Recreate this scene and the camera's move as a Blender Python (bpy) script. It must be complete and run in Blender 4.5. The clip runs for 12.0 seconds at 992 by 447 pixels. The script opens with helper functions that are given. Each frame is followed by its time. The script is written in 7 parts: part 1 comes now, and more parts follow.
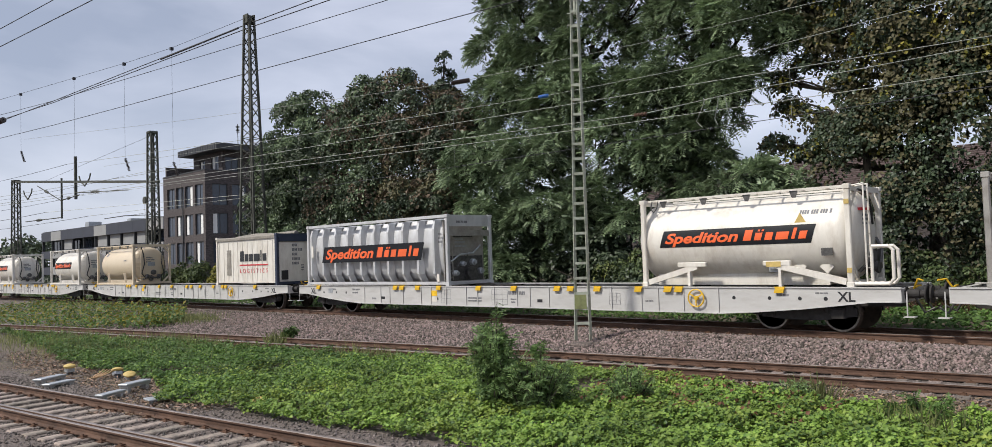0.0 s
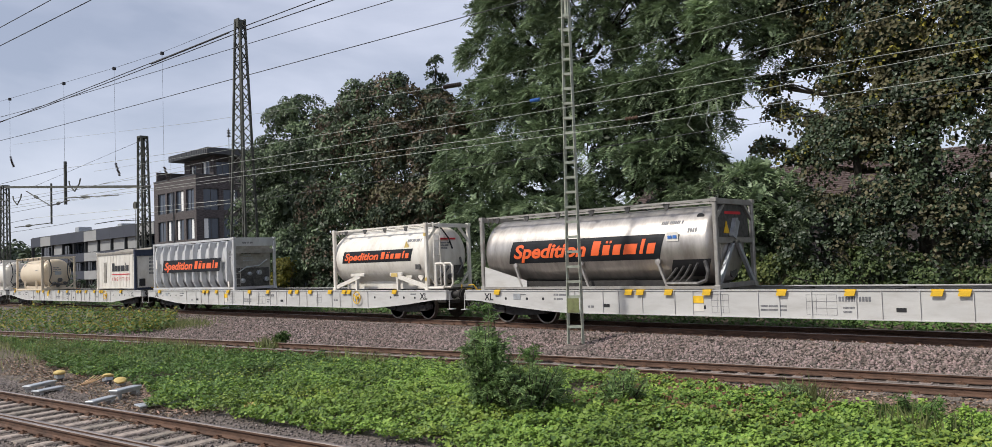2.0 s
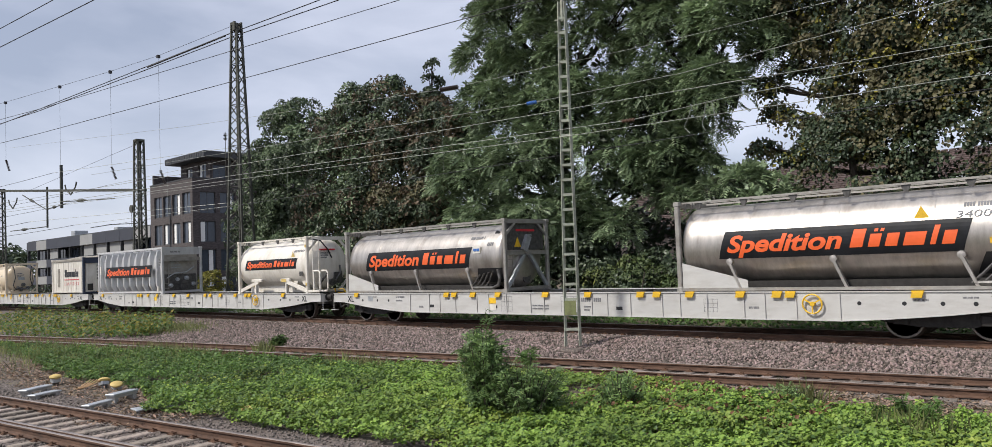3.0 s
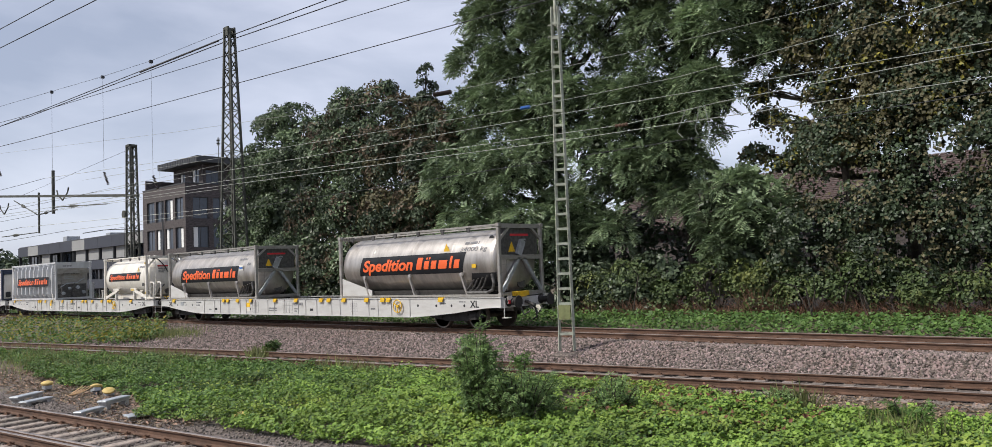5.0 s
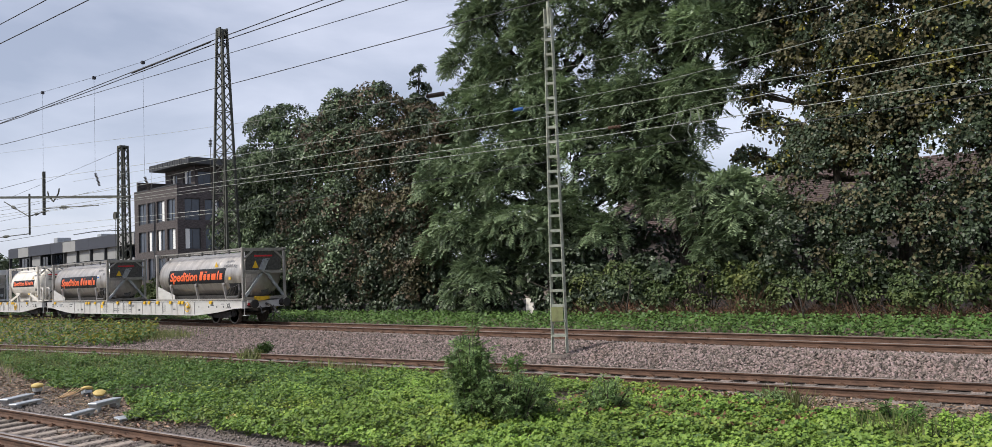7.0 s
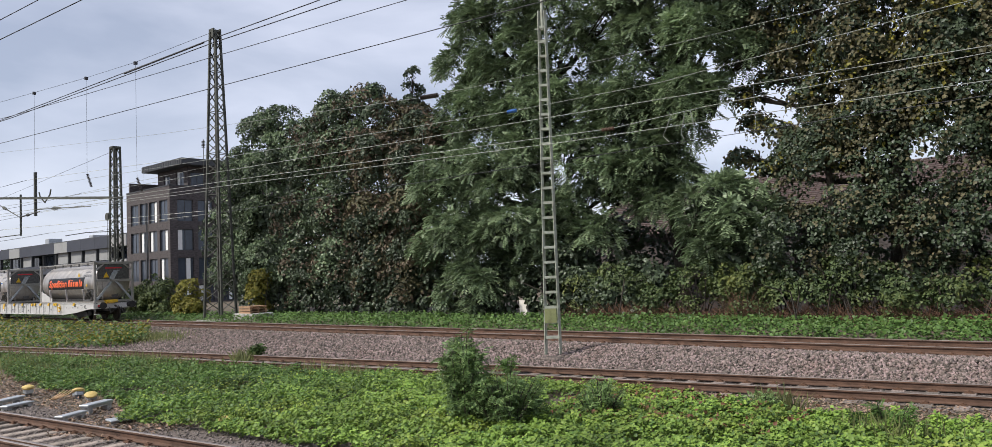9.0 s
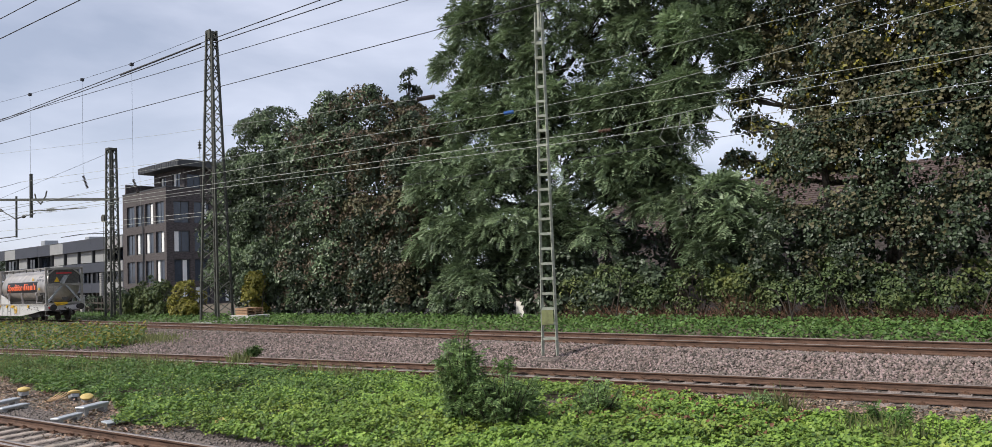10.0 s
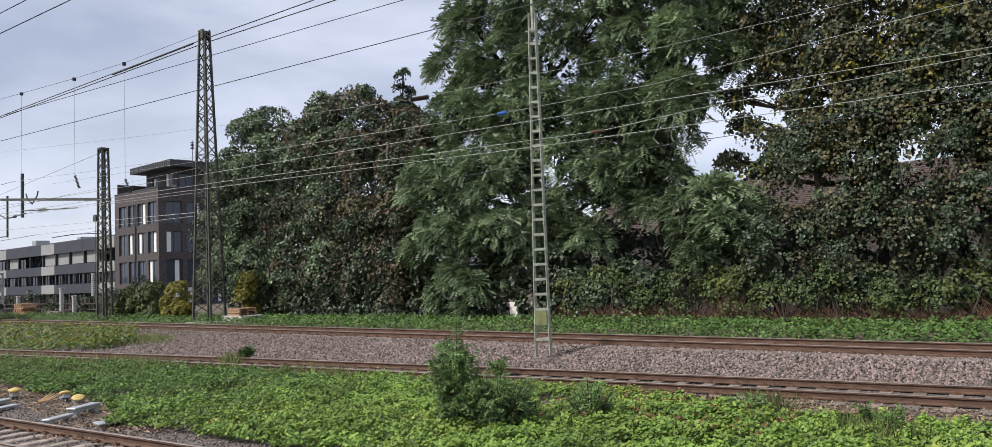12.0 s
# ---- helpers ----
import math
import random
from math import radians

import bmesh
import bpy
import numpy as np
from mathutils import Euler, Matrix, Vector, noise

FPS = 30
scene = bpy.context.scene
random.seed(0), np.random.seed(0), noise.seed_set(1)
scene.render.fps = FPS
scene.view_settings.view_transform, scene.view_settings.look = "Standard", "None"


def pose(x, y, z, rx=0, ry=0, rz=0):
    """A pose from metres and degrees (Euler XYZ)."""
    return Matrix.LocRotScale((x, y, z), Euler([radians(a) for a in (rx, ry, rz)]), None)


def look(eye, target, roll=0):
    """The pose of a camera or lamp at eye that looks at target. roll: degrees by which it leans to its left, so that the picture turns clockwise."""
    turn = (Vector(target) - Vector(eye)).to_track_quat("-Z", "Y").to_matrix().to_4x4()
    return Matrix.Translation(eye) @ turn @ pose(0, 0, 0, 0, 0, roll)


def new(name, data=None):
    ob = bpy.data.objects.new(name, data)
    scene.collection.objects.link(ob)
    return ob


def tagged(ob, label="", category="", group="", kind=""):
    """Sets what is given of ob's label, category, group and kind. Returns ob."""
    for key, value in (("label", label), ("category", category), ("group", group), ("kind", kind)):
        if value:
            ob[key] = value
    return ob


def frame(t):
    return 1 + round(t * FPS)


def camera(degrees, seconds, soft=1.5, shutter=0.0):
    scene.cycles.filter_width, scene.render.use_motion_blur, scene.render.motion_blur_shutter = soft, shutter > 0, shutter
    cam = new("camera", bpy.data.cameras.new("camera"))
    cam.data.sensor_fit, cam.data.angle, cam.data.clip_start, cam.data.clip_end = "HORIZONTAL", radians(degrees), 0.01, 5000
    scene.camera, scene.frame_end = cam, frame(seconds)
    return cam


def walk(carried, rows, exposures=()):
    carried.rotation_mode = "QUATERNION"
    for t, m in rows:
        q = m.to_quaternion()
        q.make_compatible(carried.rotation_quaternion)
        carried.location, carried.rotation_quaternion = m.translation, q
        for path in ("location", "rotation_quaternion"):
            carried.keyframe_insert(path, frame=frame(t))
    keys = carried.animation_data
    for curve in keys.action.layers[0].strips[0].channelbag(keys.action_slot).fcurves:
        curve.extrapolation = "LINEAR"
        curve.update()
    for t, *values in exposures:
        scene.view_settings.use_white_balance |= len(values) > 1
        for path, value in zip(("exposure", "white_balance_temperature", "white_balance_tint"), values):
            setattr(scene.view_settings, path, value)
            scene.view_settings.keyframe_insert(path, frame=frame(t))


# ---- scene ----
# The camera stands on a platform and turns slowly after the train: height 2.2 m over the far rails.
EYE = (0.0, 0.0, 2.2)


def aim(yaw, pitch, roll):
    y, p = radians(yaw), radians(pitch)
    way = Vector((-math.sin(y) * math.cos(p), math.cos(y) * math.cos(p), math.sin(p)))
    return look(EYE, Vector(EYE) + way * 50, roll)


cam = camera(65.0, 12.0, soft=0.35)
walk(cam, [(t, aim(a, b, c)) for t, a, b, c in (
    (0, 43.331, 2.396, -1.908),
    (0.5, 43.173, 2.478, -2.001),
    (1, 42.993, 2.568, -2.097),
    (1.5, 42.887, 2.614, -2.137),
    (2, 42.744, 2.659, -2.138),
    (2.5, 42.617, 2.740, -2.200),
    (3, 42.512, 2.845, -2.289),
    (5, 42.041, 3.171, -2.435),
    (5.5, 41.901, 3.210, -2.412),
    (6, 41.789, 3.229, -2.437),
    (6.5, 41.647, 3.272, -2.439),
    (7, 41.517, 3.279, -2.411),
    (9, 41.039, 3.378, -2.361),
    (9.5, 40.936, 3.437, -2.382),
    (10, 40.801, 3.475, -2.401),
    (10.5, 40.690, 3.511, -2.435),
    (11, 40.566, 3.503, -2.424),
    (11.5, 40.447, 3.494, -2.360),
    (12, 40.322, 3.499, -2.355)
)], exposures=((0, -0.14), (3, -0.07), (6, -0.02), (9, 0.03), (12, 0.05)))

# ---- world and sun: bright, broken overcast ----
world = bpy.data.worlds.new("overcast_sky")
scene.world = world
world.use_nodes = True
wn, wl = world.node_tree.nodes, world.node_tree.links
wn.clear()
w_out = wn.new("ShaderNodeOutputWorld")
w_bg = wn.new("ShaderNodeBackground")
w_sky = wn.new("ShaderNodeTexSky")
w_sky.sky_type = "NISHITA"
w_sky.sun_disc = False
w_sky.sun_elevation = radians(42)
w_sky.sun_rotation = radians(200)
w_bg_sky = wn.new("ShaderNodeBackground")
w_bg_sky.inputs["Strength"].default_value = 0.03
wl.new(w_sky.outputs["Color"], w_bg_sky.inputs["Color"])
w_co = wn.new("ShaderNodeTexCoord")
w_map = wn.new("ShaderNodeMapping")
w_map.inputs["Scale"].default_value = (1.0, 1.0, 3.2)
w_map.inputs["Location"].default_value = (0.35, 0.1, 0.2)
wl.new(w_co.outputs["Generated"], w_map.inputs["Vector"])
w_noise = wn.new("ShaderNodeTexNoise")
w_noise.inputs["Scale"].default_value = 2.3
w_noise.inputs["Detail"].default_value = 7
w_noise.inputs["Roughness"].default_value = 0.5
w_noise.inputs["Distortion"].default_value = 0.35
wl.new(w_map.outputs["Vector"], w_noise.inputs["Vector"])
w_ramp = wn.new("ShaderNodeValToRGB")
for spot, (pos, col) in zip((w_ramp.color_ramp.elements[0], w_ramp.color_ramp.elements[1]),
                            ((0.34, (0.41, 0.455, 0.585, 1)), (0.62, (0.745, 0.775, 0.915, 1)))):
    spot.position, spot.color = pos, col
wl.new(w_noise.outputs["Fac"], w_ramp.inputs["Fac"])
w_bg.inputs["Strength"].default_value = 0.89
wl.new(w_ramp.outputs["Color"], w_bg.inputs["Color"])
w_add = wn.new("ShaderNodeAddShader")
wl.new(w_bg.outputs[0], w_add.inputs[0])
wl.new(w_bg_sky.outputs[0], w_add.inputs[1])
wl.new(w_add.outputs[0], w_out.inputs[0])

sun = new("sun", bpy.data.lights.new("sun", "SUN"))
sun.data.energy = 4.6
sun.data.angle = radians(6)
sun.data.color = (1.0, 0.955, 0.88)
sun.matrix_world = look((-12, -24, 30), (0, 0, 0))
scene.view_settings.exposure = 0.0


# ---- materials ----
def material(name, color, rough=0.7, metal=0.0, vary=0.18, scale=3.0, bump=0.0, bump_scale=40.0, dirt=None,
             dirt_scale=1.2, dirt_amount=0.5, per_piece=0.0, per_island=0.0, coat=0.0, subsurface=0.0, stretch=(1, 1, 1), spec=0.5):
    """Base colour with grain at one scale, dirt patches at another, and fine relief."""
    m = bpy.data.materials.new(name)
    m.use_nodes = True
    n, l = m.node_tree.nodes, m.node_tree.links
    b = n["Principled BSDF"]
    b.inputs["Roughness"].default_value = rough
    b.inputs["Metallic"].default_value = metal
    b.inputs["Specular IOR Level"].default_value = spec
    if coat:
        b.inputs["Coat Weight"].default_value = coat
    co = n.new("ShaderNodeTexCoord")
    mp = n.new("ShaderNodeMapping")
    mp.inputs["Scale"].default_value = stretch
    l.new(co.outputs["Object"], mp.inputs["Vector"])
    t = n.new("ShaderNodeTexNoise")
    t.inputs["Scale"].default_value = scale
    t.inputs["Detail"].default_value = 6
    t.inputs["Roughness"].default_value = 0.65
    l.new(mp.outputs["Vector"], t.inputs["Vector"])
    r = n.new("ShaderNodeValToRGB")
    lo = [max(0, c * (1 - vary * 1.6)) for c in color]
    hi = [min(1, c * (1 + vary * 1.3)) for c in color]
    r.color_ramp.elements[0].position, r.color_ramp.elements[0].color = 0.3, (*lo, 1)
    r.color_ramp.elements[1].position, r.color_ramp.elements[1].color = 0.72, (*hi, 1)
    l.new(t.outputs["Fac"], r.inputs["Fac"])
    col = r.outputs["Color"]
    if dirt:
        t2 = n.new("ShaderNodeTexNoise")
        t2.inputs["Scale"].default_value = dirt_scale
        t2.inputs["Detail"].default_value = 8
        t2.inputs["Roughness"].default_value = 0.7
        l.new(mp.outputs["Vector"], t2.inputs["Vector"])
        r2 = n.new("ShaderNodeValToRGB")
        r2.color_ramp.elements[0].position, r2.color_ramp.elements[0].color = 0.48, (0, 0, 0, 1)
        r2.color_ramp.elements[1].position, r2.color_ramp.elements[1].color = 0.72, (dirt_amount,) * 3 + (1,)
        l.new(t2.outputs["Fac"], r2.inputs["Fac"])
        mx = n.new("ShaderNodeMix")
        mx.data_type = "RGBA"
        l.new(r2.outputs["Color"], mx.inputs["Factor"])
        l.new(col, mx.inputs["A"])
        mx.inputs["B"].default_value = (*dirt, 1)
        col = mx.outputs["Result"]
    for amount, node, socket in ((per_piece, "ShaderNodeObjectInfo", "Random"), (per_island, "ShaderNodeNewGeometry", "Random Per Island")):
        if amount:
            o = n.new(node)
            h = n.new("ShaderNodeHueSaturation")
            k = n.new("ShaderNodeMapRange")
            k.inputs["To Min"].default_value, k.inputs["To Max"].default_value = 1 - amount, 1 + amount
            l.new(o.outputs[socket], k.inputs["Value"])
            l.new(k.outputs["Result"], h.inputs["Value"])
            k2 = n.new("ShaderNodeMapRange")
            k2.inputs["To Min"].default_value, k2.inputs["To Max"].default_value = 0.5 + amount * 0.04, 0.5 - amount * 0.05
            l.new(o.outputs[socket], k2.inputs["Value"])
            l.new(k2.outputs["Result"], h.inputs["Hue"])
            l.new(col, h.inputs["Color"])
            col = h.outputs["Color"]
    l.new(col, b.inputs["Base Color"])
    if bump:
        t3 = n.new("ShaderNodeTexNoise")
        t3.inputs["Scale"].default_value = bump_scale
        t3.inputs["Detail"].default_value = 5
        l.new(mp.outputs["Vector"], t3.inputs["Vector"])
        bp = n.new("ShaderNodeBump")
        bp.inputs["Strength"].default_value = bump
        bp.inputs["Distance"].default_value = 0.02
        l.new(t3.outputs["Fac"], bp.inputs["Height"])
        l.new(bp.outputs["Normal"], b.inputs["Normal"])
    if subsurface:
        tr = n.new("ShaderNodeBsdfTranslucent")
        l.new(col, tr.inputs["Color"])
        ms = n.new("ShaderNodeMixShader")
        ms.inputs["Fac"].default_value = subsurface
        l.new(b.outputs[0], ms.inputs[1])
        l.new(tr.outputs[0], ms.inputs[2])
        l.new(ms.outputs[0], n["Material Output"].inputs["Surface"])
    return m


SOIL = material("soil", (0.115, 0.088, 0.064), 0.95, vary=0.35, scale=2.0, bump=0.8, bump_scale=18, dirt=(0.06, 0.08, 0.03), dirt_scale=0.5)
GRAVEL = material("track_gravel", (0.13, 0.105, 0.092), 0.95, vary=0.5, scale=14.0, bump=1.0, bump_scale=22, dirt=(0.10, 0.075, 0.06), dirt_scale=0.7)
STONE = material("ballast_stone", (0.195, 0.155, 0.138), 0.9, vary=0.25, scale=6.0, per_island=0.7, dirt=(0.13, 0.09, 0.07), dirt_scale=0.8, dirt_amount=0.6)
STONE_GREY = material("grey_ballast_stone", (0.165, 0.143, 0.128), 0.9, vary=0.25, scale=6.0, per_island=0.55, dirt=(0.12, 0.085, 0.065), dirt_scale=0.9)
RAIL_RUST = material("rail_rust", (0.105, 0.058, 0.038), 0.8, 0.2, vary=0.35, scale=9.0, bump=0.3, bump_scale=60, stretch=(0.3, 1, 1))
RAIL_TOP = material("worn_rail_head", (0.30, 0.25, 0.22), 0.42, 0.8, vary=0.25, scale=5.0, stretch=(0.2, 4, 1))
SLEEPER_WOOD = material("weathered_sleeper_wood", (0.20, 0.165, 0.14), 0.9, vary=0.35, scale=6.0, bump=0.5, bump_scale=30, stretch=(6, 0.6, 3), per_piece=0.3)
SLEEPER_PALE = material("pale_sleeper_concrete", (0.30, 0.25, 0.21), 0.9, vary=0.4, scale=5.0, bump=0.4, bump_scale=30, dirt=(0.17, 0.11, 0.08), dirt_scale=2.5, per_piece=0.22)
CLIP_STEEL = material("rusty_rail_clip", (0.12, 0.065, 0.04), 0.85, 0.3, vary=0.3, scale=20)
MAST_GREEN = material("grey_green_mast_paint", (0.36, 0.38, 0.31), 0.6, 0.1, vary=0.18, scale=4.0, dirt=(0.16, 0.13, 0.09), dirt_scale=3.0)
OLIVE_PAINT = material("olive_paint", (0.22, 0.24, 0.10), 0.6, vary=0.2, scale=5.0, dirt=(0.14, 0.11, 0.06), dirt_scale=4.0)
MAST_DARK = material("dark_weathered_steel", (0.066, 0.068, 0.056), 0.7, 0.2, vary=0.3, scale=3.0)
WIRE_DARK = material("dark_cable", (0.035, 0.035, 0.04), 0.6, 0.2, vary=0.2)
WIRE_PALE = material("oxidised_copper_wire", (0.30, 0.31, 0.28), 0.5, 0.3, vary=0.2)
INSULATOR = material("brown_ceramic_insulator", (0.05, 0.035, 0.03), 0.3, vary=0.2)
CONCRETE = material("concrete", (0.40, 0.39, 0.37), 0.9, vary=0.2, scale=5.0, bump=0.3, bump_scale=50, dirt=(0.2, 0.18, 0.15), dirt_scale=2.0)
GALV = material("galvanised_box_steel", (0.42, 0.44, 0.46), 0.5, 0.5, vary=0.15, scale=5.0, dirt=(0.22, 0.2, 0.17), dirt_scale=3.0)
YELLOW_CAP = material("faded_yellow_plastic", (0.55, 0.40, 0.13), 0.6, vary=0.15, scale=6.0, dirt=(0.35, 0.27, 0.1), dirt_scale=4)
PALE_HOSE = material("pale_orange_hose", (0.55, 0.36, 0.2), 0.6, vary=0.2)
WAGON_GREY = material("wagon_grey_paint", (0.50, 0.49, 0.47), 0.45, vary=0.06, scale=1.3, dirt=(0.30, 0.27, 0.24), dirt_scale=1.6, dirt_amount=0.45, stretch=(0.6, 1, 2))
UNDERFRAME = material("sooty_underframe", (0.035, 0.032, 0.03), 0.8, 0.2, vary=0.3, scale=6.0)
WHEEL_STEEL = material("brake_dusted_wheel", (0.085, 0.065, 0.052), 0.7, 0.4, vary=0.3, scale=8.0)
TYRE_STEEL = material("bright_wheel_tread", (0.22, 0.20, 0.18), 0.5, 0.8, vary=0.15, scale=8.0)
LUG_YELLOW = material("yellow_lug_paint", (0.72, 0.44, 0.02), 0.5, vary=0.15, scale=8.0, dirt=(0.3, 0.2, 0.05), dirt_scale=6)
WHITE_PAINT = material("white_tank_paint", (0.68, 0.645, 0.58), 0.42, vary=0.07, scale=1.0, dirt=(0.38, 0.31, 0.23), dirt_scale=1.6, dirt_amount=0.5, stretch=(1.6, 1.6, 0.5))
BEIGE_PAINT = material("beige_tank_paint", (0.62, 0.52, 0.38), 0.4, vary=0.07, scale=1.2, dirt=(0.34, 0.27, 0.19), dirt_scale=1.2, dirt_amount=0.4)
STEEL = material("brushed_stainless_steel", (0.49, 0.455, 0.42), 0.40, 0.80, vary=0.16, scale=2.0, dirt=(0.20, 0.165, 0.14), dirt_scale=1.3, dirt_amount=0.55, stretch=(1.6, 0.8, 0.45), bump=0.04, bump_scale=4)
FRAME_STEEL = material("dull_frame_steel", (0.38, 0.36, 0.33), 0.5, 0.6, vary=0.15, scale=3.0, dirt=(0.2, 0.17, 0.14), dirt_scale=2.0)
RIB_SILVER = material("silver_ribbed_aluminium", (0.60, 0.60, 0.60), 0.45, 0.35, vary=0.08, scale=2.5, dirt=(0.30, 0.28, 0.26), dirt_scale=1.4, dirt_amount=0.5, stretch=(1, 1, 0.4))
BLACK_PANEL = material("black_banner_film", (0.012, 0.013, 0.016), 0.5, vary=0.3, scale=3, spec=0.25)
ORANGE = material("orange_red_film", (0.80, 0.13, 0.035), 0.4, vary=0.06, scale=3)
BLACK_PAINT = material("black_paint", (0.018, 0.018, 0.02), 0.5, vary=0.2)
GREY_PRINT = material("grey_stencil_paint", (0.16, 0.16, 0.17), 0.6, vary=0.2)
RED_PRINT = material("red_film", (0.55, 0.03, 0.04), 0.45, vary=0.1)
BLUE_PRINT = material("blue_film", (0.05, 0.16, 0.45), 0.45, vary=0.1)
NAVY_PAINT = material("navy_paint", (0.025, 0.035, 0.065), 0.45, vary=0.15, scale=3)
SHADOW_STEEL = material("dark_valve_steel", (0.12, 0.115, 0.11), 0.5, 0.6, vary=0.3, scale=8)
TARP = material("grey_tarpaulin", (0.24, 0.22, 0.19), 0.8, vary=0.2, scale=3, bump=0.4, bump_scale=8)
BRICK_WALL = material("grey_brown_brick", (0.080, 0.068, 0.067), 0.9, vary=0.45, scale=3.2, bump=0.5, bump_scale=9, stretch=(1, 1, 3.5))
# also colours the filler boxes that stand for unlit rooms
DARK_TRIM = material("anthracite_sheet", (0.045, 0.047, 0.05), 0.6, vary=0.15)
PALE_PANEL = material("pale_grey_facade_panel", (0.27, 0.27, 0.265), 0.7, vary=0.08, scale=0.5)
MID_PANEL = material("mid_grey_facade_panel", (0.038, 0.042, 0.057), 0.7, vary=0.08, scale=0.5)
CURTAIN = material("white_curtain", (0.75, 0.75, 0.73), 0.9, vary=0.08, scale=4, stretch=(6, 6, 0.3))
# opaque panes: the dark rooms behind them are put into this colour
WINDOW_GLASS = material("window_glass", (0.045, 0.055, 0.075), 0.05, 0.0, vary=0.1, spec=0.55)
ROOF_TILE = material("brown_roof_tile", (0.075, 0.05, 0.045), 0.85, vary=0.25, scale=6, per_island=0.2)
BARK = material("dark_bark", (0.055, 0.045, 0.035), 0.95, vary=0.35, scale=6, bump=0.8, bump_scale=18, stretch=(3, 3, 0.5))
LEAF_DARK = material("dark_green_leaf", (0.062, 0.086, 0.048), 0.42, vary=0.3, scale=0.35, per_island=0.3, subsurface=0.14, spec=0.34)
LEAF_MID = material("mid_green_leaf", (0.125, 0.175, 0.09), 0.42, vary=0.3, scale=0.35, per_island=0.3, subsurface=0.14, spec=0.34)
LEAF_OLIVE = material("olive_brown_leaf", (0.108, 0.100, 0.048), 0.6, vary=0.35, scale=0.4, per_island=0.3, subsurface=0.14, spec=0.34)
LEAF_RUST = material("rust_tinged_leaf", (0.115, 0.088, 0.055), 0.6, vary=0.3, scale=0.5, per_island=0.3, subsurface=0.14, spec=0.34)
LEAF_IVY = material("dark_ivy_leaf", (0.046, 0.068, 0.034), 0.45, vary=0.3, scale=0.5, per_island=0.3, subsurface=0.14, spec=0.34)
LEAF_GROUND = material("fresh_ground_leaf", (0.175, 0.275, 0.052), 0.5, vary=0.4, scale=0.8, per_island=0.25, subsurface=0.2, dirt=(0.29, 0.32, 0.05), dirt_scale=0.45, dirt_amount=0.6, spec=0.28)
LEAF_LOW = material("verge_leaf", (0.088, 0.160, 0.04), 0.5, vary=0.35, scale=0.8, per_island=0.25, subsurface=0.22, spec=0.28)
LEAF_FEATHER = material("feathery_leaf", (0.205, 0.275, 0.15), 0.42, vary=0.25, scale=0.3, per_island=0.3, subsurface=0.18, spec=0.34)
LEAF_RED = material("reddened_leaf", (0.13, 0.060, 0.030), 0.6, vary=0.3, scale=2, per_island=0.3, spec=0.28)
LEAF_BRAMBLE = material("bramble_leaf", (0.075, 0.11, 0.04), 0.55, vary=0.35, scale=0.8, per_island=0.4, subsurface=0.2, dirt=(0.14, 0.15, 0.03), dirt_scale=0.5, dirt_amount=0.7, spec=0.3)
LEAF_GOLD = material("yellow_green_leaf", (0.22, 0.21, 0.04), 0.55, vary=0.3, scale=0.8, per_island=0.4, subsurface=0.3, spec=0.28)
LEAF_BUSH = material("bush_leaf", (0.15, 0.235, 0.085), 0.5, vary=0.25, scale=1.5, per_island=0.4, subsurface=0.3, spec=0.34)
DRY_STEM = material("dry_bramble_stem", (0.15, 0.082, 0.048), 0.9, vary=0.35, scale=4, per_island=0.4)
DRY_GRASS = material("dry_grass", (0.14, 0.16, 0.055), 0.8, vary=0.3, scale=2, per_island=0.4, subsurface=0.2)
LITTER = material("dry_leaf_litter", (0.25, 0.18, 0.12), 0.9, vary=0.3, scale=3, per_island=0.5)
PALLET_WOOD = material("pallet_wood", (0.36, 0.22, 0.13), 0.85, vary=0.25, scale=8, stretch=(0.5, 4, 4))


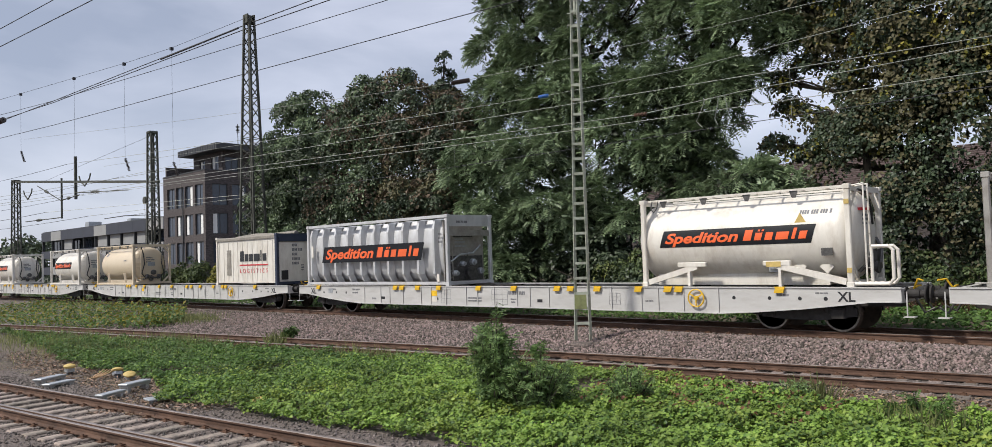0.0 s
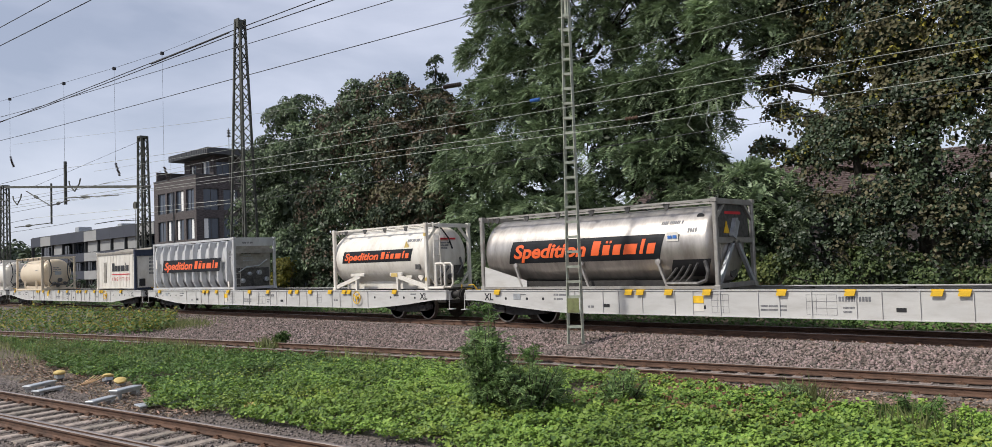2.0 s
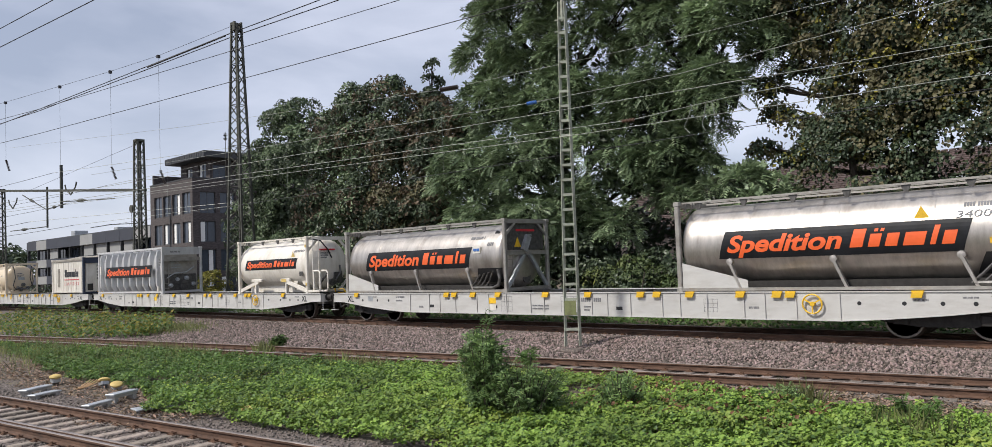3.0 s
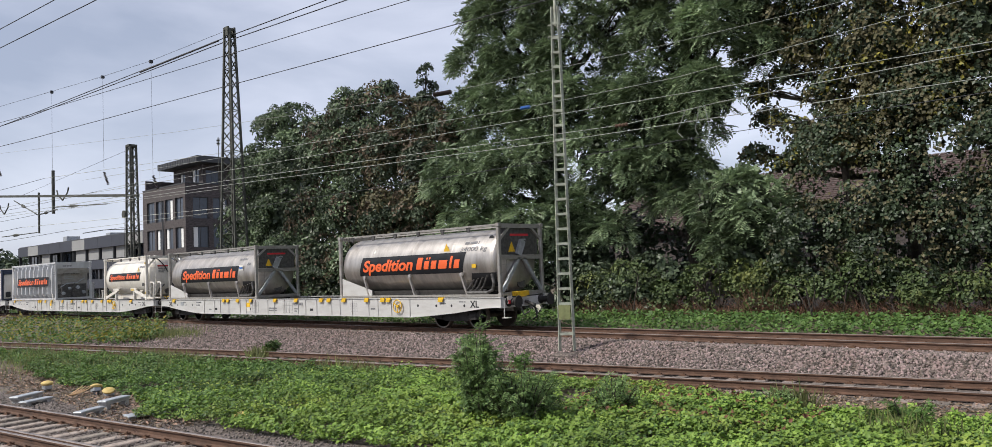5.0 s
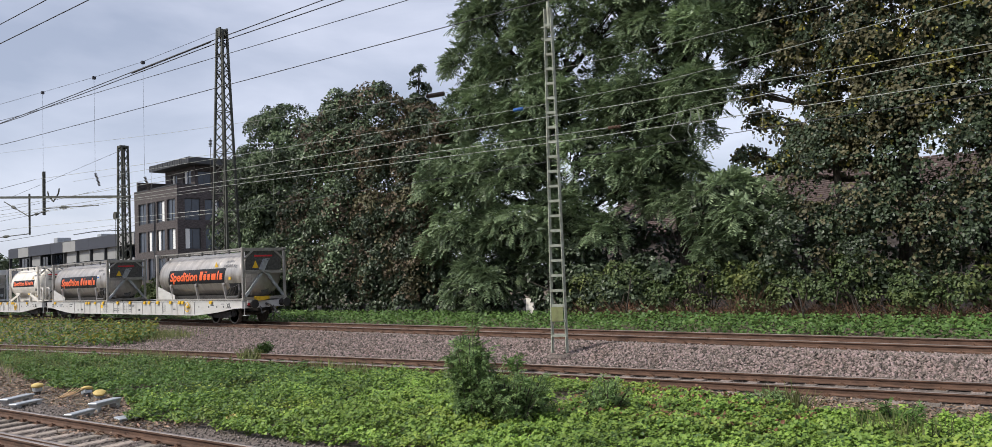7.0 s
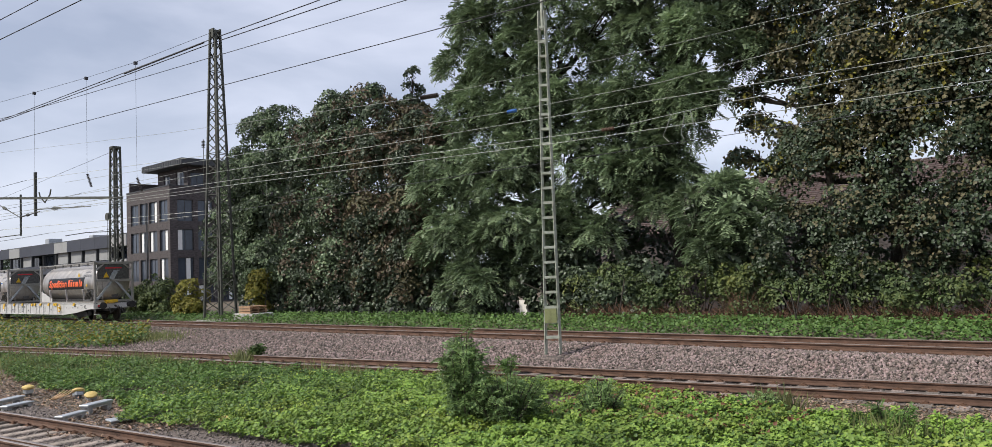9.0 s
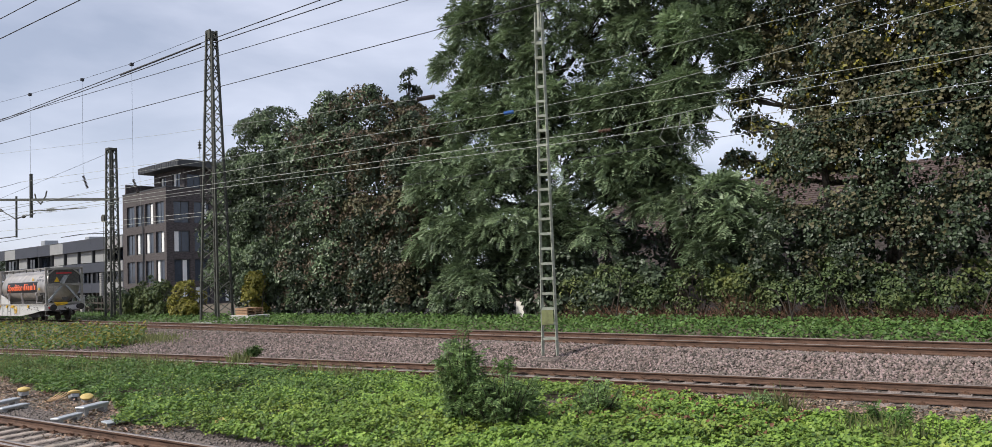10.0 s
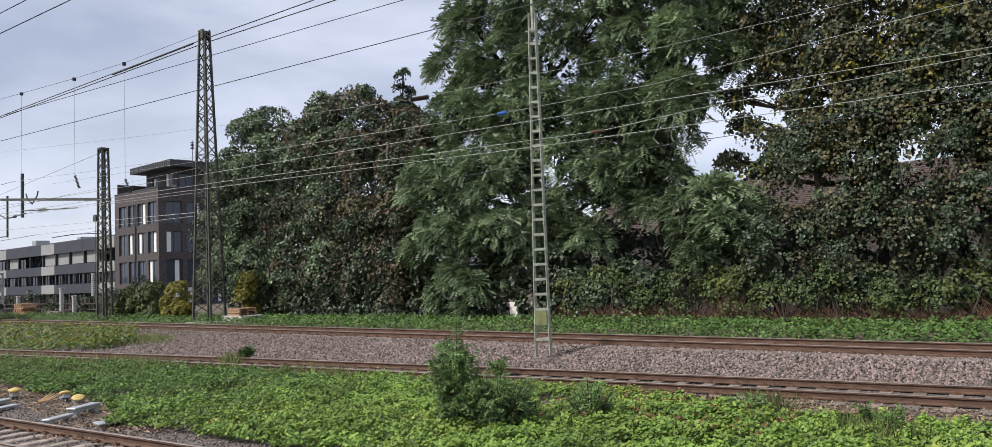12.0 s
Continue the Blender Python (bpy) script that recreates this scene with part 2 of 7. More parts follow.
# ---- mesh building ----
class Build:
    """Vertices, faces and a material slot per face of one mesh."""

    def __init__(self):
        self.v, self.f, self.m = [], [], []

    def add(self, verts, faces, slot=0):
        k = len(self.v)
        self.v.extend(tuple(p) for p in verts)
        self.f.extend(tuple(i + k for i in f) for f in faces)
        self.m.extend([slot] * len(faces))
        return self

    def box(self, x0, x1, y0, y1, z0, z1, slot=0, bevel=0.0):
        if bevel:
            e = bevel
            ring = [(x0 + e, y0), (x1 - e, y0), (x1, y0 + e), (x1, y1 - e), (x1 - e, y1), (x0 + e, y1), (x0, y1 - e), (x0, y0 + e)]
            n = 8
            v = [(x, y, z0 + e * 0.0) for x, y in ring] + [(x, y, z1 - e) for x, y in ring]
            cx, cy = (x0 + x1) / 2, (y0 + y1) / 2
            sx, sy = max(1e-3, (x1 - x0 - 2 * e) / (x1 - x0)), max(1e-3, (y1 - y0 - 2 * e) / (y1 - y0))
            v += [(cx + (x - cx) * sx, cy + (y - cy) * sy, z1) for x, y in ring]
            f = [tuple(range(n - 1, -1, -1)), tuple(range(2 * n, 3 * n))]
            for r in (0, n):
                f += [(r + i, r + (i + 1) % n, r + n + (i + 1) % n, r + n + i) for i in range(n)]
            return self.add(v, f, slot)
        v = [(x, y, z) for z in (z0, z1) for x, y in ((x0, y0), (x1, y0), (x1, y1), (x0, y1))]
        return self.add(v, [(3, 2, 1, 0), (4, 5, 6, 7), (0, 1, 5, 4), (1, 2, 6, 5), (2, 3, 7, 6), (3, 0, 4, 7)], slot)

    def bar(self, a, b, w=0.05, h=None, slot=0):
        """A straight square bar from a to b."""
        a, b = Vector(a), Vector(b)
        d = (b - a).normalized()
        s = d.cross(Vector((0, 0, 1)) if abs(d.z) < 0.95 else Vector((1, 0, 0))).normalized()
        u = s.cross(d)
        h = h or w
        o = [s * (i * w / 2) + u * (j * h / 2) for i, j in ((-1, -1), (1, -1), (1, 1), (-1, 1))]
        v = [a + q for q in o] + [b + q for q in o]
        return self.add(v, [(3, 2, 1, 0), (4, 5, 6, 7), (0, 1, 5, 4), (1, 2, 6, 5), (2, 3, 7, 6), (3, 0, 4, 7)], slot)

    def tube(self, pts, r, n=6, slot=0, cap=True):
        """A round tube along points; r is one radius or one for each point."""
        pts = [Vector(p) for p in pts]
        rs = r if isinstance(r, (list, tuple)) else [r] * len(pts)
        v, prev = [], None
        for i, p in enumerate(pts):
            d = (pts[min(i + 1, len(pts) - 1)] - pts[max(i - 1, 0)]).normalized()
            s = prev - d * prev.dot(d) if prev else d.cross(Vector((0, 0, 1)) if abs(d.z) < 0.9 else Vector((1, 0, 0)))
            s.normalize()
            prev = s
            u = d.cross(s)
            v += [p + (s * math.cos(2 * math.pi * k / n) + u * math.sin(2 * math.pi * k / n)) * rs[i] for k in range(n)]
        f = [(i * n + k, i * n + (k + 1) % n, (i + 1) * n + (k + 1) % n, (i + 1) * n + k) for i in range(len(pts) - 1) for k in range(n)]
        if cap:
            f += [tuple(range(n - 1, -1, -1)), tuple((len(pts) - 1) * n + k for k in range(n))]
        return self.add(v, f, slot)

    def lathe(self, profile, axis="x", n=32, centre=(0, 0, 0), slot=0):
        """Turned round an axis; profile: (place on the axis, radius)."""
        v = []
        for a, r in profile:
            for k in range(n):
                c, s = r * math.cos(2 * math.pi * k / n), r * math.sin(2 * math.pi * k / n)
                p = {"x": (a, c, s), "y": (s, a, c), "z": (c, s, a)}[axis]
                v.append((p[0] + centre[0], p[1] + centre[1], p[2] + centre[2]))
        f = [(i * n + k, i * n + (k + 1) % n, (i + 1) * n + (k + 1) % n, (i + 1) * n + k) for i in range(len(profile) - 1) for k in range(n)]
        f += [tuple(range(n - 1, -1, -1)), tuple((len(profile) - 1) * n + k for k in range(n))]
        return self.add(v, f, slot)

    def plate(self, outline, y0, y1, slot=0):
        """An outline in x and z, given counter-clockwise as seen from -y, with thickness in y."""
        n = len(outline)
        v = [(x, y0, z) for x, z in outline] + [(x, y1, z) for x, z in outline]
        f = [tuple(range(n)), tuple(range(2 * n - 1, n - 1, -1))]
        f += [((i + 1) % n, i, n + i, n + (i + 1) % n) for i in range(n)]
        return self.add(v, f, slot)


def mesh_of(b, mats, smooth=False, name="mesh"):
    me = bpy.data.meshes.new(name)
    me.from_pydata(b.v, [], b.f)
    for m in mats if isinstance(mats, (list, tuple)) else (mats,):
        me.materials.append(m)
    me.polygons.foreach_set("material_index", b.m)
    if smooth:
        me.polygons.foreach_set("use_smooth", [True] * len(b.f))
        me.set_sharp_from_angle(angle=radians(40))
    me.update()
    return me


def part(name, b, material_, parent=None, label="", smooth=False):
    ob = new(name, mesh_of(b, material_, smooth, name))
    ob.parent = parent
    return tagged(ob, label)


def thing(name, label, category, group="", at=None, kind=""):
    ob = new(name)
    ob.empty_display_size = 0.3
    if at is not None:
        ob.matrix_basis = at
    return tagged(ob, label, category, group, kind)


def soup(name, verts, faces_per, material_, parent=None, label="", smooth=False):
    """Many small equal pieces in one mesh: verts (pieces, k, 3), faces of one piece."""
    count, k, _ = verts.shape
    faces = np.array(faces_per)
    allf = (faces[None] + (np.arange(count) * k)[:, None, None]).reshape(-1, faces.shape[1])
    me = bpy.data.meshes.new(name)
    me.vertices.add(count * k)
    me.vertices.foreach_set("co", verts.astype(np.float32).ravel())
    me.loops.add(allf.size)
    me.loops.foreach_set("vertex_index", allf.astype(np.int32).ravel())
    me.polygons.add(len(allf))
    me.polygons.foreach_set("loop_start", np.arange(0, allf.size, faces.shape[1], dtype=np.int32))
    me.materials.append(material_)
    me.update(calc_edges=True)
    if smooth:
        me.polygons.foreach_set("use_smooth", [True] * len(allf))
    ob = new(name, me)
    ob.parent = parent
    return tagged(ob, label)


RNG = np.random.default_rng(7)


def unit(a):
    return a / np.maximum(np.linalg.norm(a, axis=-1, keepdims=True), 1e-9)


def leaves(places, size, normals=None, spread=0.8, long=1.5, droop=0.0, rng=RNG, plain=False):
    """Folded pointed leaves, of four triangles or, plain, of two: corners (n, k, 3) and faces."""
    n = len(places)
    nor = rng.normal(size=(n, 3)) * spread + (normals if normals is not None else (0, 0, 0.6))
    nor = unit(nor)
    ax = rng.normal(size=(n, 3)) + np.array((0, 0, -droop))
    ax = unit(ax - nor * (ax * nor).sum(-1, keepdims=True))
    side = np.cross(nor, ax)
    s = (size * rng.uniform(0.6, 1.35, n))[:, None]
    a, b, c = ax * s * long, side * s * 0.5, nor * s * 0.16
    if plain:
        return np.stack([places, places + a * 0.5 - b * 1.1 + c, places + a - c, places + a * 0.5 + b * 1.1 + c], 1), ((0, 1, 2), (0, 2, 3))
    v = np.stack([places, places + a * 0.45 - b + c, places + a * 0.55 + c * -0.6, places + a * 0.45 + b + c, places + a - c, places + a * 0.8 - c * 0.3], 1)
    return v, ((0, 1, 2), (0, 2, 3), (1, 4, 2), (2, 4, 3))


# ---- ground, ballast and tracks ----
TRACK_Y = 21.08            # centre of the far track, rail tops at z = 0
LOW_Z = -0.50              # rail tops of the two lower tracks


def middle_y(x):
    """Centre line of the middle track, which bends away from the far one."""
    return 17.84 + 0.113 * x - 0.00065 * x * x if x > -45 else 11.44 + 0.1715 * (x + 45)


def near_y(x):
    return 5.53 + 0.115 * (x + 16.28)


def ground_z(x, y):
    """The lower yard, the far track's bank and the verge behind it."""
    ym = middle_y(max(-70, min(12, x)))
    foot = ym + 1.1
    if y < foot:
        z = -0.70
        if y < 6.0:
            z -= 0.02
        return z + 0.03 * noise.noise((x * 0.3, y * 0.3, 0))
    if y < max(19.8, foot + 0.6):
        k = min(1.0, (y - foot) / max(0.5, 19.6 - foot))
        return -0.70 + k * 0.48 + 0.02 * noise.noise((x * 0.5, y * 0.5, 3))
    if y < 23.0:
        return -0.22
    return -0.22 + 0.1 * min(1, (y - 23.0) / 3.0) + 0.05 * noise.noise((x * 0.2, y * 0.2, 5))


def ground():
    xs = [-2500, -900, -400, -220, -140, -110] + list(np.arange(-95, 14, 0.6)) + [16, 22, 40, 120, 400, 2500]
    ys = [-2500, -600, -120, -30, -8, 0] + list(np.arange(3, 32, 0.3)) + [34, 38, 45, 60, 90, 160, 400, 1000, 2500]
    b = Build()
    b.v = [(x, y, ground_z(x, y)) for y in ys for x in xs]
    w = len(xs)
    b.f = [(j * w + i, j * w + i + 1, (j + 1) * w + i + 1, (j + 1) * w + i) for j in range(len(ys) - 1) for i in range(w - 1)]
    for j in range(len(ys) - 1):
        for i in range(w - 1):
            x, y = (xs[i] + xs[i + 1]) / 2, (ys[j] + ys[j + 1]) / 2
            ym = middle_y(max(-70, min(12, x)))
            b.m.append(1 if ym - 1.4 < y < 22.9 or abs(y - near_y(x)) < 2.4 else 0)
    ob = part("ground", b, (SOIL, GRAVEL), smooth=True)
    tagged(ob, "brown soil of a railway yard with a raised bank", "ground", kind="structure")


ground()


def stones(name, spots, size, mat, label, rng):
    """Broken stones: squashed, turned octahedra with chipped corners."""
    n = len(spots)
    base = np.array([(1, 0, 0), (0, 1, 0), (-1, 0, 0), (0, -1, 0), (0, 0, 1), (0, 0, -1)], float)
    v = base[None] * rng.uniform(0.55, 1.2, (n, 6, 1)) + rng.normal(size=(n, 6, 3)) * 0.22
    q = unit(rng.normal(size=(n, 4)))
    w, x, y, z = q.T
    rot = np.stack([1 - 2 * (y * y + z * z), 2 * (x * y - z * w), 2 * (x * z + y * w), 2 * (x * y + z * w), 1 - 2 * (x * x + z * z),
                    2 * (y * z - x * w), 2 * (x * z - y * w), 2 * (y * z + x * w), 1 - 2 * (x * x + y * y)], -1).reshape(n, 3, 3)
    v = np.einsum("nij,nkj->nki", rot, v * (1, 0.85, 0.7)) * (size * rng.uniform(0.6, 1.35, n))[:, None, None]
    faces = ((0, 1, 4), (1, 2, 4), (2, 3, 4), (3, 0, 4), (1, 0, 5), (2, 1, 5), (3, 2, 5), (0, 3, 5))
    ob = soup(name, v + spots[:, None], faces, mat)
    return tagged(ob, label, "gravel", kind="stuff")


def strip(count, x0, x1, low, high, rng, lift=0.0, power=1.0):
    """Random places on the ground between two lines low(x) and high(x), denser towards x1."""
    x = x0 + (x1 - x0) * rng.uniform(size=count) ** (1 / power)
    lo, hi = np.array([low(a) for a in x]), np.array([high(a) for a in x])
    y = lo + (hi - lo) * rng.uniform(size=count)
    z = np.array([ground_z(a, c) for a, c in zip(x, y)]) + lift
    return np.stack([x, y, z], -1)


def ballast():
    rng = np.random.default_rng(3)
    top = strip(45000, -48, 1, lambda x: max(middle_y(x) + 0.85, 12), lambda x: 20.25, rng, 0.012, 1.6)
    stones("ballast_bank", top, 0.054, STONE, "reddish-grey broken ballast on the bank below the far track", rng)
    far = strip(6000, -60, 0, lambda x: 20.45, lambda x: 21.7, rng, 0.01, 1.5)
    far2 = strip(3000, -60, 0, lambda x: 21.95, lambda x: 22.7, rng, 0.0, 1.5)
    stones("ballast_bed", np.concatenate([far, far2]), 0.045, STONE, "reddish-grey ballast between the far rails", rng)
    mid = strip(16000, -50, 0, lambda x: middle_y(x) - 1.25, lambda x: middle_y(x) + 0.95, rng, -0.015, 1.5)
    mid = mid[rng.uniform(size=len(mid)) > 0.1]
    stones("ballast_low", mid, 0.036, STONE_GREY, "grey ballast round the middle track's sleepers", rng)
    near = strip(16000, -34, -5, lambda x: near_y(x) - 2.6, lambda x: near_y(x) + 1.9, rng, 0.01, 1.0)
    yard = strip(6000, -36, -17, lambda x: near_y(x) + 1.8, lambda x: near_y(x) + 3.0 + (-17 - x) * 0.12, rng, 0.0, 1.0)
    near = np.concatenate([near, yard])
    stones("ballast_near", near, 0.03, STONE_GREY, "grey-brown ballast round the near track", rng)


ballast()


def rail_profile():
    return [(-0.075, 0), (0.075, 0), (0.075, 0.018), (0.012, 0.045), (0.01, 0.115), (0.036, 0.13), (0.036, 0.158),
            (0.024, 0.168), (-0.024, 0.168), (-0.036, 0.158), (-0.036, 0.13), (-0.01, 0.115), (-0.012, 0.045), (-0.075, 0.018)]


def rail(parent, line, offset, top):
    """A rolled rail along a line of (x, y), with its worn head in a second material."""
    prof = rail_profile()
    n, b = len(prof), Build()
    for i, (x, y) in enumerate(line):
        (xa, ya), (xb, yb) = line[max(0, i - 1)], line[min(len(line) - 1, i + 1)]
        k = math.hypot(xb - xa, yb - ya)
        nx, ny = -(yb - ya) / k, (xb - xa) / k
        b.v += [(x + nx * (offset + u), y + ny * (offset + u), top - 0.168 + h) for u, h in prof]
    for i in range(len(line) - 1):
        for k in range(n):
            b.f.append((i * n + k, (i + 1) * n + k, (i + 1) * n + (k + 1) % n, i * n + (k + 1) % n))
            b.m.append(1 if k in (6, 7, 8) else 0)
    return part("rail", b, (RAIL_RUST, RAIL_TOP), parent, smooth=False)


def track(label, line_y, x0, x1, top, sleeper_mat, kind_wood, near_from, extra=()):
    root = thing("railway_track", label, "railway track", "parallel tracks", kind="structure")
    xs = np.arange(x0, x1 + 0.1, 2.5)
    line = [(float(x), line_y(float(x))) for x in xs]
    rail(root, line, -0.753, top)
    rail(root, line, 0.753, top)
    for off, a, c in extra:
        rail(root, [(x, y) for x, y in line if a <= x <= c], off, top)
    sl = Build()
    if kind_wood:
        sl.box(-0.13, 0.13, -1.3, 1.3, -0.13, 0.0, bevel=0.012)
    else:
        sl.box(-0.125, 0.125, -1.3, 1.3, -0.15, -0.0, bevel=0.02)
    me = mesh_of(sl, sleeper_mat, name="sleeper")
    cl = Build()
    for s in (-1, 1):
        cl.box(-0.09, 0.09, s * 0.753 - 0.17, s * 0.753 + 0.17, 0.0, 0.015)
        for u in (-1, 1):
            cl.tube([(0, s * 0.753 + u * 0.115, 0.01), (0, s * 0.753 + u * 0.115, 0.06)], 0.022, 6)
            cl.box(-0.05, 0.05, s * 0.753 + u * 0.1 - 0.04, s * 0.753 + u * 0.1 + 0.04, 0.015, 0.04)
    mc = mesh_of(cl, CLIP_STEEL, name="rail_clip")
    x = near_from[0]
    while x < near_from[1]:
        y = line_y(x)
        ang = math.atan2(line_y(x + 0.5) - line_y(x - 0.5), 1.0)
        m = pose(x, y, top - 0.172, 0, 0, math.degrees(ang) + random.uniform(-0.8, 0.8))
        o = new("sleeper", me)
        o.parent, o.matrix_basis = root, m
        o = new("rail_clips", mc)
        o.parent, o.matrix_basis = root, m
        x += 0.63
    return root


track("far main track with rusty rails on wooden sleepers", lambda x: TRACK_Y, -200, 45, 0.0, SLEEPER_WOOD, True, (-50, 1))
track("middle siding with brown rusty rails", middle_y, -90, 12, LOW_Z, SLEEPER_WOOD, True, (-48, 1))
track("near track with worn rails on pale sleepers", near_y, -90, 20, LOW_Z, SLEEPER_PALE, False, (-36, -5), extra=((-0.60, -40, 20),))

# ---- masts, gantry and overhead wires ----


def lattice(root, base, top_z, w0, w1, mat, turn, panels, leg=0.1, face_names="lacing_bar"):
    """Four angle legs that lean together, each face with its zigzag lacing."""
    x, y, z = base
    m = Matrix.Translation((x, y, z)) @ pose(0, 0, 0, 0, 0, turn)
    h = top_z - z

    def corner(k, f):
        w = (w0 + (w1 - w0) * f) / 2
        sx, sy = ((-1, -1), (1, -1), (1, 1), (-1, 1))[k % 4]
        return m @ Vector((sx * w, sy * w, h * f))

    for k in range(4):
        part("mast_leg", Build().bar(corner(k, 0), corner(k, 1), leg), mat, root)
    for k in range(4):
        for i in range(panels):
            f0, f1 = i / panels, (i + 1) / panels
            c, d = (k, k + 1) if i % 2 else (k + 1, k)
            part(face_names, Build().bar(corner(c, f0), corner(d, f1), leg * 0.55, leg * 0.25), mat, root)
            if i % 4 == 0:
                part("brace_bar", Build().bar(corner(k, f0), corner(k + 1, f0), leg * 0.6, leg * 0.25), mat, root)
        part("top_bar", Build().bar(corner(k, 0.997), corner(k + 1, 0.997), leg, leg), mat, root)


def mast_tall():
    root = thing("lattice_mast", "tall tapered dark steel lattice catenary mast", "mast")
    lattice(root, (-43.6, 24.5, -0.2), 17.55, 1.3, 0.4, MAST_DARK, 20, 28, 0.12)
    for s in (-1, 1):
        b = Build()
        b.box(-43.6 - 0.26, -43.6 + 0.26, 24.5 + s * 0.22 - 0.05, 24.5 + s * 0.22 + 0.05, 17.1, 17.65)
        part("head_plate", b, MAST_DARK, root)
    b = Build()
    b.box(-44.7, -42.5, 23.4, 25.6, -0.4, -0.1, bevel=0.05)
    part("footing", b, CONCRETE, root, "concrete footing")
    b = Build()
    for k in range(5):
        b.lathe([(-0.03, 0.05), (0.0, 0.13), (0.03, 0.05)], "z", 10, (-44.35, 24.0, 10.4 + k * 0.09))
    b.tube([(-44.35, 24.0, 7.4), (-44.35, 24.0, 10.9)], 0.02)
    part("wheel_tensioner", b, MAST_DARK, root)


def mast_small():
    root = thing("lattice_mast", "dark steel lattice catenary mast at the gantry's end", "mast")
    lattice(root, (-58.0, 24.5, -0.3), 12.25, 0.72, 0.46, MAST_DARK, 10, 24, 0.12)
    part("cap", Build().box(-58.3, -57.7, 24.2, 24.8, 12.2, 12.32), MAST_DARK, root)
    b = Build()
    b.lathe([(-0.06, 0.28), (0.06, 0.28)], "y", 18, (-58.5, 24.1, 7.2))
    b.tube([(-58.5, 24.1, 7.2), (-58.5, 24.1, 1.4)], 0.015)
    part("tension_wheel", b, MAST_DARK, root)
    b = Build()
    for k in range(12):
        b.lathe([(0, 0.16), (0.12, 0.16)], "z", 14, (-58.62, 24.0, 1.6 + k * 0.14))
    part("tension_weight", b, CONCRETE, root, "stack of grey concrete weights")


def gantry():
    root = thing("gantry", "dark steel gantry with hanging catenary arms", "gantry")
    lattice(root, (-87.0, 23.3, -0.3), 11.25, 0.7, 0.5, MAST_DARK, 10, 20, 0.12)
    a, c = Vector((-87.0, 23.2, 11.1)), Vector((-57.2, 24.6, 8.5))
    part("beam", Build().bar(a, c, 0.2, 0.2), MAST_DARK, root)

    def spot(ratio, rise):
        """Place on the beam's line by its bearing from the platform, at a height above the eye per metre across."""
        f = (ratio * a.y - a.x) / ((c.x - a.x) - ratio * (c.y - a.y))
        q = a.lerp(c, f)
        return Vector((q.x, q.y - 0.02, 2.2 + rise * q.y))

    for ratio, up, down, w in ((-3.02, 0.41, 0.255, 0.2), (-3.168, 0.345, 0.194, 0.13)):
        part("drop_post", Build().bar(spot(ratio, up), spot(ratio, down), w), MAST_DARK, root)
    for ratio in (-3.57, -2.93):
        for s in (-1, 1):
            part("v_hanger", Build().tube([spot(ratio + s * 0.055, 0.335), spot(ratio + s * 0.045, 0.318), spot(ratio, 0.295)], 0.06), MAST_DARK, root)
    for r0, r1, h0, h1 in ((-3.17, -2.98, 0.262, 0.268), (-3.02, -2.55, 0.278, 0.250), (-3.6, -3.17, 0.205, 0.198), (-3.45, -3.17, 0.34, 0.26)):
        b = Build().tube([spot(r0, h0), spot(r1, h1)], 0.045)
        b.tube([spot(r0 + (r1 - r0) * q, h0 + (h1 - h0) * q) for q in (0.3, 0.36, 0.42, 0.5)], [0.05, 0.13, 0.13, 0.05], 8)
        part("registration_arm", b, MAST_DARK, root)


def ladder_mast():
    root = thing("ladder_mast", "slim grey-green batten-plated catenary mast", "mast")
    x, y, z0 = -13.95, 18.35, -0.35
    lean = 0.012
    h = 9.9

    def at(s, z, d=0.0):
        w = 0.235 - 0.013 * (z - z0)
        return Vector((x + s * w * 0.75 + lean * (z - z0) * 0.75, y + s * w * 0.5 + lean * (z - z0) * 0.5 + d, z))

    for s in (-1, 1):
        b = Build()
        for d in (-0.05, 0.05):
            b.bar(at(s, z0, d), at(s, h, d), 0.022, 0.022)
        b.bar(at(s, z0), at(s, h), 0.065, 0.03)
        part("channel", b, MAST_GREEN, root)
    z = 0.15
    while z < h - 0.1:
        part("batten", Build().bar(at(-1, z), at(1, z), 0.1, 0.075), MAST_GREEN, root)
        z += 0.44
    b = Build()
    b.bar(at(-0.85, 0.78, -0.075), at(0.85, 0.78, -0.075), 0.02, 0.42)
    part("number_plate", b, OLIVE_PAINT, root, "dull olive-green plate")
    part("top_pole", Build().tube([at(0, h - 0.6), at(0, h + 1.1)], 0.05, 8), MAST_GREEN, root)
    b = Build()
    b.lathe([(0, 0.1), (0.05, 0.13), (0.16, 0.12), (0.2, 0.05)], "z", 10, at(0, h + 1.0))
    b.bar(at(-1, h + 1.0), at(1, h + 1.0) + Vector((0.15, 0.1, 0)), 0.1, 0.1)
    part("wire_clamp", b, MAST_DARK, root)
    for zz in (9.0, 9.35):
        part("cross_bar", Build().bar(at(-2.4, zz), at(2.4, zz), 0.03, 0.03), MAST_GREEN, root)
    b = Build()
    b.box(x - 0.36, x + 0.36, y - 0.32, y + 0.32, -0.75, -0.41, bevel=0.05)
    part("footing", b, GRAVEL, root, "rough stained concrete footing")


mast_tall()
mast_small()
gantry()
ladder_mast()


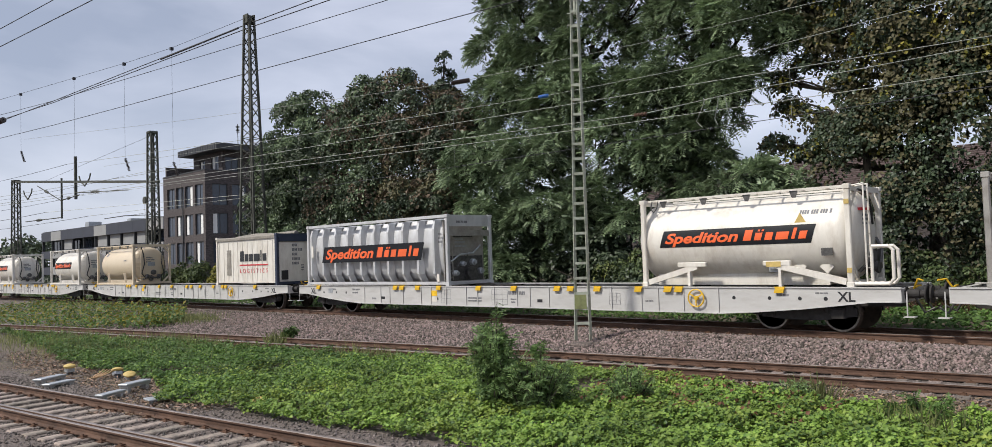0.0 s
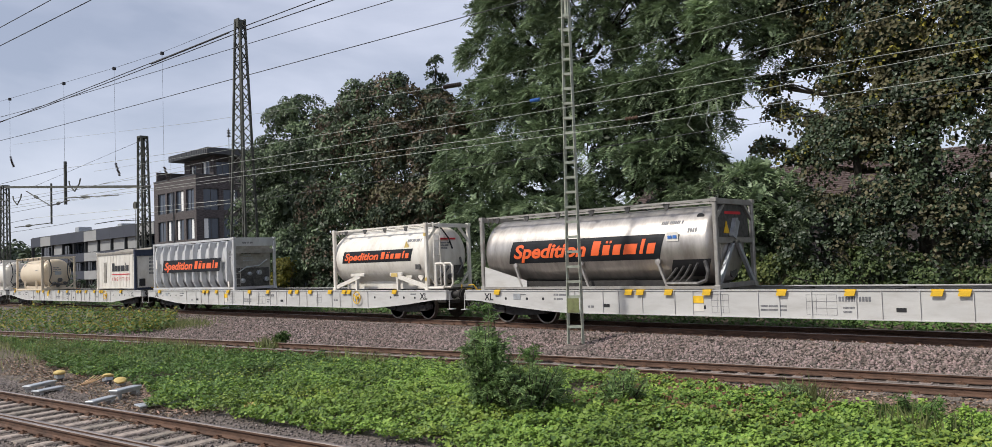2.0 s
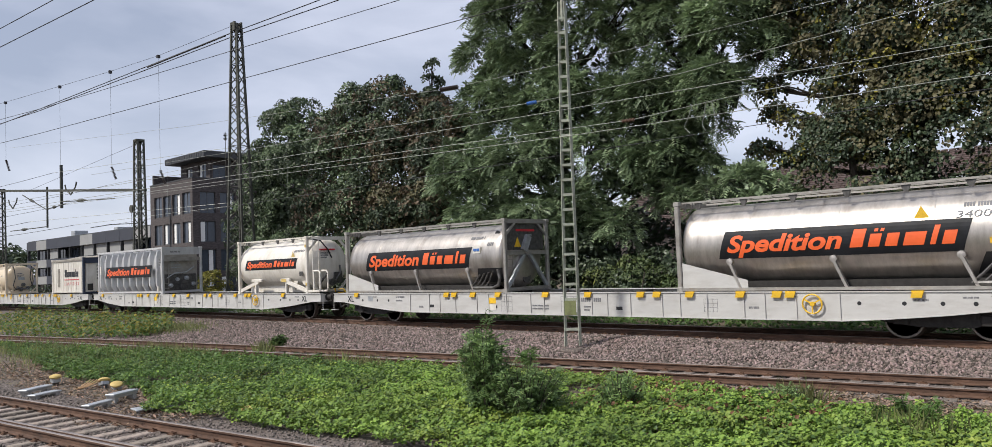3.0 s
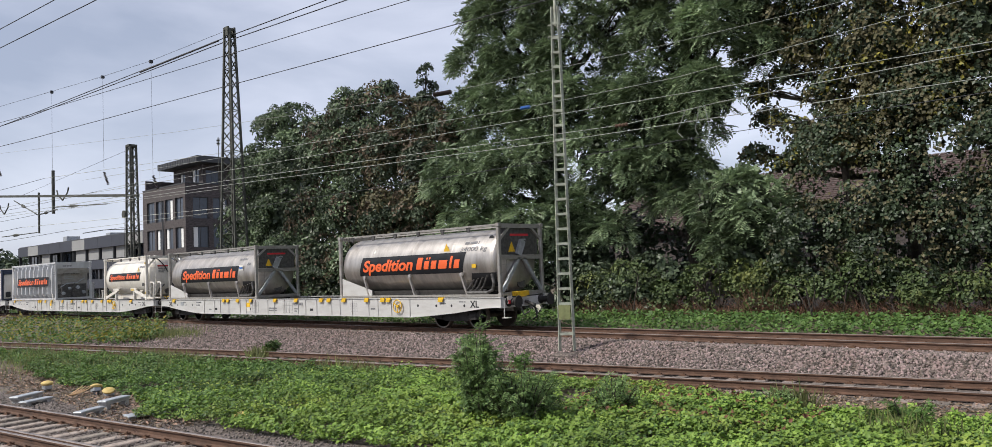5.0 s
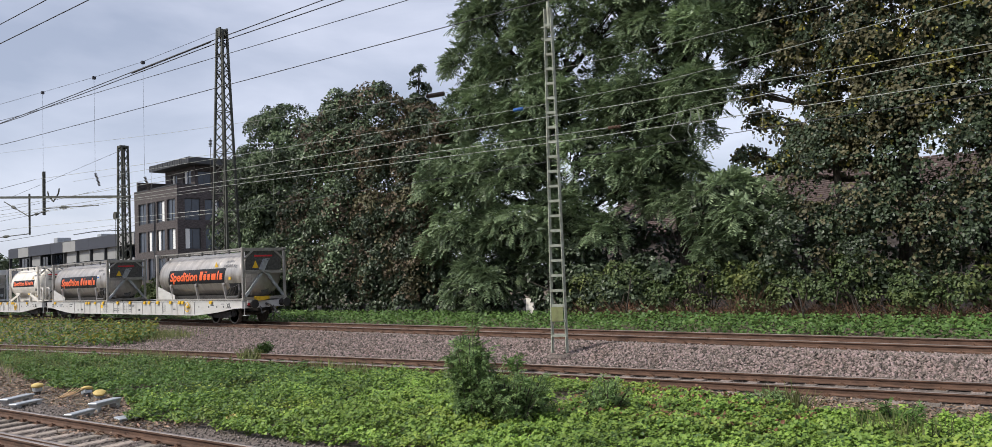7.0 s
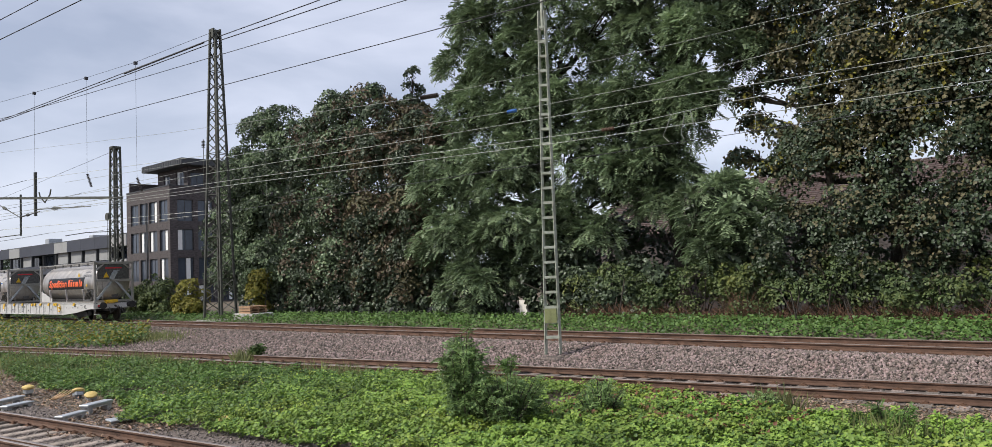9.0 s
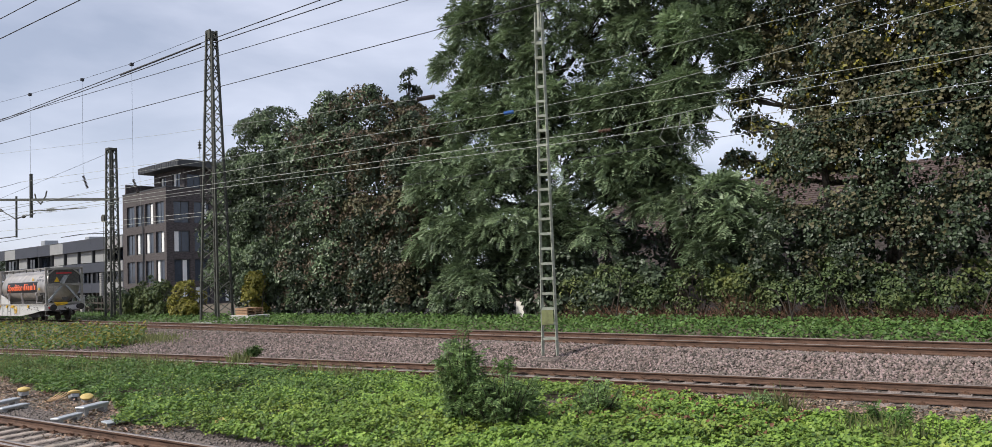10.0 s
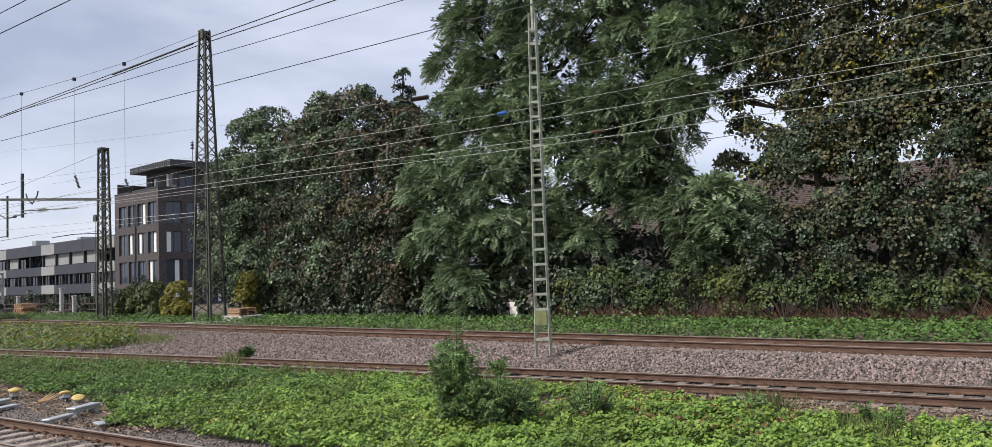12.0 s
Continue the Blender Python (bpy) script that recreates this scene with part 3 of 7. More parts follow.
def wire(name, pts, r, mat, label, sag=0.0):
    root = thing(name, label, "overhead wire", "overhead wires")
    pts = [Vector(p) for p in pts]
    out = []
    for a, c in zip(pts, pts[1:]):
        for i in range(12):
            f = i / 12
            p = a.lerp(c, f)
            p.z -= sag * 4 * f * (1 - f)
            out.append(p)
    out.append(pts[-1])
    part("strand", Build().tube(out, r, 5), mat, root)
    return root


def insulator(parent, p, way, mat=INSULATOR, n=6, r=0.09, step=0.09):
    b = Build()
    way = Vector(way).normalized()
    pts, rs = [], []
    for k in range(n):
        for d, q in ((0, 0.03), (0.03, r), (0.05, r), (0.07, 0.03)):
            pts.append(Vector(p) + way * (k * step + d))
            rs.append(q)
    b.tube(pts, rs, 10)
    part("insulator", b, mat, parent)


def wires():
    a0 = a = wire("feeder_cable", [(-85.2, 18.7, 15.1), (-68.3, 21.0, 15.85), (-44.4, 24.4, 17.1), (-34.4, 25.8, 17.46), (-22, 27.5, 17.95)], 0.03, WIRE_DARK, "thick black feeder cable from mast to mast")
    b = Build()
    b.tube([(-53.2, 23.15, 16.58), (-44.7, 24.35, 17.06)], 0.06, 8)
    part("sleeve", b, WIRE_DARK, a)
    wire("feeder_cable", [(-85.2, 18.7, 15.4), (-68.3, 21.0, 15.72), (-43.9, 24.45, 16.85), (-20, 27.8, 17.35)], 0.03, WIRE_DARK, "thick black feeder cable from mast to mast")
    wire("span_wire", [(-70, 11.2, 11.9), (-46.5, 14.3, 11.5), (-14.8, 18.4, 11.48), (0, 20.4, 11.6)], 0.014, WIRE_DARK, "dark earth wire high above the siding")
    wire("span_wire", [(-70, 11.6, 10.5), (-46.8, 14.4, 10.22), (-13.9, 18.35, 10.15), (0, 20.0, 10.6)], 0.016, WIRE_DARK, "dark earth wire over the slim mast's top")
    a = wire("catenary_wire", [(-78.4, 21.7, 14.1), (-47.9, 23.2, 11.67), (-25, 24.35, 10.11), (-14.2, 24.9, 9.95), (2, 25.7, 10.1)], 0.009, WIRE_PALE, "thin pale messenger wire with an insulator")
    insulator(a, (-25.4, 24.33, 10.13), (0.98, 0.05, -0.05), n=9, r=0.11, step=0.12)
    a = wire("catenary_wire", [(-58, 21.08, 9.5), (-37.3, 21.08, 8.61), (-17.2, 21.08, 7.77), (-11.5, 21.08, 7.68), (-2.9, 21.08, 8.08), (8, 21.08, 8.9)], 0.0095, WIRE_PALE, "pale messenger wire of the far track")
    insulator(a, (-17.6, 21.08, 7.78), (1, 0, -0.02), BLUE_PRINT, 5, 0.07, 0.09)
    c = wire("contact_wire", [(-58, 21.08, 5.75), (-22.5, 21.08, 5.75), (10, 21.08, 5.78)], 0.01, WIRE_DARK, "contact wire above the far track")
    part("steady_arm", Build().tube([(-58, 21.05, 5.76), (-58, 22.4, 6.0), (-58, 24.3, 6.1)], 0.03, 6), MAST_DARK, c)
    for x, z in ((-46, 9.0), (-33, 8.44), (-22, 7.98), (-8.6, 7.83)):
        part("dropper", Build().tube([(x, 21.08, z), (x, 21.08, 5.76)], 0.005, 4), WIRE_PALE, c)
    wire("catenary_wire", [(-60, 12.4, 6.7), (-32.2, 15.3, 6.47), (-13.4, 17.57, 6.45), (2, 19.4, 6.4)], 0.0095, WIRE_PALE, "pale messenger wire above the siding")
    a = wire("contact_wire", [(-60, 10.4, 5.9), (-25.9, 14.6, 5.77), (-10.45, 16.53, 5.6), (-8.0, 16.84, 5.79), (2, 18.1, 6.15)], 0.009, WIRE_PALE, "pale upper contact wire above the siding")
    insulator(a, (-10.7, 16.5, 5.6), (1, 0.125, -0.01), RAIL_RUST, 4, 0.05, 0.09)
    b = Build()
    for x, d in ((-8.55, 0.12), (-8.4, -0.1), (-8.9, 0.25)):
        z0 = 5.75
        b.tube([(x, 16.79, z0), (x - d * 0.5, 16.79, z0 - 0.28), (x - d, 16.79, z0 - 0.5), (x - d * 0.4, 16.79, z0 - 0.66)], 0.009, 5)
    part("jumper_loop", b, WIRE_PALE, a)
    wire("contact_wire", [(-60, 10.3, 5.8), (-27.7, 14.37, 5.62), (-11.9, 16.35, 5.43), (2, 18.1, 5.46)], 0.009, WIRE_PALE, "pale lower contact wire above the siding")
    for p, q in (((-22, 4.87, 7.68), (-9, 6.37, 8.05)), ((-22, 4.24, 6.80), (-9, 5.73, 7.12))):
        wire("catenary_wire", [p, q], 0.009, WIRE_DARK, "dark wire above the near track")
    m = wire("messenger_wire", [(-95, 17.3, 17.6), (-74, 20.24, 17.31), (-58, 22.5, 17.11), (-52, 23.3, 17.12), (-43.9, 24.4, 17.5)], 0.013, WIRE_DARK, "thin dark messenger wire with hanging rods")
    for x, y, z0, z1 in ((-74.05, 20.24, 17.31, 12.3), (-65.1, 21.5, 17.2, 11.0), (-57.9, 22.5, 17.11, 10.06), (-51.9, 23.33, 17.12, 9.2)):
        part("hanging_rod", Build().tube([(x, y, z0), (x, y, z1)], 0.008, 5), WIRE_DARK, m)
        part("rod_clip", Build().box(x - 0.1, x + 0.1, y - 0.1, y + 0.1, z0 - 0.15, z0 + 0.05), WIRE_DARK, m)
        if x != -65.1:
            insulator(m, (x, y, z1 + 0.1), (0.28, 0.2, -1), n=10, r=0.1, step=0.1)
    insulator(a0, (-78.2, 19.6, 15.42), (1, 0.14, 0.045), n=6, r=0.26, step=0.2)
    # wires of the gantry bay
    for y0, y1, z, r in ((18.9, 12.0, 9.6, 0.012), (20.3, 13.5, 6.0, 0.012), (17.5, 11.0, 6.2, 0.012), (22.5, 17.0, 8.9, 0.010), (19.6, 14.0, 7.4, 0.010)):
        wire("span_wire", [(-58.8, y0, z), (-95, y0 - 3.5, z + 0.2), (-140, y1, z)], r * 1.3, WIRE_DARK, "thin dark wire leading off along the yard", 0.3)
        wire("span_wire", [(-58.8, y0, z), (-44.0, 24.25, z + 0.3)], r, WIRE_PALE, "thin wire at the gantry")
    g = wire("stay_wire", [(-58.0, 24.4, 12.0), (-80, 23.5, 10.4)], 0.012, WIRE_DARK, "slanting stay wire of the lattice mast")


wires()



# ---- trees, bushes and ground cover ----


def sprays(centres, outward, size, count, rng, droop=0.5):
    """Twigs with leaflets on both sides, hanging outward: (n, 4, 3) leaflets."""
    n = len(centres)
    ax = unit(outward + rng.normal(size=(n, 3)) * 0.55 + (0, 0, -droop))
    up = unit(rng.normal(size=(n, 3)) * 0.35 + (0, 0, 1.0))
    side = unit(np.cross(ax, up))
    up = np.cross(side, ax)
    length = size * rng.uniform(0.7, 1.4, n)
    out = []
    for k in range(count):
        f = (k // 2 + 1) / (count / 2)
        s = 1 if k % 2 else -1
        base = centres + ax * (length * f)[:, None] - np.array((0, 0, 1)) * (length * f * f * droop * 0.5)[:, None]
        tip = base + (side * s * 0.42 + ax * 0.22 - up * 0.12) * length[:, None] * rng.uniform(0.75, 1.2, (n, 1))
        wid = ax * (length * 0.11)[:, None]
        mid = (base + tip) / 2 + up * (length * 0.04)[:, None]
        out.append(np.stack([base, mid - wid, tip, mid + wid], 1))
    return np.concatenate(out), ((0, 1, 2), (0, 2, 3))


def crown_places(lumps, count, rng, shell=0.62, pad=0.8, gather=0.95):
    """Places in ellipsoid lumps (x, y, z, rx, ry, rz): domed pads of leaves round the skins, with gaps between; and each leaf's way out."""
    c = np.array(lumps, float)
    area = c[:, 3] * c[:, 4] + c[:, 4] * c[:, 5] + c[:, 3] * c[:, 5]
    many = np.maximum(5, (area * 4.2 * gather / (pad * pad * 3.14)).astype(int))
    owner = np.repeat(np.arange(len(c)), many)
    n = len(owner)
    way = unit(rng.normal(size=(n, 3)) + (0, -0.2, 0.12))
    seeds = c[owner, :3] + way * rng.uniform(shell, 1.05, (n, 1)) * c[owner, 3:]
    wide = pad * rng.uniform(0.45, 1.3, n)
    # pads tip outward and down at the crown's flanks
    up = unit(way * (0.75, 0.75, 0.2) + (0, 0, 0.75) + rng.normal(size=(n, 3)) * 0.22)
    east = unit(np.cross(up, np.array((0.31, 0.95, 0.02))))
    north = np.cross(up, east)
    pick = rng.choice(n, count, p=wide ** 2 / (wide ** 2).sum())
    a = rng.uniform(0, 2 * math.pi, count)
    r = np.sqrt(rng.uniform(size=count)) * (1 + 0.28 * np.sin(a * 3 + pick) + 0.18 * np.sin(a * 7 + 2 * pick))
    w = wide[pick]
    flat = east[pick] * np.cos(a)[:, None] + north[pick] * np.sin(a)[:, None]
    rise = w * (0.42 - 0.6 * r * r) - np.abs(rng.normal(size=count)) * 0.16 * w
    p = seeds[pick] + flat * (r * w)[:, None] + up[pick] * rise[:, None]
    return p, unit(flat * (0.25 + 0.75 * r)[:, None] + up[pick] * 0.8 + way[pick] * 0.2)


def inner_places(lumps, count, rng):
    """Places deep inside the lumps, where dark-coloured leaves close the crown and stand in for its shade."""
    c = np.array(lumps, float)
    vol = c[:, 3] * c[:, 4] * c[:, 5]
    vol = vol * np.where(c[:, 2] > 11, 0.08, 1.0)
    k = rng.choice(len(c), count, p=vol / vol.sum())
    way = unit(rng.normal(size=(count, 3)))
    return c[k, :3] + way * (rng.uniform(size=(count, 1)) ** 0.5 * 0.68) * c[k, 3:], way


def tree(name, label, foot, lumps, kinds, rng, pad=0.75, lean=(0, 0), r0=0.3):
    """Tapered trunk, limbs to each lump, and a crown of many small leaves. kinds: (style, count, size, material)."""
    root = thing(name, label, "tree", "trees behind the railway")
    x, y, z = foot
    top = max(a[2] for a in lumps)
    b = Build()
    pts = [Vector((x + lean[0] * f + 0.25 * math.sin(f * 5 + x), y + lean[1] * f, z + (top - z) * 0.92 * f)) for f in (0, 0.1, 0.25, 0.45, 0.65, 0.85, 1)]
    b.tube(pts, [r0 * 1.35, r0, r0 * 0.85, r0 * 0.66, r0 * 0.45, r0 * 0.25, 0.04], 9)
    part("trunk", b, BARK, root, smooth=True)
    for a in lumps:
        c = Vector(a[:3])
        f = max(0.12, min(0.8, (c.z - a[5] * 0.8 - z) / (top - z)))
        s = pts[0].lerp(pts[-1], f)
        b = Build()
        mid = s.lerp(c, 0.5) + Vector((0, 0, -0.25))
        b.tube([s, mid, c], [r0 * 0.42, r0 * 0.28, 0.05], 6)
        for k in range(5):
            d = Vector(rng.normal(size=3)).normalized()
            e = c + Vector((d.x * a[3], d.y * a[4], abs(d.z) * a[5] * 0.9)) * 0.8
            b.tube([mid.lerp(c, 0.3 + 0.12 * k), mid.lerp(e, 0.6), e], [r0 * 0.16, r0 * 0.09, 0.015], 5)
        part("limb", b, BARK, root, smooth=True)
    for style, count, size, mat in kinds:
        # inner leaves get a dark green: the crown's depth shade is put into colour
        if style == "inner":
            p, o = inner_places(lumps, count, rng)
        else:
            p, o = crown_places(lumps, count, rng, 0.72, 0.62 if style == "spray" else pad, 0.5 if style == "spray" else 0.85)
        if style == "spray":
            v, f = sprays(p, o, size, 10, rng, 0.55)
        else:
            v, f = leaves(p, size, o, 0.5, 1.5, -0.25, rng, True)
        soup("crown", v, f, mat, root)
    return root


def trees():
    rng = np.random.default_rng(11)
    # left group: broad crowns, 12 to 15 m
    tree("broad_tree", "broad green tree with small leaves", (-47.0, 31.5, -0.2),
         [(-51.2, 31, 10.6, 1.1, 1.5, 1.2), (-48.8, 31, 12.6, 1.3, 1.7, 1.3), (-46.9, 31, 13.1, 1.1, 1.7, 1.2), (-45.0, 31, 12.0, 1.2, 1.6, 1.1), (-49.6, 30, 8.8, 2.3, 2.2, 1.7), (-45.8, 30.3, 10.0, 2.4, 2.2, 1.8), (-50.0, 29.6, 5.8, 2.8, 2.2, 1.8), (-45.8, 29.4, 6.4, 2.4, 2.0, 1.9), (-48.6, 28.9, 2.8, 3.0, 1.8, 2.0), (-44.6, 28.8, 2.8, 2.0, 1.8, 2.2)],
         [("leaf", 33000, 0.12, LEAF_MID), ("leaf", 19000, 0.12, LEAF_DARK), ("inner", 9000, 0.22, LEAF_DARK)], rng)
    tree("broad_tree", "dark green tree with rust-tinged upper leaves", (-39.5, 31.5, -0.2),
         [(-42.2, 31, 11.4, 1.3, 1.7, 1.2), (-39.9, 31, 12.7, 1.1, 1.7, 1.2), (-37.6, 31, 12.9, 1.2, 1.7, 1.1), (-41.0, 30, 9.4, 2.2, 2.0, 1.7), (-37.6, 30, 9.8, 2.2, 2.0, 1.7), (-41.6, 29.4, 6.2, 2.2, 1.9, 1.8), (-38.2, 29.3, 6.4, 2.2, 1.9, 1.8), (-40.8, 28.9, 2.8, 2.2, 1.7, 2.2), (-37.4, 28.9, 3.0, 2.0, 1.7, 2.2)],
         [("leaf", 27000, 0.12, LEAF_DARK), ("leaf", 9500, 0.12, LEAF_RUST), ("leaf", 13000, 0.12, LEAF_MID), ("inner", 8000, 0.22, LEAF_DARK)], rng, pad=0.65)
    tree("broad_tree", "olive-brown tree with withering leaves", (-33.4, 31.5, -0.2),
         [(-35.2, 31, 11.6, 1.1, 1.7, 1.0), (-32.8, 31, 10.9, 1.2, 1.6, 1.0), (-30.8, 31, 9.8, 1.2, 1.5, 1.3), (-34.8, 30, 8.8, 2.0, 1.9, 1.7), (-31.8, 30, 8.2, 1.6, 1.8, 1.5), (-34.4, 29.3, 5.6, 2.0, 1.8, 1.8), (-31.6, 29.2, 5.4, 1.7, 1.8, 1.8), (-33.8, 28.9, 2.4, 2.2, 1.6, 2.0), (-30.8, 28.9, 2.4, 1.6, 1.6, 2.0)],
         [("leaf", 11000, 0.12, LEAF_RUST), ("leaf", 22000, 0.12, LEAF_DARK), ("leaf", 12000, 0.12, LEAF_OLIVE), ("inner", 7000, 0.22, LEAF_DARK)], rng, pad=0.6)
    tree("conifer", "slender dark conifer top", (-37.3, 35, -0.2),
         [(-37.3, 35, 15.0, 0.35, 0.35, 0.8), (-37.4, 35, 14.2, 0.65, 0.7, 0.7), (-37.2, 35, 13.3, 0.95, 0.9, 0.7), (-37.4, 35, 12.2, 1.3, 1.3, 1.2)], [("leaf", 5000, 0.118, LEAF_DARK)], rng, pad=0.4, r0=0.2)
    # two tall trees with drooping feathery leaves
    tree("feathery_tree", "tall tree with drooping feathery green leaves", (-24.5, 32, -0.2),
         [(-28.6, 31, 13.4, 1.5, 1.6, 1.1), (-27.6, 31, 15.6, 1.8, 1.8, 1.3), (-24.6, 31, 16.2, 2.4, 2.2, 1.9), (-21.4, 31, 15.6, 2.0, 2.0, 1.8), (-25.6, 31, 13.0, 2.2, 2.0, 1.5), (-22.2, 31, 12.4, 2.2, 2.0, 1.6), (-27.0, 30.5, 10.4, 2.2, 2.2, 1.5), (-23.0, 30.5, 9.8, 2.6, 2.2, 1.8), (-28.0, 29.0, 7.0, 2.5, 2.1, 1.7),
          (-24.0, 29.0, 6.8, 2.4, 2.1, 1.8), (-27.2, 28.5, 4.0, 2.6, 1.9, 1.5), (-23.4, 28.5, 3.8, 2.3, 1.8, 1.6), (-25.6, 28.3, 1.8, 2.4, 1.7, 1.3), (-19.6, 31, 9.6, 1.5, 1.6, 1.7), (-19.4, 31, 13.6, 1.3, 1.5, 1.3), (-20.4, 29.8, 7.2, 1.4, 1.5, 1.6), (-21.6, 29.4, 4.2, 1.3, 1.4, 1.6), (-19.2, 30.0, 5.4, 1.1, 1.1, 1.0), (-18.4, 30.0, 6.6, 0.9, 1.0, 0.8), (-19.6, 29.6, 3.6, 1.0, 1.0, 0.9)],
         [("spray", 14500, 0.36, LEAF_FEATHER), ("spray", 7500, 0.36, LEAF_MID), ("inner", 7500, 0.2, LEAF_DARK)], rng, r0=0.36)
    tree("feathery_tree", "tall feathery tree with light green drooping branches", (-17.0, 32, -0.2),
         [(-17.6, 31, 15.0, 1.9, 2.0, 1.7), (-14.4, 31, 14.8, 2.2, 2.0, 1.8), (-17.6, 31, 12.0, 1.7, 2.0, 1.5), (-14.2, 31, 11.8, 2.0, 2.0, 1.5), (-12.5, 31, 13.2, 1.2, 1.4, 1.3), (-12.7, 31, 10.6, 0.9, 1.2, 0.9), (-17.6, 30.5, 9.2, 1.6, 1.8, 1.5), (-15.0, 30.5, 9.0, 1.5, 1.8, 1.4), (-16.8, 30.6, 6.6, 1.6, 1.6, 1.3), (-18.6, 30.6, 6.2, 1.0, 1.0, 0.9), (-16.9, 30.2, 4.9, 0.9, 0.9, 0.7),
          (-14.2, 29.6, 4.4, 1.6, 1.3, 1.3), (-12.6, 29.4, 3.8, 1.4, 1.3, 1.2), (-13.2, 29.2, 2.2, 1.6, 1.2, 1.2)],
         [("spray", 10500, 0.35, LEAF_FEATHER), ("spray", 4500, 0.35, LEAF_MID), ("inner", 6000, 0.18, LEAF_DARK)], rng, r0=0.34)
    tree("ivied_tree", "tall olive-brown tree overgrown with dark ivy", (-7.6, 31.5, -0.2),
         [(-9.0, 31, 12.2, 2.0, 2.2, 2.0), (-5.6, 31, 12.9, 2.6, 2.4, 2.4), (-8.2, 30.5, 9.6, 1.7, 1.9, 1.6), (-5.4, 30.5, 9.4, 2.0, 2.0, 1.8), (-7.0, 30.3, 7.2, 2.2, 1.8, 1.5), (-9.4, 30.3, 6.6, 1.2, 1.5, 1.1), (-10.9, 31, 12.6, 0.9, 1.1, 1.2), (-10.9, 31, 10.4, 0.9, 1.1, 1.0), (-10.4, 31, 8.4, 0.8, 1.0, 0.9), (-11.8, 31, 9.4, 0.6, 0.8, 0.5), (-9.8, 30.6, 6.2, 1.2, 1.2, 0.9), (-12.4, 31, 7.7, 0.7, 0.7, 0.45), (-11.5, 31, 7.2, 0.6, 0.7, 0.4), (-12.9, 31, 8.8, 0.6, 0.7, 0.5), (-11.9, 31, 11.5, 0.8, 0.9, 0.8), (-13.2, 31, 6.3, 0.6, 0.7, 0.4), (-11.2, 31, 6.2, 0.8, 0.8, 0.5), (-12.1, 31, 5.7, 0.8, 0.8, 0.4)],
         [("leaf", 23000, 0.108, LEAF_OLIVE), ("leaf", 19000, 0.108, LEAF_DARK), ("leaf", 5200, 0.1, LEAF_GOLD), ("inner", 9000, 0.16, LEAF_DARK)], rng, pad=0.5, r0=0.4)
    tree("ivied_tree", "tall olive-brown tree overgrown with dark ivy", (-0.5, 31.5, -0.2),
         [(-2.2, 31, 12.0, 2.6, 2.4, 2.6), (1.6, 31, 11.0, 2.8, 2.4, 3.0), (-3.2, 30.4, 8.4, 1.9, 2.0, 1.8), (-0.4, 30.5, 7.8, 2.4, 2.2, 2.2), (-3.6, 30.2, 6.4, 2.0, 1.6, 1.5)],
         [("leaf", 18000, 0.108, LEAF_OLIVE), ("leaf", 15000, 0.108, LEAF_DARK), ("inner", 7000, 0.16, LEAF_DARK)], rng, pad=0.5, r0=0.4)
    root = thing("ivy_thicket", "dense dark ivy thicket over old trunks", "shrub")
    lumps = [(-9.0, 29.4, 5.2, 2.2, 1.5, 2.4), (-6.2, 29.2, 5.8, 2.3, 1.5, 2.6), (-3.2, 29.2, 5.6, 2.3, 1.5, 2.6), (-0.4, 29.2, 5.2, 2.3, 1.5, 2.6), (2.2, 29.2, 4.5, 2.3, 1.5, 2.6),
             (-7.6, 28.7, 2.6, 2.2, 1.2, 1.9), (-4.6, 28.6, 2.8, 2.4, 1.2, 2.0), (-1.5, 28.6, 2.6, 2.4, 1.2, 2.0), (1.5, 28.6, 2.6, 2.4, 1.2, 2.0), (-10.6, 28.9, 2.6, 1.6, 1.2, 1.8)]
    p, o = crown_places(lumps, 44000, rng, 0.7, 0.45)
    v, f = leaves(p, 0.1, o + (0, -0.3, 0.2), 0.5, 1.3, 0.4, rng, True)
    soup("foliage", v, f, LEAF_IVY, root)
    p, o = crown_places(lumps, 10000, rng, 0.8, 0.5)
    v, f = leaves(p, 0.1, o + (0, -0.3, 0.2), 0.5, 1.3, 0.4, rng, True)
    soup("foliage", v, f, LEAF_OLIVE, root)
    for x in (-9.5, -7.2, -4.4, -1.6, 1.0):
        part("stem", Build().tube([(x, 29.8, -0.3), (x + 0.2, 29.7, 3), (x - 0.1, 29.8, 6.5)], [0.22, 0.17, 0.1], 7), BARK, root, smooth=True)


def thicket(name, label, lumps, count, size, mat, rng, category="shrub"):
    root = thing(name, label, category)
    p, o = crown_places(lumps, count, rng, 0.6, 0.4)
    p[:, 2] = np.maximum(p[:, 2], -0.25)
    v, f = leaves(p, size, o + (0, 0, 0.2), 0.4, 1.4, 0.2, rng, True)
    soup("foliage", v, f, mat, root)
    b = Build()
    for a in lumps:
        for k in range(4):
            d = rng.normal(size=2) * 0.35
            b.tube([(a[0] + d[0], a[1] + d[1], -0.3), (a[0] + d[0] * 2, a[1] + d[1], a[2]), (a[0] + d[0] * 3, a[1] + d[1] * 2, a[2] + a[5] * 0.7)], [0.035, 0.025, 0.01], 5)
    tagged(part("branchwork", b, BARK, root), kind="stuff")
    return root


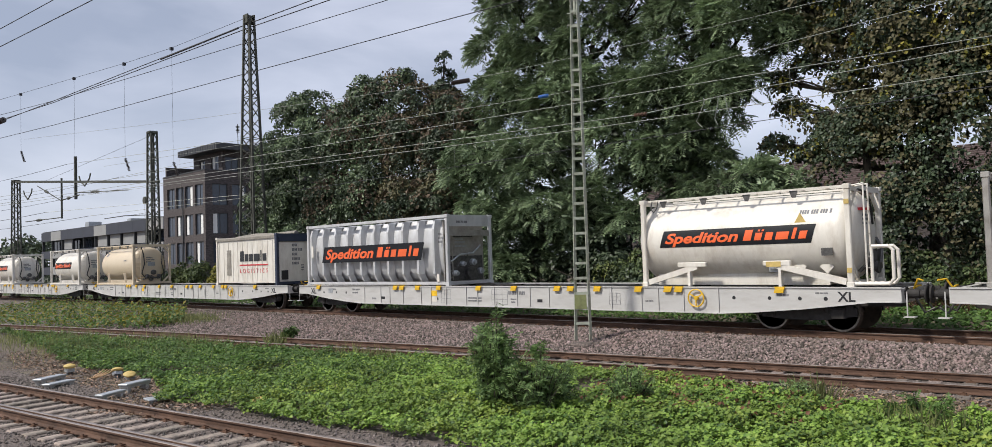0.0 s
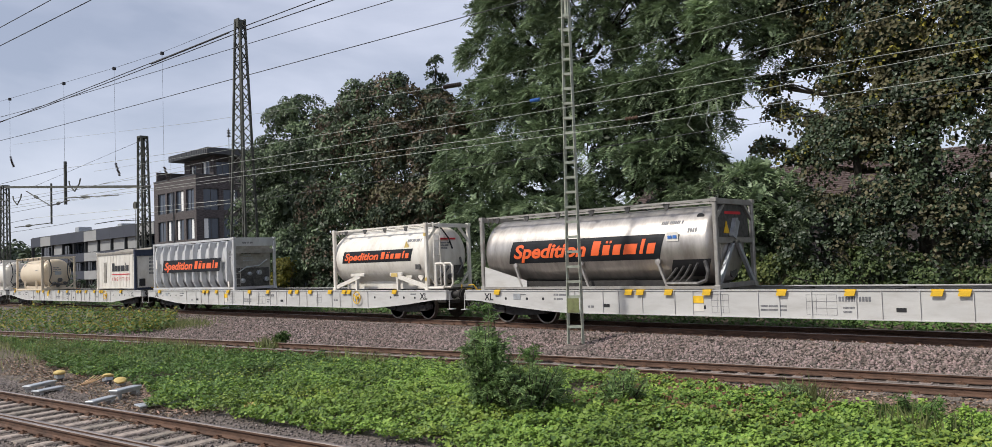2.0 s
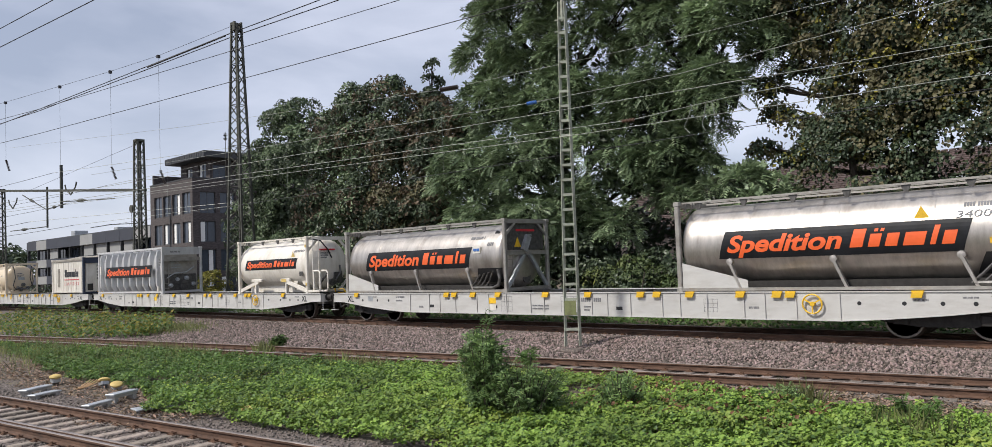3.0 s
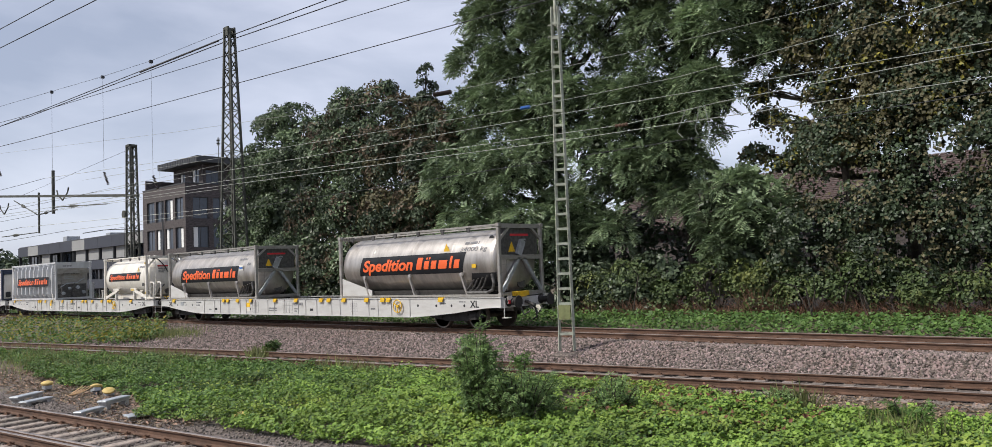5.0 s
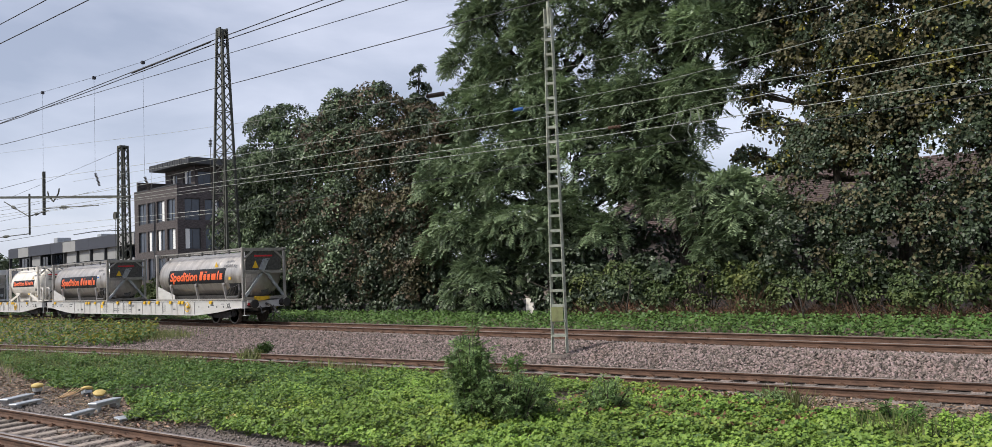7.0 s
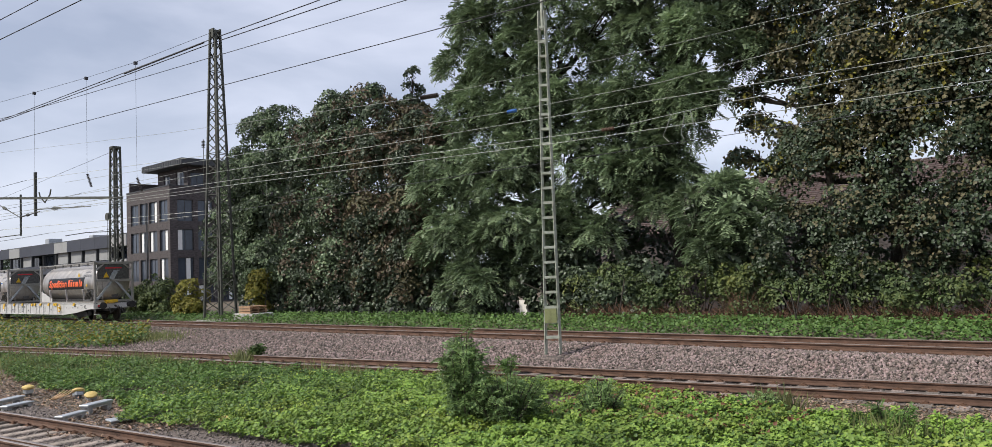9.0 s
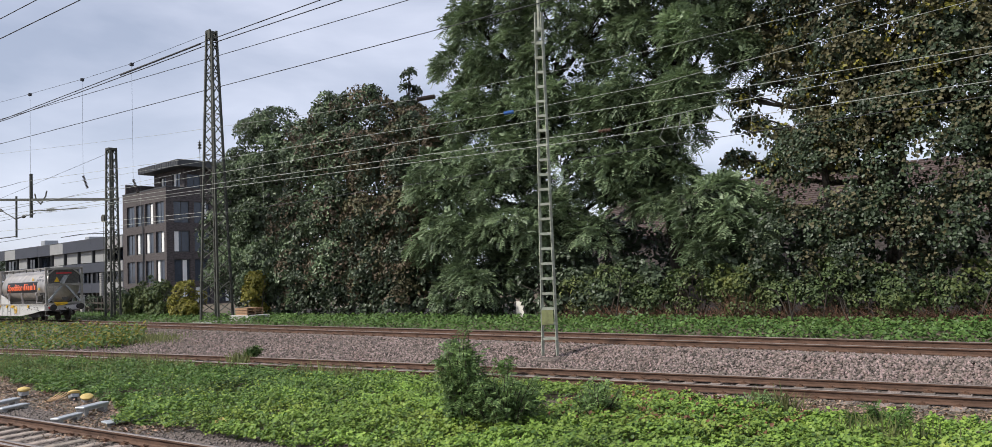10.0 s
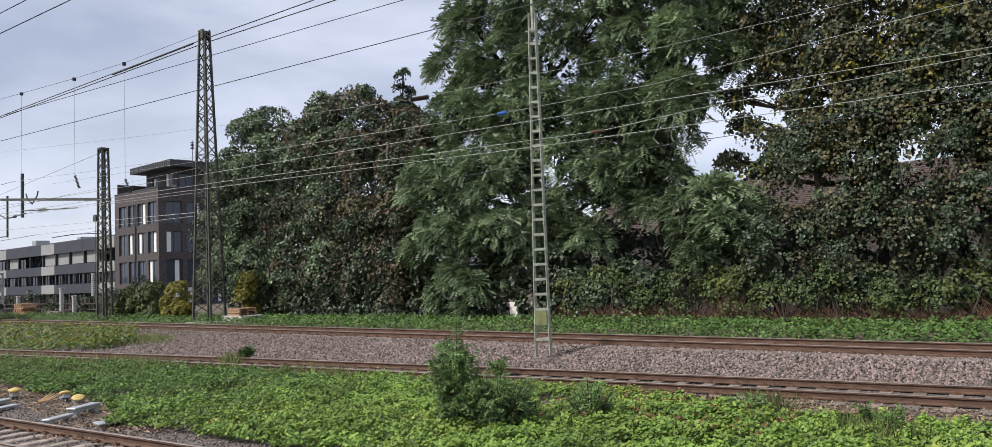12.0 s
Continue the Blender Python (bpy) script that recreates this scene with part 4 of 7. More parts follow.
def undergrowth():
    rng = np.random.default_rng(21)
    thicket("hedge", "dark undergrowth beneath the trees", [(x, 28.6 + 0.3 * math.sin(x), 1.0, 1.7, 1.0, 1.5 + 0.4 * math.sin(x * 1.7)) for x in np.arange(-46, -17, 2.4)], 17000, 0.15, LEAF_DARK, rng, "hedge")
    thicket("bramble_hedge", "green bramble hedge with arching shoots", [(x, 28.3 + 0.2 * math.sin(2 * x), 1.25 + 0.4 * math.sin(x * 1.3), 1.4, 0.7, 0.75) for x in np.arange(-19.5, 3, 1.8)], 17000, 0.09, LEAF_BRAMBLE, rng, "hedge")
    thicket("round_bush", "dark green rounded bush beside the mast", [(-57.0, 26.6, 1.3, 2.2, 1.4, 1.5), (-54.6, 26.4, 0.9, 1.4, 1.2, 1.4), (-59.6, 26.6, 0.8, 1.3, 1.2, 1.2)], 9500, 0.12, LEAF_BRAMBLE, rng)
    thicket("yard_shrub", "dark shrubs by the yard fence", [(x, 29.3 + 0.8 * math.sin(3 * x), 0.6 + 0.4 * math.sin(x), 1.3, 0.9, 1.0 + 0.5 * math.sin(x * 1.7)) for x in np.arange(-100, -56, 3.1)], 7500, 0.16, LEAF_DARK, rng)
    thicket("yellow_bush", "yellow-green bush at the mast's foot", [(-50.9, 26.4, 0.9, 1.5, 1.1, 1.3), (-50.2, 26.2, 0.4, 1.3, 1.0, 0.9)], 4500, 0.12, LEAF_GOLD, rng)
    thicket("yellow_bush", "yellow-green shrub under the trees", [(-43.4, 27.2, 1.5, 0.9, 0.8, 1.2)], 1800, 0.13, LEAF_GOLD, rng)
    thicket("back_thicket", "dark thicket between the trunks", [(x, 33.5 + 0.6 * math.sin(x), 2.2 + 0.7 * math.sin(x * 1.9), 1.8, 1.2, 2.6) for x in np.arange(-24, 6, 2.2)], 15000, 0.19, LEAF_IVY, rng, "hedge")
    # dark leaf colour here carries the shade of the hollow between the trees
    thicket("elder_thicket", "green elder growth under the feathery trees", [(-20.2, 28.6, 1.6, 1.3, 1.0, 1.6), (-18.6, 28.4, 1.0, 1.4, 1.0, 1.2)], 4200, 0.13, LEAF_DARK, rng)
    thicket("bramble_hedge", "low bramble shoots over dead stems", [(x + 0.6 * math.sin(5 * x), 27.85, 0.8 + 0.35 * math.sin(x * 2.3), 0.7, 0.4, 0.35) for x in np.arange(-19.5, 3, 1.6)], 4000, 0.085, LEAF_BRAMBLE, rng, "hedge")
    # dry stems in front of the bramble hedge
    n = 4200
    x = rng.uniform(-20, 3, n)
    y = 27.75 + rng.normal(size=n) * 0.2
    z = np.full(n, -0.15)
    h = rng.uniform(0.2, 1.1, n) * np.array([max(0.25, 0.75 + 0.9 * noise.noise((a * 0.7, 0, 6))) for a in x])
    lean = rng.normal(size=(n, 2)) * 0.75
    root_p = np.stack([x, y, z], -1)
    tip = root_p + np.stack([lean[:, 0], lean[:, 1] * 0.5, h], -1)
    w = np.stack([np.full(n, 0.010), np.full(n, 0.005), np.zeros(n)], -1)
    v = np.stack([root_p - w, root_p + w, tip + w * 0.4, tip - w * 0.4], 1)
    tagged(soup("dry_stems", v, ((0, 1, 2, 3),), DRY_STEM), "reddish dead bramble stems along the verge", "undergrowth", kind="stuff")
    # verge behind the far track
    p = strip(30000, -100, 2, lambda a: 23.0, lambda a: 27.6, rng, 0.0, 1.7)
    p[:, 2] += rng.uniform(0.02, 0.34, len(p)) * np.clip((p[:, 1] - 22.8) / 0.8, 0.15, 1)
    v, f = leaves(p, 0.10, np.array((0, -0.25, 1.0)), 0.45, 1.3, 0.0, rng, True)
    tagged(soup("verge_plants", v, f, LEAF_LOW), "bright green nettles and ivy along the far verge", "ground cover", kind="stuff")


def cover_height(x, y):
    return 0.19 + 0.14 * noise.noise((x * 0.9, y * 0.9, 9)) + 0.2 * noise.noise((x * 3.4, y * 3.4, 4)) + 0.08 * noise.noise((x * 9, y * 9, 2))


def ground_cover():
    rng = np.random.default_rng(31)

    def low(x):
        return near_y(x) + 1.75 + (0.0 if x > -17 else (-17 - x) * 0.26) + 0.8 * math.exp(-((x + 20) / 2.2) ** 2) + 0.7 * noise.noise((x * 0.8, 0, 2))

    def high(x):
        return middle_y(x) - 1.45 - min(1.8, max(0.0, (x + 9.5) * 0.38)) + 0.3 * noise.noise((x * 0.9, 3, 2))

    p = strip(215000, -46, -1, low, high, rng, 0.0, 2.5)
    keep = np.array([0.55 + 0.8 * noise.noise((a * 0.55, c * 0.55, 7)) for a, c in p[:, :2]]) > rng.uniform(size=len(p)) * 0.45
    p = p[keep]
    p[:, 2] += np.array([max(0.03, cover_height(a, c)) for a, c in p[:, :2]]) * rng.uniform(0.55, 1.08, len(p))
    sunny = rng.uniform(size=len(p)) < np.clip((p[:, 0] + 21) / 9, 0.12, 0.85)
    for name, pick, mat in (("creeper_cover", sunny, LEAF_GROUND), ("ivy_cover", ~sunny, LEAF_LOW)):
        v, f = leaves(p[pick], 0.056, np.array((-0.1, -0.3, 1.0)), 0.38, 1.15, 0.0, rng, True)
        tagged(soup(name, v, f, mat), "bright green creeping plants over the yard" if mat is LEAF_GROUND else "darker green ivy over the yard", "ground cover", kind="stuff")
    q = p[(np.abs(p[:, 0] + 7.2) < 2.4) & (p[:, 1] > 11.5)]
    q = q[rng.uniform(size=len(q)) < 0.03] + (0, 0, 0.05)
    v, f = leaves(q, 0.07, np.array((-0.1, -0.3, 1.0)), 0.5, 1.2, 0.0, rng)
    tagged(soup("red_leaves", v, f, LEAF_RED), "scattered reddened leaves among the creepers", "ground cover", kind="stuff")
    # weeds on the left of the bank and beside the rails
    p = strip(7500, -66, -36.2, lambda a: middle_y(a) + 1.0 + 0.8 * max(0.0, (a + 41) * 0.35), lambda a: 19.5 - 0.5 * max(0.0, a + 42), rng, 0.0, 1.2)
    p[:, 2] += rng.uniform(0.02, 0.4, len(p))
    v, f = leaves(p, 0.09, np.array((0, -0.2, 1.0)), 0.5, 1.8, 0.0, rng)
    tagged(soup("bank_weeds", v, f, LEAF_LOW), "green weeds over the bank", "ground cover", kind="stuff")
    q = p[rng.uniform(size=len(p)) < 0.3] + (0, 0, 0.06)
    v, f = leaves(q, 0.1, np.array((0, -0.2, 1.0)), 0.6, 2.0, 0.0, rng)
    tagged(soup("yellowed_weeds", v, f, LEAF_GOLD), "yellowed weeds over the bank", "ground cover", kind="stuff")
    # dry litter and grit on the bare strip between creepers and siding
    p = strip(9000, -12, 1, lambda a: high(a) - 0.3, lambda a: middle_y(a) - 1.0, rng, 0.015, 1.4)
    v, f = leaves(p, 0.035, np.array((0, 0, 1.0)), 0.35, 2.2, 0.0, rng, True)
    tagged(soup("dry_litter", v, f, LITTER), "dry brown leaf litter on bare soil", "leaf litter", kind="stuff")
    p = strip(4500, -32, -15, lambda a: low(a) - 1.3, lambda a: low(a) + 0.5, rng, 0.03, 1.3)
    v, f = leaves(p, 0.035, np.array((0, 0, 1.0)), 0.4, 3.0, 0.0, rng, True)
    tagged(soup("dry_litter", v, f, LITTER), "dry stalks and litter along the creepers' edge", "leaf litter", kind="stuff")
    # grass
    spots = []
    for cx, cy, rx, ry, k in ((-33, 10.6, 9, 2.2, 2600), (-18.5, 13.9, 2.2, 0.4, 500), (-5.9, 14.6, 0.5, 0.3, 320), (-3.5, 13.0, 0.7, 0.5, 500), (-28, 13.0, 3, 0.5, 1200), (-36.5, 17.2, 2.0, 1.0, 700), (-25.5, 15.2, 0.5, 0.4, 350)):
        spots.append(np.stack([cx + rng.normal(size=k) * rx * 0.5, cy + rng.normal(size=k) * ry * 0.5], -1))
    xy = np.concatenate(spots)
    n = len(xy)
    z = np.array([ground_z(a, c) for a, c in xy])
    base = np.concatenate([xy, z[:, None]], 1)
    d = rng.normal(size=(n, 3)) * 0.12
    h = rng.uniform(0.08, 0.36, n)
    tip = base + d + np.stack([np.zeros(n), np.zeros(n), h], -1)
    mid = (base + tip) / 2 + (0, 0, 0.05)
    w = np.stack([np.full(n, 0.008), np.full(n, 0.005), np.zeros(n)], -1)
    v = np.stack([base - w, base + w, mid + w, tip, mid - w], 1)
    tagged(soup("tall_grass", v, ((0, 1, 2), (0, 2, 4), (4, 2, 3)), DRY_GRASS), "half-dry tall grass beside the tracks", "grass", kind="stuff")


def leafy_bush(name, label, foot, height, wide, shoots, mat, rng, size=0.22, per_shoot=18):
    """Upright shoots that carry feathery leaves."""
    root = thing(name, label, "bush")
    x, y, z = foot
    b = Build()
    allp, allo = [], []
    for k in range(shoots):
        a = rng.uniform(0, 2 * math.pi)
        r = wide * math.sqrt(rng.uniform(0, 1))
        h = height * rng.uniform(0.42, 1.0) * (1 - 0.42 * r / wide)
        p0 = Vector((x + 0.3 * r * math.cos(a), y + 0.3 * r * math.sin(a), z))
        p2 = Vector((x + r * math.cos(a), y + r * math.sin(a) * 0.8, z + h))
        p1 = p0.lerp(p2, 0.5) + Vector((0, 0, 0.12 * h))
        b.tube([p0, p1, p2], [0.014, 0.01, 0.004], 5)
        m = int(per_shoot * h / height) + 7
        f = rng.uniform(0.15, 1, m)
        q = np.array([tuple(p0.lerp(p1, u * 2) if u < 0.5 else p1.lerp(p2, u * 2 - 1)) for u in f])
        allp.append(q)
        allo.append(unit(rng.normal(size=(m, 3)) * (1, 1, 0.4) + (math.cos(a) * 0.3, math.sin(a) * 0.3, 0.5)))
    tagged(part("branchwork", b, BARK, root), kind="stuff")
    v, f = sprays(np.concatenate(allp), np.concatenate(allo), size, 8, rng, 0.35)
    soup("foliage", v, f, mat, root)


trees()
undergrowth()
ground_cover()


def bushes():
    rng = np.random.default_rng(41)
    leafy_bush("elder_bush", "upright feathery green bush in the creepers", (-10.15, 10.6, -0.72), 2.5, 0.46, 58, LEAF_BUSH, rng, 0.15, 32)
    leafy_bush("elder_bush", "low feathery green shoots beside the bush", (-9.45, 10.9, -0.72), 1.45, 0.85, 70, LEAF_BUSH, rng, 0.13, 22)
    leafy_bush("elder_bush", "low green weeds near the siding", (-8.4, 12.4, -0.72), 1.0, 0.6, 34, LEAF_BUSH, rng, 0.11)
    leafy_bush("weed", "small weed at the mast's footing", (-14.0, 16.3, -0.65), 0.75, 0.35, 10, LEAF_LOW, rng, 0.13)
    leafy_bush("weed", "grey-green weed tuft by the siding", (-6.1, 14.4, -0.72), 0.6, 0.5, 22, LEAF_BUSH, rng, 0.11)
    leafy_bush("weed", "tall weed tuft by the siding", (-3.6, 13.4, -0.72), 0.75, 0.6, 26, LEAF_LOW, rng, 0.12)
    leafy_bush("weed", "small weed on the ballast", (-25.4, 15.6, -0.6), 0.7, 0.35, 12, LEAF_LOW, rng, 0.15)


bushes()


# ---- buildings ----


def window_unit(parent, x0, x1, z0, z1, face, at, rng, curtain=0.5):
    """A window in a wall: face 'y' looks to -y at y = at, face 'x' looks to +x at x = at (x0, x1 are then y)."""
    def put(b, u0, u1, d0, d1, w0, w1):
        if face == "y":
            b.box(u0, u1, at + d0, at + d1, w0, w1)
        else:
            b.box(at - d1, at - d0, u0, u1, w0, w1)
        return b
    fr = Build()
    for u0, u1, w0, w1 in ((x0, x0 + 0.07, z0, z1), (x1 - 0.07, x1, z0, z1), (x0 + 0.07, x1 - 0.07, z0, z0 + 0.07), (x0 + 0.07, x1 - 0.07, z1 - 0.07, z1), ((x0 + x1) / 2 - 0.03, (x0 + x1) / 2 + 0.03, z0 + 0.07, z1 - 0.07)):
        put(fr, u0, u1, 0.14, 0.22, w0, w1)
    w = part("window", fr, DARK_TRIM, parent)
    mid = (x0 + x1) / 2
    for u0, u1 in ((x0 + 0.07, mid - 0.03), (mid + 0.03, x1 - 0.07)):
        part("pane", put(Build(), u0, u1, 0.17, 0.19, z0 + 0.07, z1 - 0.07), WINDOW_GLASS, w)
    if rng.random() < curtain:
        side = rng.random() < 0.5
        u0 = x0 + 0.1 if side else x0 + (x1 - x0) * 0.55
        part("curtain", put(Build(), u0, u0 + (x1 - x0) * 0.27, 0.155, 0.165, z0 + 0.08, z1 - 0.08), CURTAIN, w, "white curtain")


def wall_grid(b, u0, u1, z0, z1, holes, face, at, thick=0.25):
    """A wall with rectangular openings, as boxes between them."""
    us = sorted({u0, u1, *[h[0] for h in holes], *[h[1] for h in holes]})
    zs = sorted({z0, z1, *[h[2] for h in holes], *[h[3] for h in holes]})
    for a, c in zip(us, us[1:]):
        run = None
        for d, e in list(zip(zs, zs[1:])) + [(None, None)]:
            solid = d is not None and not any(h[0] <= a < h[1] and h[2] <= d < h[3] for h in holes)
            if solid:
                run = (run[0] if run else d, e)
            if run and not solid:
                if face == "y":
                    b.box(a, c, at, at + thick, run[0], run[1])
                else:
                    b.box(at - thick, at, a, c, run[0], run[1])
                run = None
    return b


def block_house():
    rng = random.Random(5)
    root = thing("apartment_building", "grey-brown brick apartment block with a set-back top floor", "building")
    cx, cy = -81.3, 40.0
    x0, y1, base, top = cx - 10.5, cy + 17, -0.3, 12.7
    rows = [(0.0, 1.9), (2.46, 4.9), (5.68, 8.0), (8.85, 11.25)]
    left = [(cx - 9.45, cx - 7.5), (cx - 7.1, cx - 5.2), (cx - 4.85, cx - 2.95), (cx - 2.4, cx - 0.5)]
    right = [(cy + a, cy + a + w) for a, w in ((0.85, 1.8), (3.2, 1.8), (6.1, 1.4), (8.2, 1.8), (11.0, 1.8), (13.4, 1.8))]
    hl = [(a, c, d, e) for a, c in left for d, e in rows]
    hr = [(a, c, d, e) for a, c in right for d, e in rows]
    b = wall_grid(Build(), x0, cx, base, top, hl, "y", cy)
    part("wall", b, BRICK_WALL, root)
    b = wall_grid(Build(), cy + 0.25, y1, base, top, hr, "x", cx)
    part("wall", b, BRICK_WALL, root)
    b = Build()
    b.box(x0, x0 + 0.25, cy + 0.25, y1, base, top)
    b.box(x0 + 0.25, cx - 0.25, y1 - 0.25, y1, base, top)
    part("wall", b, BRICK_WALL, root)
    b = Build().box(x0 + 0.25, cx - 0.25, cy + 0.25, y1 - 0.25, top - 0.6, top - 0.3)
    for z in (2.18, 5.3, 8.4):
        b.box(x0 + 0.26, cx - 0.26, cy + 0.26, y1 - 0.26, z - 0.1, z + 0.1)
    for z in (1.9, 4.9, 8.0, 11.25):
        b.box(x0 + 0.26, cx - 0.26, cy + 0.26, cy + 1.4, z, z + 0.05)
    part("floor_slabs", b, DARK_TRIM, root)
    # added dark box: the unlit inside of the block, put into colour
    part("dark_filler", Build().box(x0 + 2.5, cx - 2.5, cy + 2.5, y1 - 2.5, base, top - 0.62), DARK_TRIM, root)
    for a, c in left:
        for d, e in rows:
            window_unit(root, a, c, d, e, "y", cy, rng, 0.45)
    for a, c in right:
        for d, e in rows:
            window_unit(root, a, c, d, e, "x", cx, rng, 0.85)
    b = Build()
    b.box(x0 - 0.03, cx + 0.03, cy - 0.04, cy + 0.29, top, top + 0.12)
    b.box(cx - 0.29, cx + 0.04, cy + 0.29, y1, top, top + 0.12)
    part("coping", b, DARK_TRIM, root)
    part("parapet", Build().box(x0 - 0.01, x0 + 0.25, cy + 0.3, cy + 6.0, top + 0.12, top + 1.3), BRICK_WALL, root)
    # set-back floor
    px0, px1, py0, py1, pt = cx - 8.9, cx - 1.75, cy + 3.0, y1 - 1.5, 15.2
    hl = [(px0 + 1.5, px0 + 2.9, 13.0, 14.6), (px0 + 4.4, px0 + 6.2, 13.0, 14.8)]
    hr = [(py0 + 0.35, py0 + 2.0, 12.9, 14.6), (py0 + 5.3, py0 + 6.6, 12.9, 14.6), (py0 + 8.2, py0 + 9.8, 12.9, 14.6)]
    part("wall", wall_grid(Build(), px0, px1, top - 0.3, pt, hl, "y", py0), BRICK_WALL, root)
    part("wall", wall_grid(Build(), py0 + 0.25, py1, top - 0.3, pt, hr, "x", px1), BRICK_WALL, root)
    # same dark filling for the unlit top floor
    part("dark_filler", Build().box(px0 + 0.6, px1 - 0.6, py0 + 0.6, py1, top - 0.3, pt), DARK_TRIM, root)
    for a, c, d, e in hl:
        window_unit(root, a, c, d, e, "y", py0, rng, 0.6)
    for a, c, d, e in hr:
        window_unit(root, a, c, d, e, "x", px1, rng, 0.2)
    b = Build().box(px0 - 0.9, px1 + 1.6, py0 - 1.5, py1 + 1, pt, pt + 0.7)
    roof = part("roof", b, DARK_TRIM, root)
    for k in range(24):
        x = px0 - 0.85 + k * (px1 - px0 + 2.35) / 23
        part("roof_seam", Build().box(x, x + 0.06, py0 - 1.53, py0 - 1.5, pt + 0.03, pt + 0.67), MID_PANEL, roof)
    b = Build()
    b.tube([(x0 + 5.3, cy - 0.12, base), (x0 + 5.3, cy - 0.12, 11.2)], 0.07, 8)
    part("drain_pipe", b, DARK_TRIM, root)
    return root


def long_house():
    rng = random.Random(6)
    root = thing("office_building", "long low grey building with panel bands", "building")
    cx, cy, n, w = -93.8, 43.0, 11, 4.75
    x0, base = cx - n * w, -0.3
    bands = ((7.1, 8.55), (4.2, 5.45), (1.55, 2.8))
    for k in range(n):
        a, c = cx - (k + 1) * w, cx - k * w
        for i, (d, e) in enumerate(bands):
            pale = (k - i) % 4 == (1, 0, 3)[i]
            part("facade_panel", Build().box(a + 0.02, c - 0.02, cy - 0.15, cy + 0.1, d, e), PALE_PANEL if pale else MID_PANEL, root)
        for d, e in ((5.45, 7.1), (2.8, 4.2), (-0.3, 1.55)):
            part("pillar", Build().box(a - 0.12, a + 0.12, cy, cy + 0.4, d, e), DARK_TRIM, root)
            fr = Build()
            for u in (a + 0.2, (a + c) / 2, c - 0.3):
                fr.box(u, u + 0.08, cy + 1.5, cy + 1.6, d, e)
            fr.box(a + 0.2, c - 0.22, cy + 1.49, cy + 1.61, d, d + 0.08)
            fr.box(a + 0.2, c - 0.22, cy + 1.49, cy + 1.61, e - 0.08, e)
            win = part("window", fr, DARK_TRIM, root)
            part("pane", Build().box(a + 0.2, c - 0.2, cy + 1.54, cy + 1.56, d, e), WINDOW_GLASS, win)
            if d > 5 and k in (2, 3, 4, 5, 8):
                part("blind", Build().box(a + 0.3, c - 0.3, cy + 0.3, cy + 0.33, d + 0.1, e), PALE_PANEL, win, "closed pale blind")
    # added dark box behind the openings stands for the shade of the rooms
    part("dark_filler", Build().box(x0, cx, cy + 1.7, cy + 14, base, 8.3), DARK_TRIM, root)
    b = Build()
    for z in (1.6, 4.25, 7.15):
        b.box(x0, cx, cy + 0.1, cy + 1.7, z, z + 0.2)
    part("floor_slabs", b, DARK_TRIM, root)
    part("gable", Build().box(cx, cx + 0.2, cy - 0.1, cy + 14, base, 8.55), DARK_TRIM, root)
    roof = part("roof", Build().box(x0 - 0.2, cx + 0.1, cy + 0.1, cy + 14.2, 8.56, 8.72), DARK_TRIM, root)
    for k, (x, wd, h) in enumerate(((-118, 1.4, 0.8), (-135, 1.6, 1.2))):
        part("roof_unit", Build().box(x, x + wd, cy + 3, cy + 5, 8.72, 8.72 + h, bevel=0.05), GALV, roof)
    return root


def hidden_house():
    root = thing("house", "house with a brown tiled roof behind the trees", "house")
    x0, x1, y0, y1 = -30.0, -2.0, 44.0, 56.0
    part("wall", Build().box(x0, x1, y0, y1, -0.3, 4.2), BRICK_WALL, root, "dark brick wall")
    b = Build()
    rows, cols = 26, 70
    for i in range(rows):
        for j in range(cols):
            f0, f1 = i / rows, (i + 1.12) / rows
            a = x0 - 0.4 + (x1 - x0 + 0.8) * j / cols
            c = x0 - 0.4 + (x1 - x0 + 0.8) * (j + 0.94) / cols
            ya, yb = y0 - 0.6 + 6.6 * f0, y0 - 0.6 + 6.6 * f1
            za, zb = 4.0 + 3.6 * f0, 4.0 + 3.6 * f1
            b.add([(a, ya, za + 0.06), (c, ya, za + 0.06), (c, yb, zb), (a, yb, zb), (a, ya, za), (c, ya, za)], [(0, 1, 2, 3), (4, 5, 1, 0)])
    part("roof_tiles", b, ROOF_TILE, root)
    b = Build()
    b.add([(x0, y0, 4.1), (x1, y0, 4.1), (x1, 50, 7.5), (x0, 50, 7.5), (x0, y1, 4.1), (x1, y1, 4.1)], [(0, 1, 2, 3), (3, 2, 5, 4), (0, 3, 4), (1, 5, 2)])
    part("roof", b, ROOF_TILE, root)
    for x, z in ((-21.2, 5.8), (-13.0, 6.2), (-9.5, 5.4)):
        y = y0 - 0.6 + 6.6 * (z - 4) / 3.6
        part("skylight", Build().bar((x, y - 0.35, z - 0.15), (x, y + 0.35, z + 0.33), 0.8, 0.12), GALV, root, "pale skylight")


block_house()
long_house()
hidden_house()


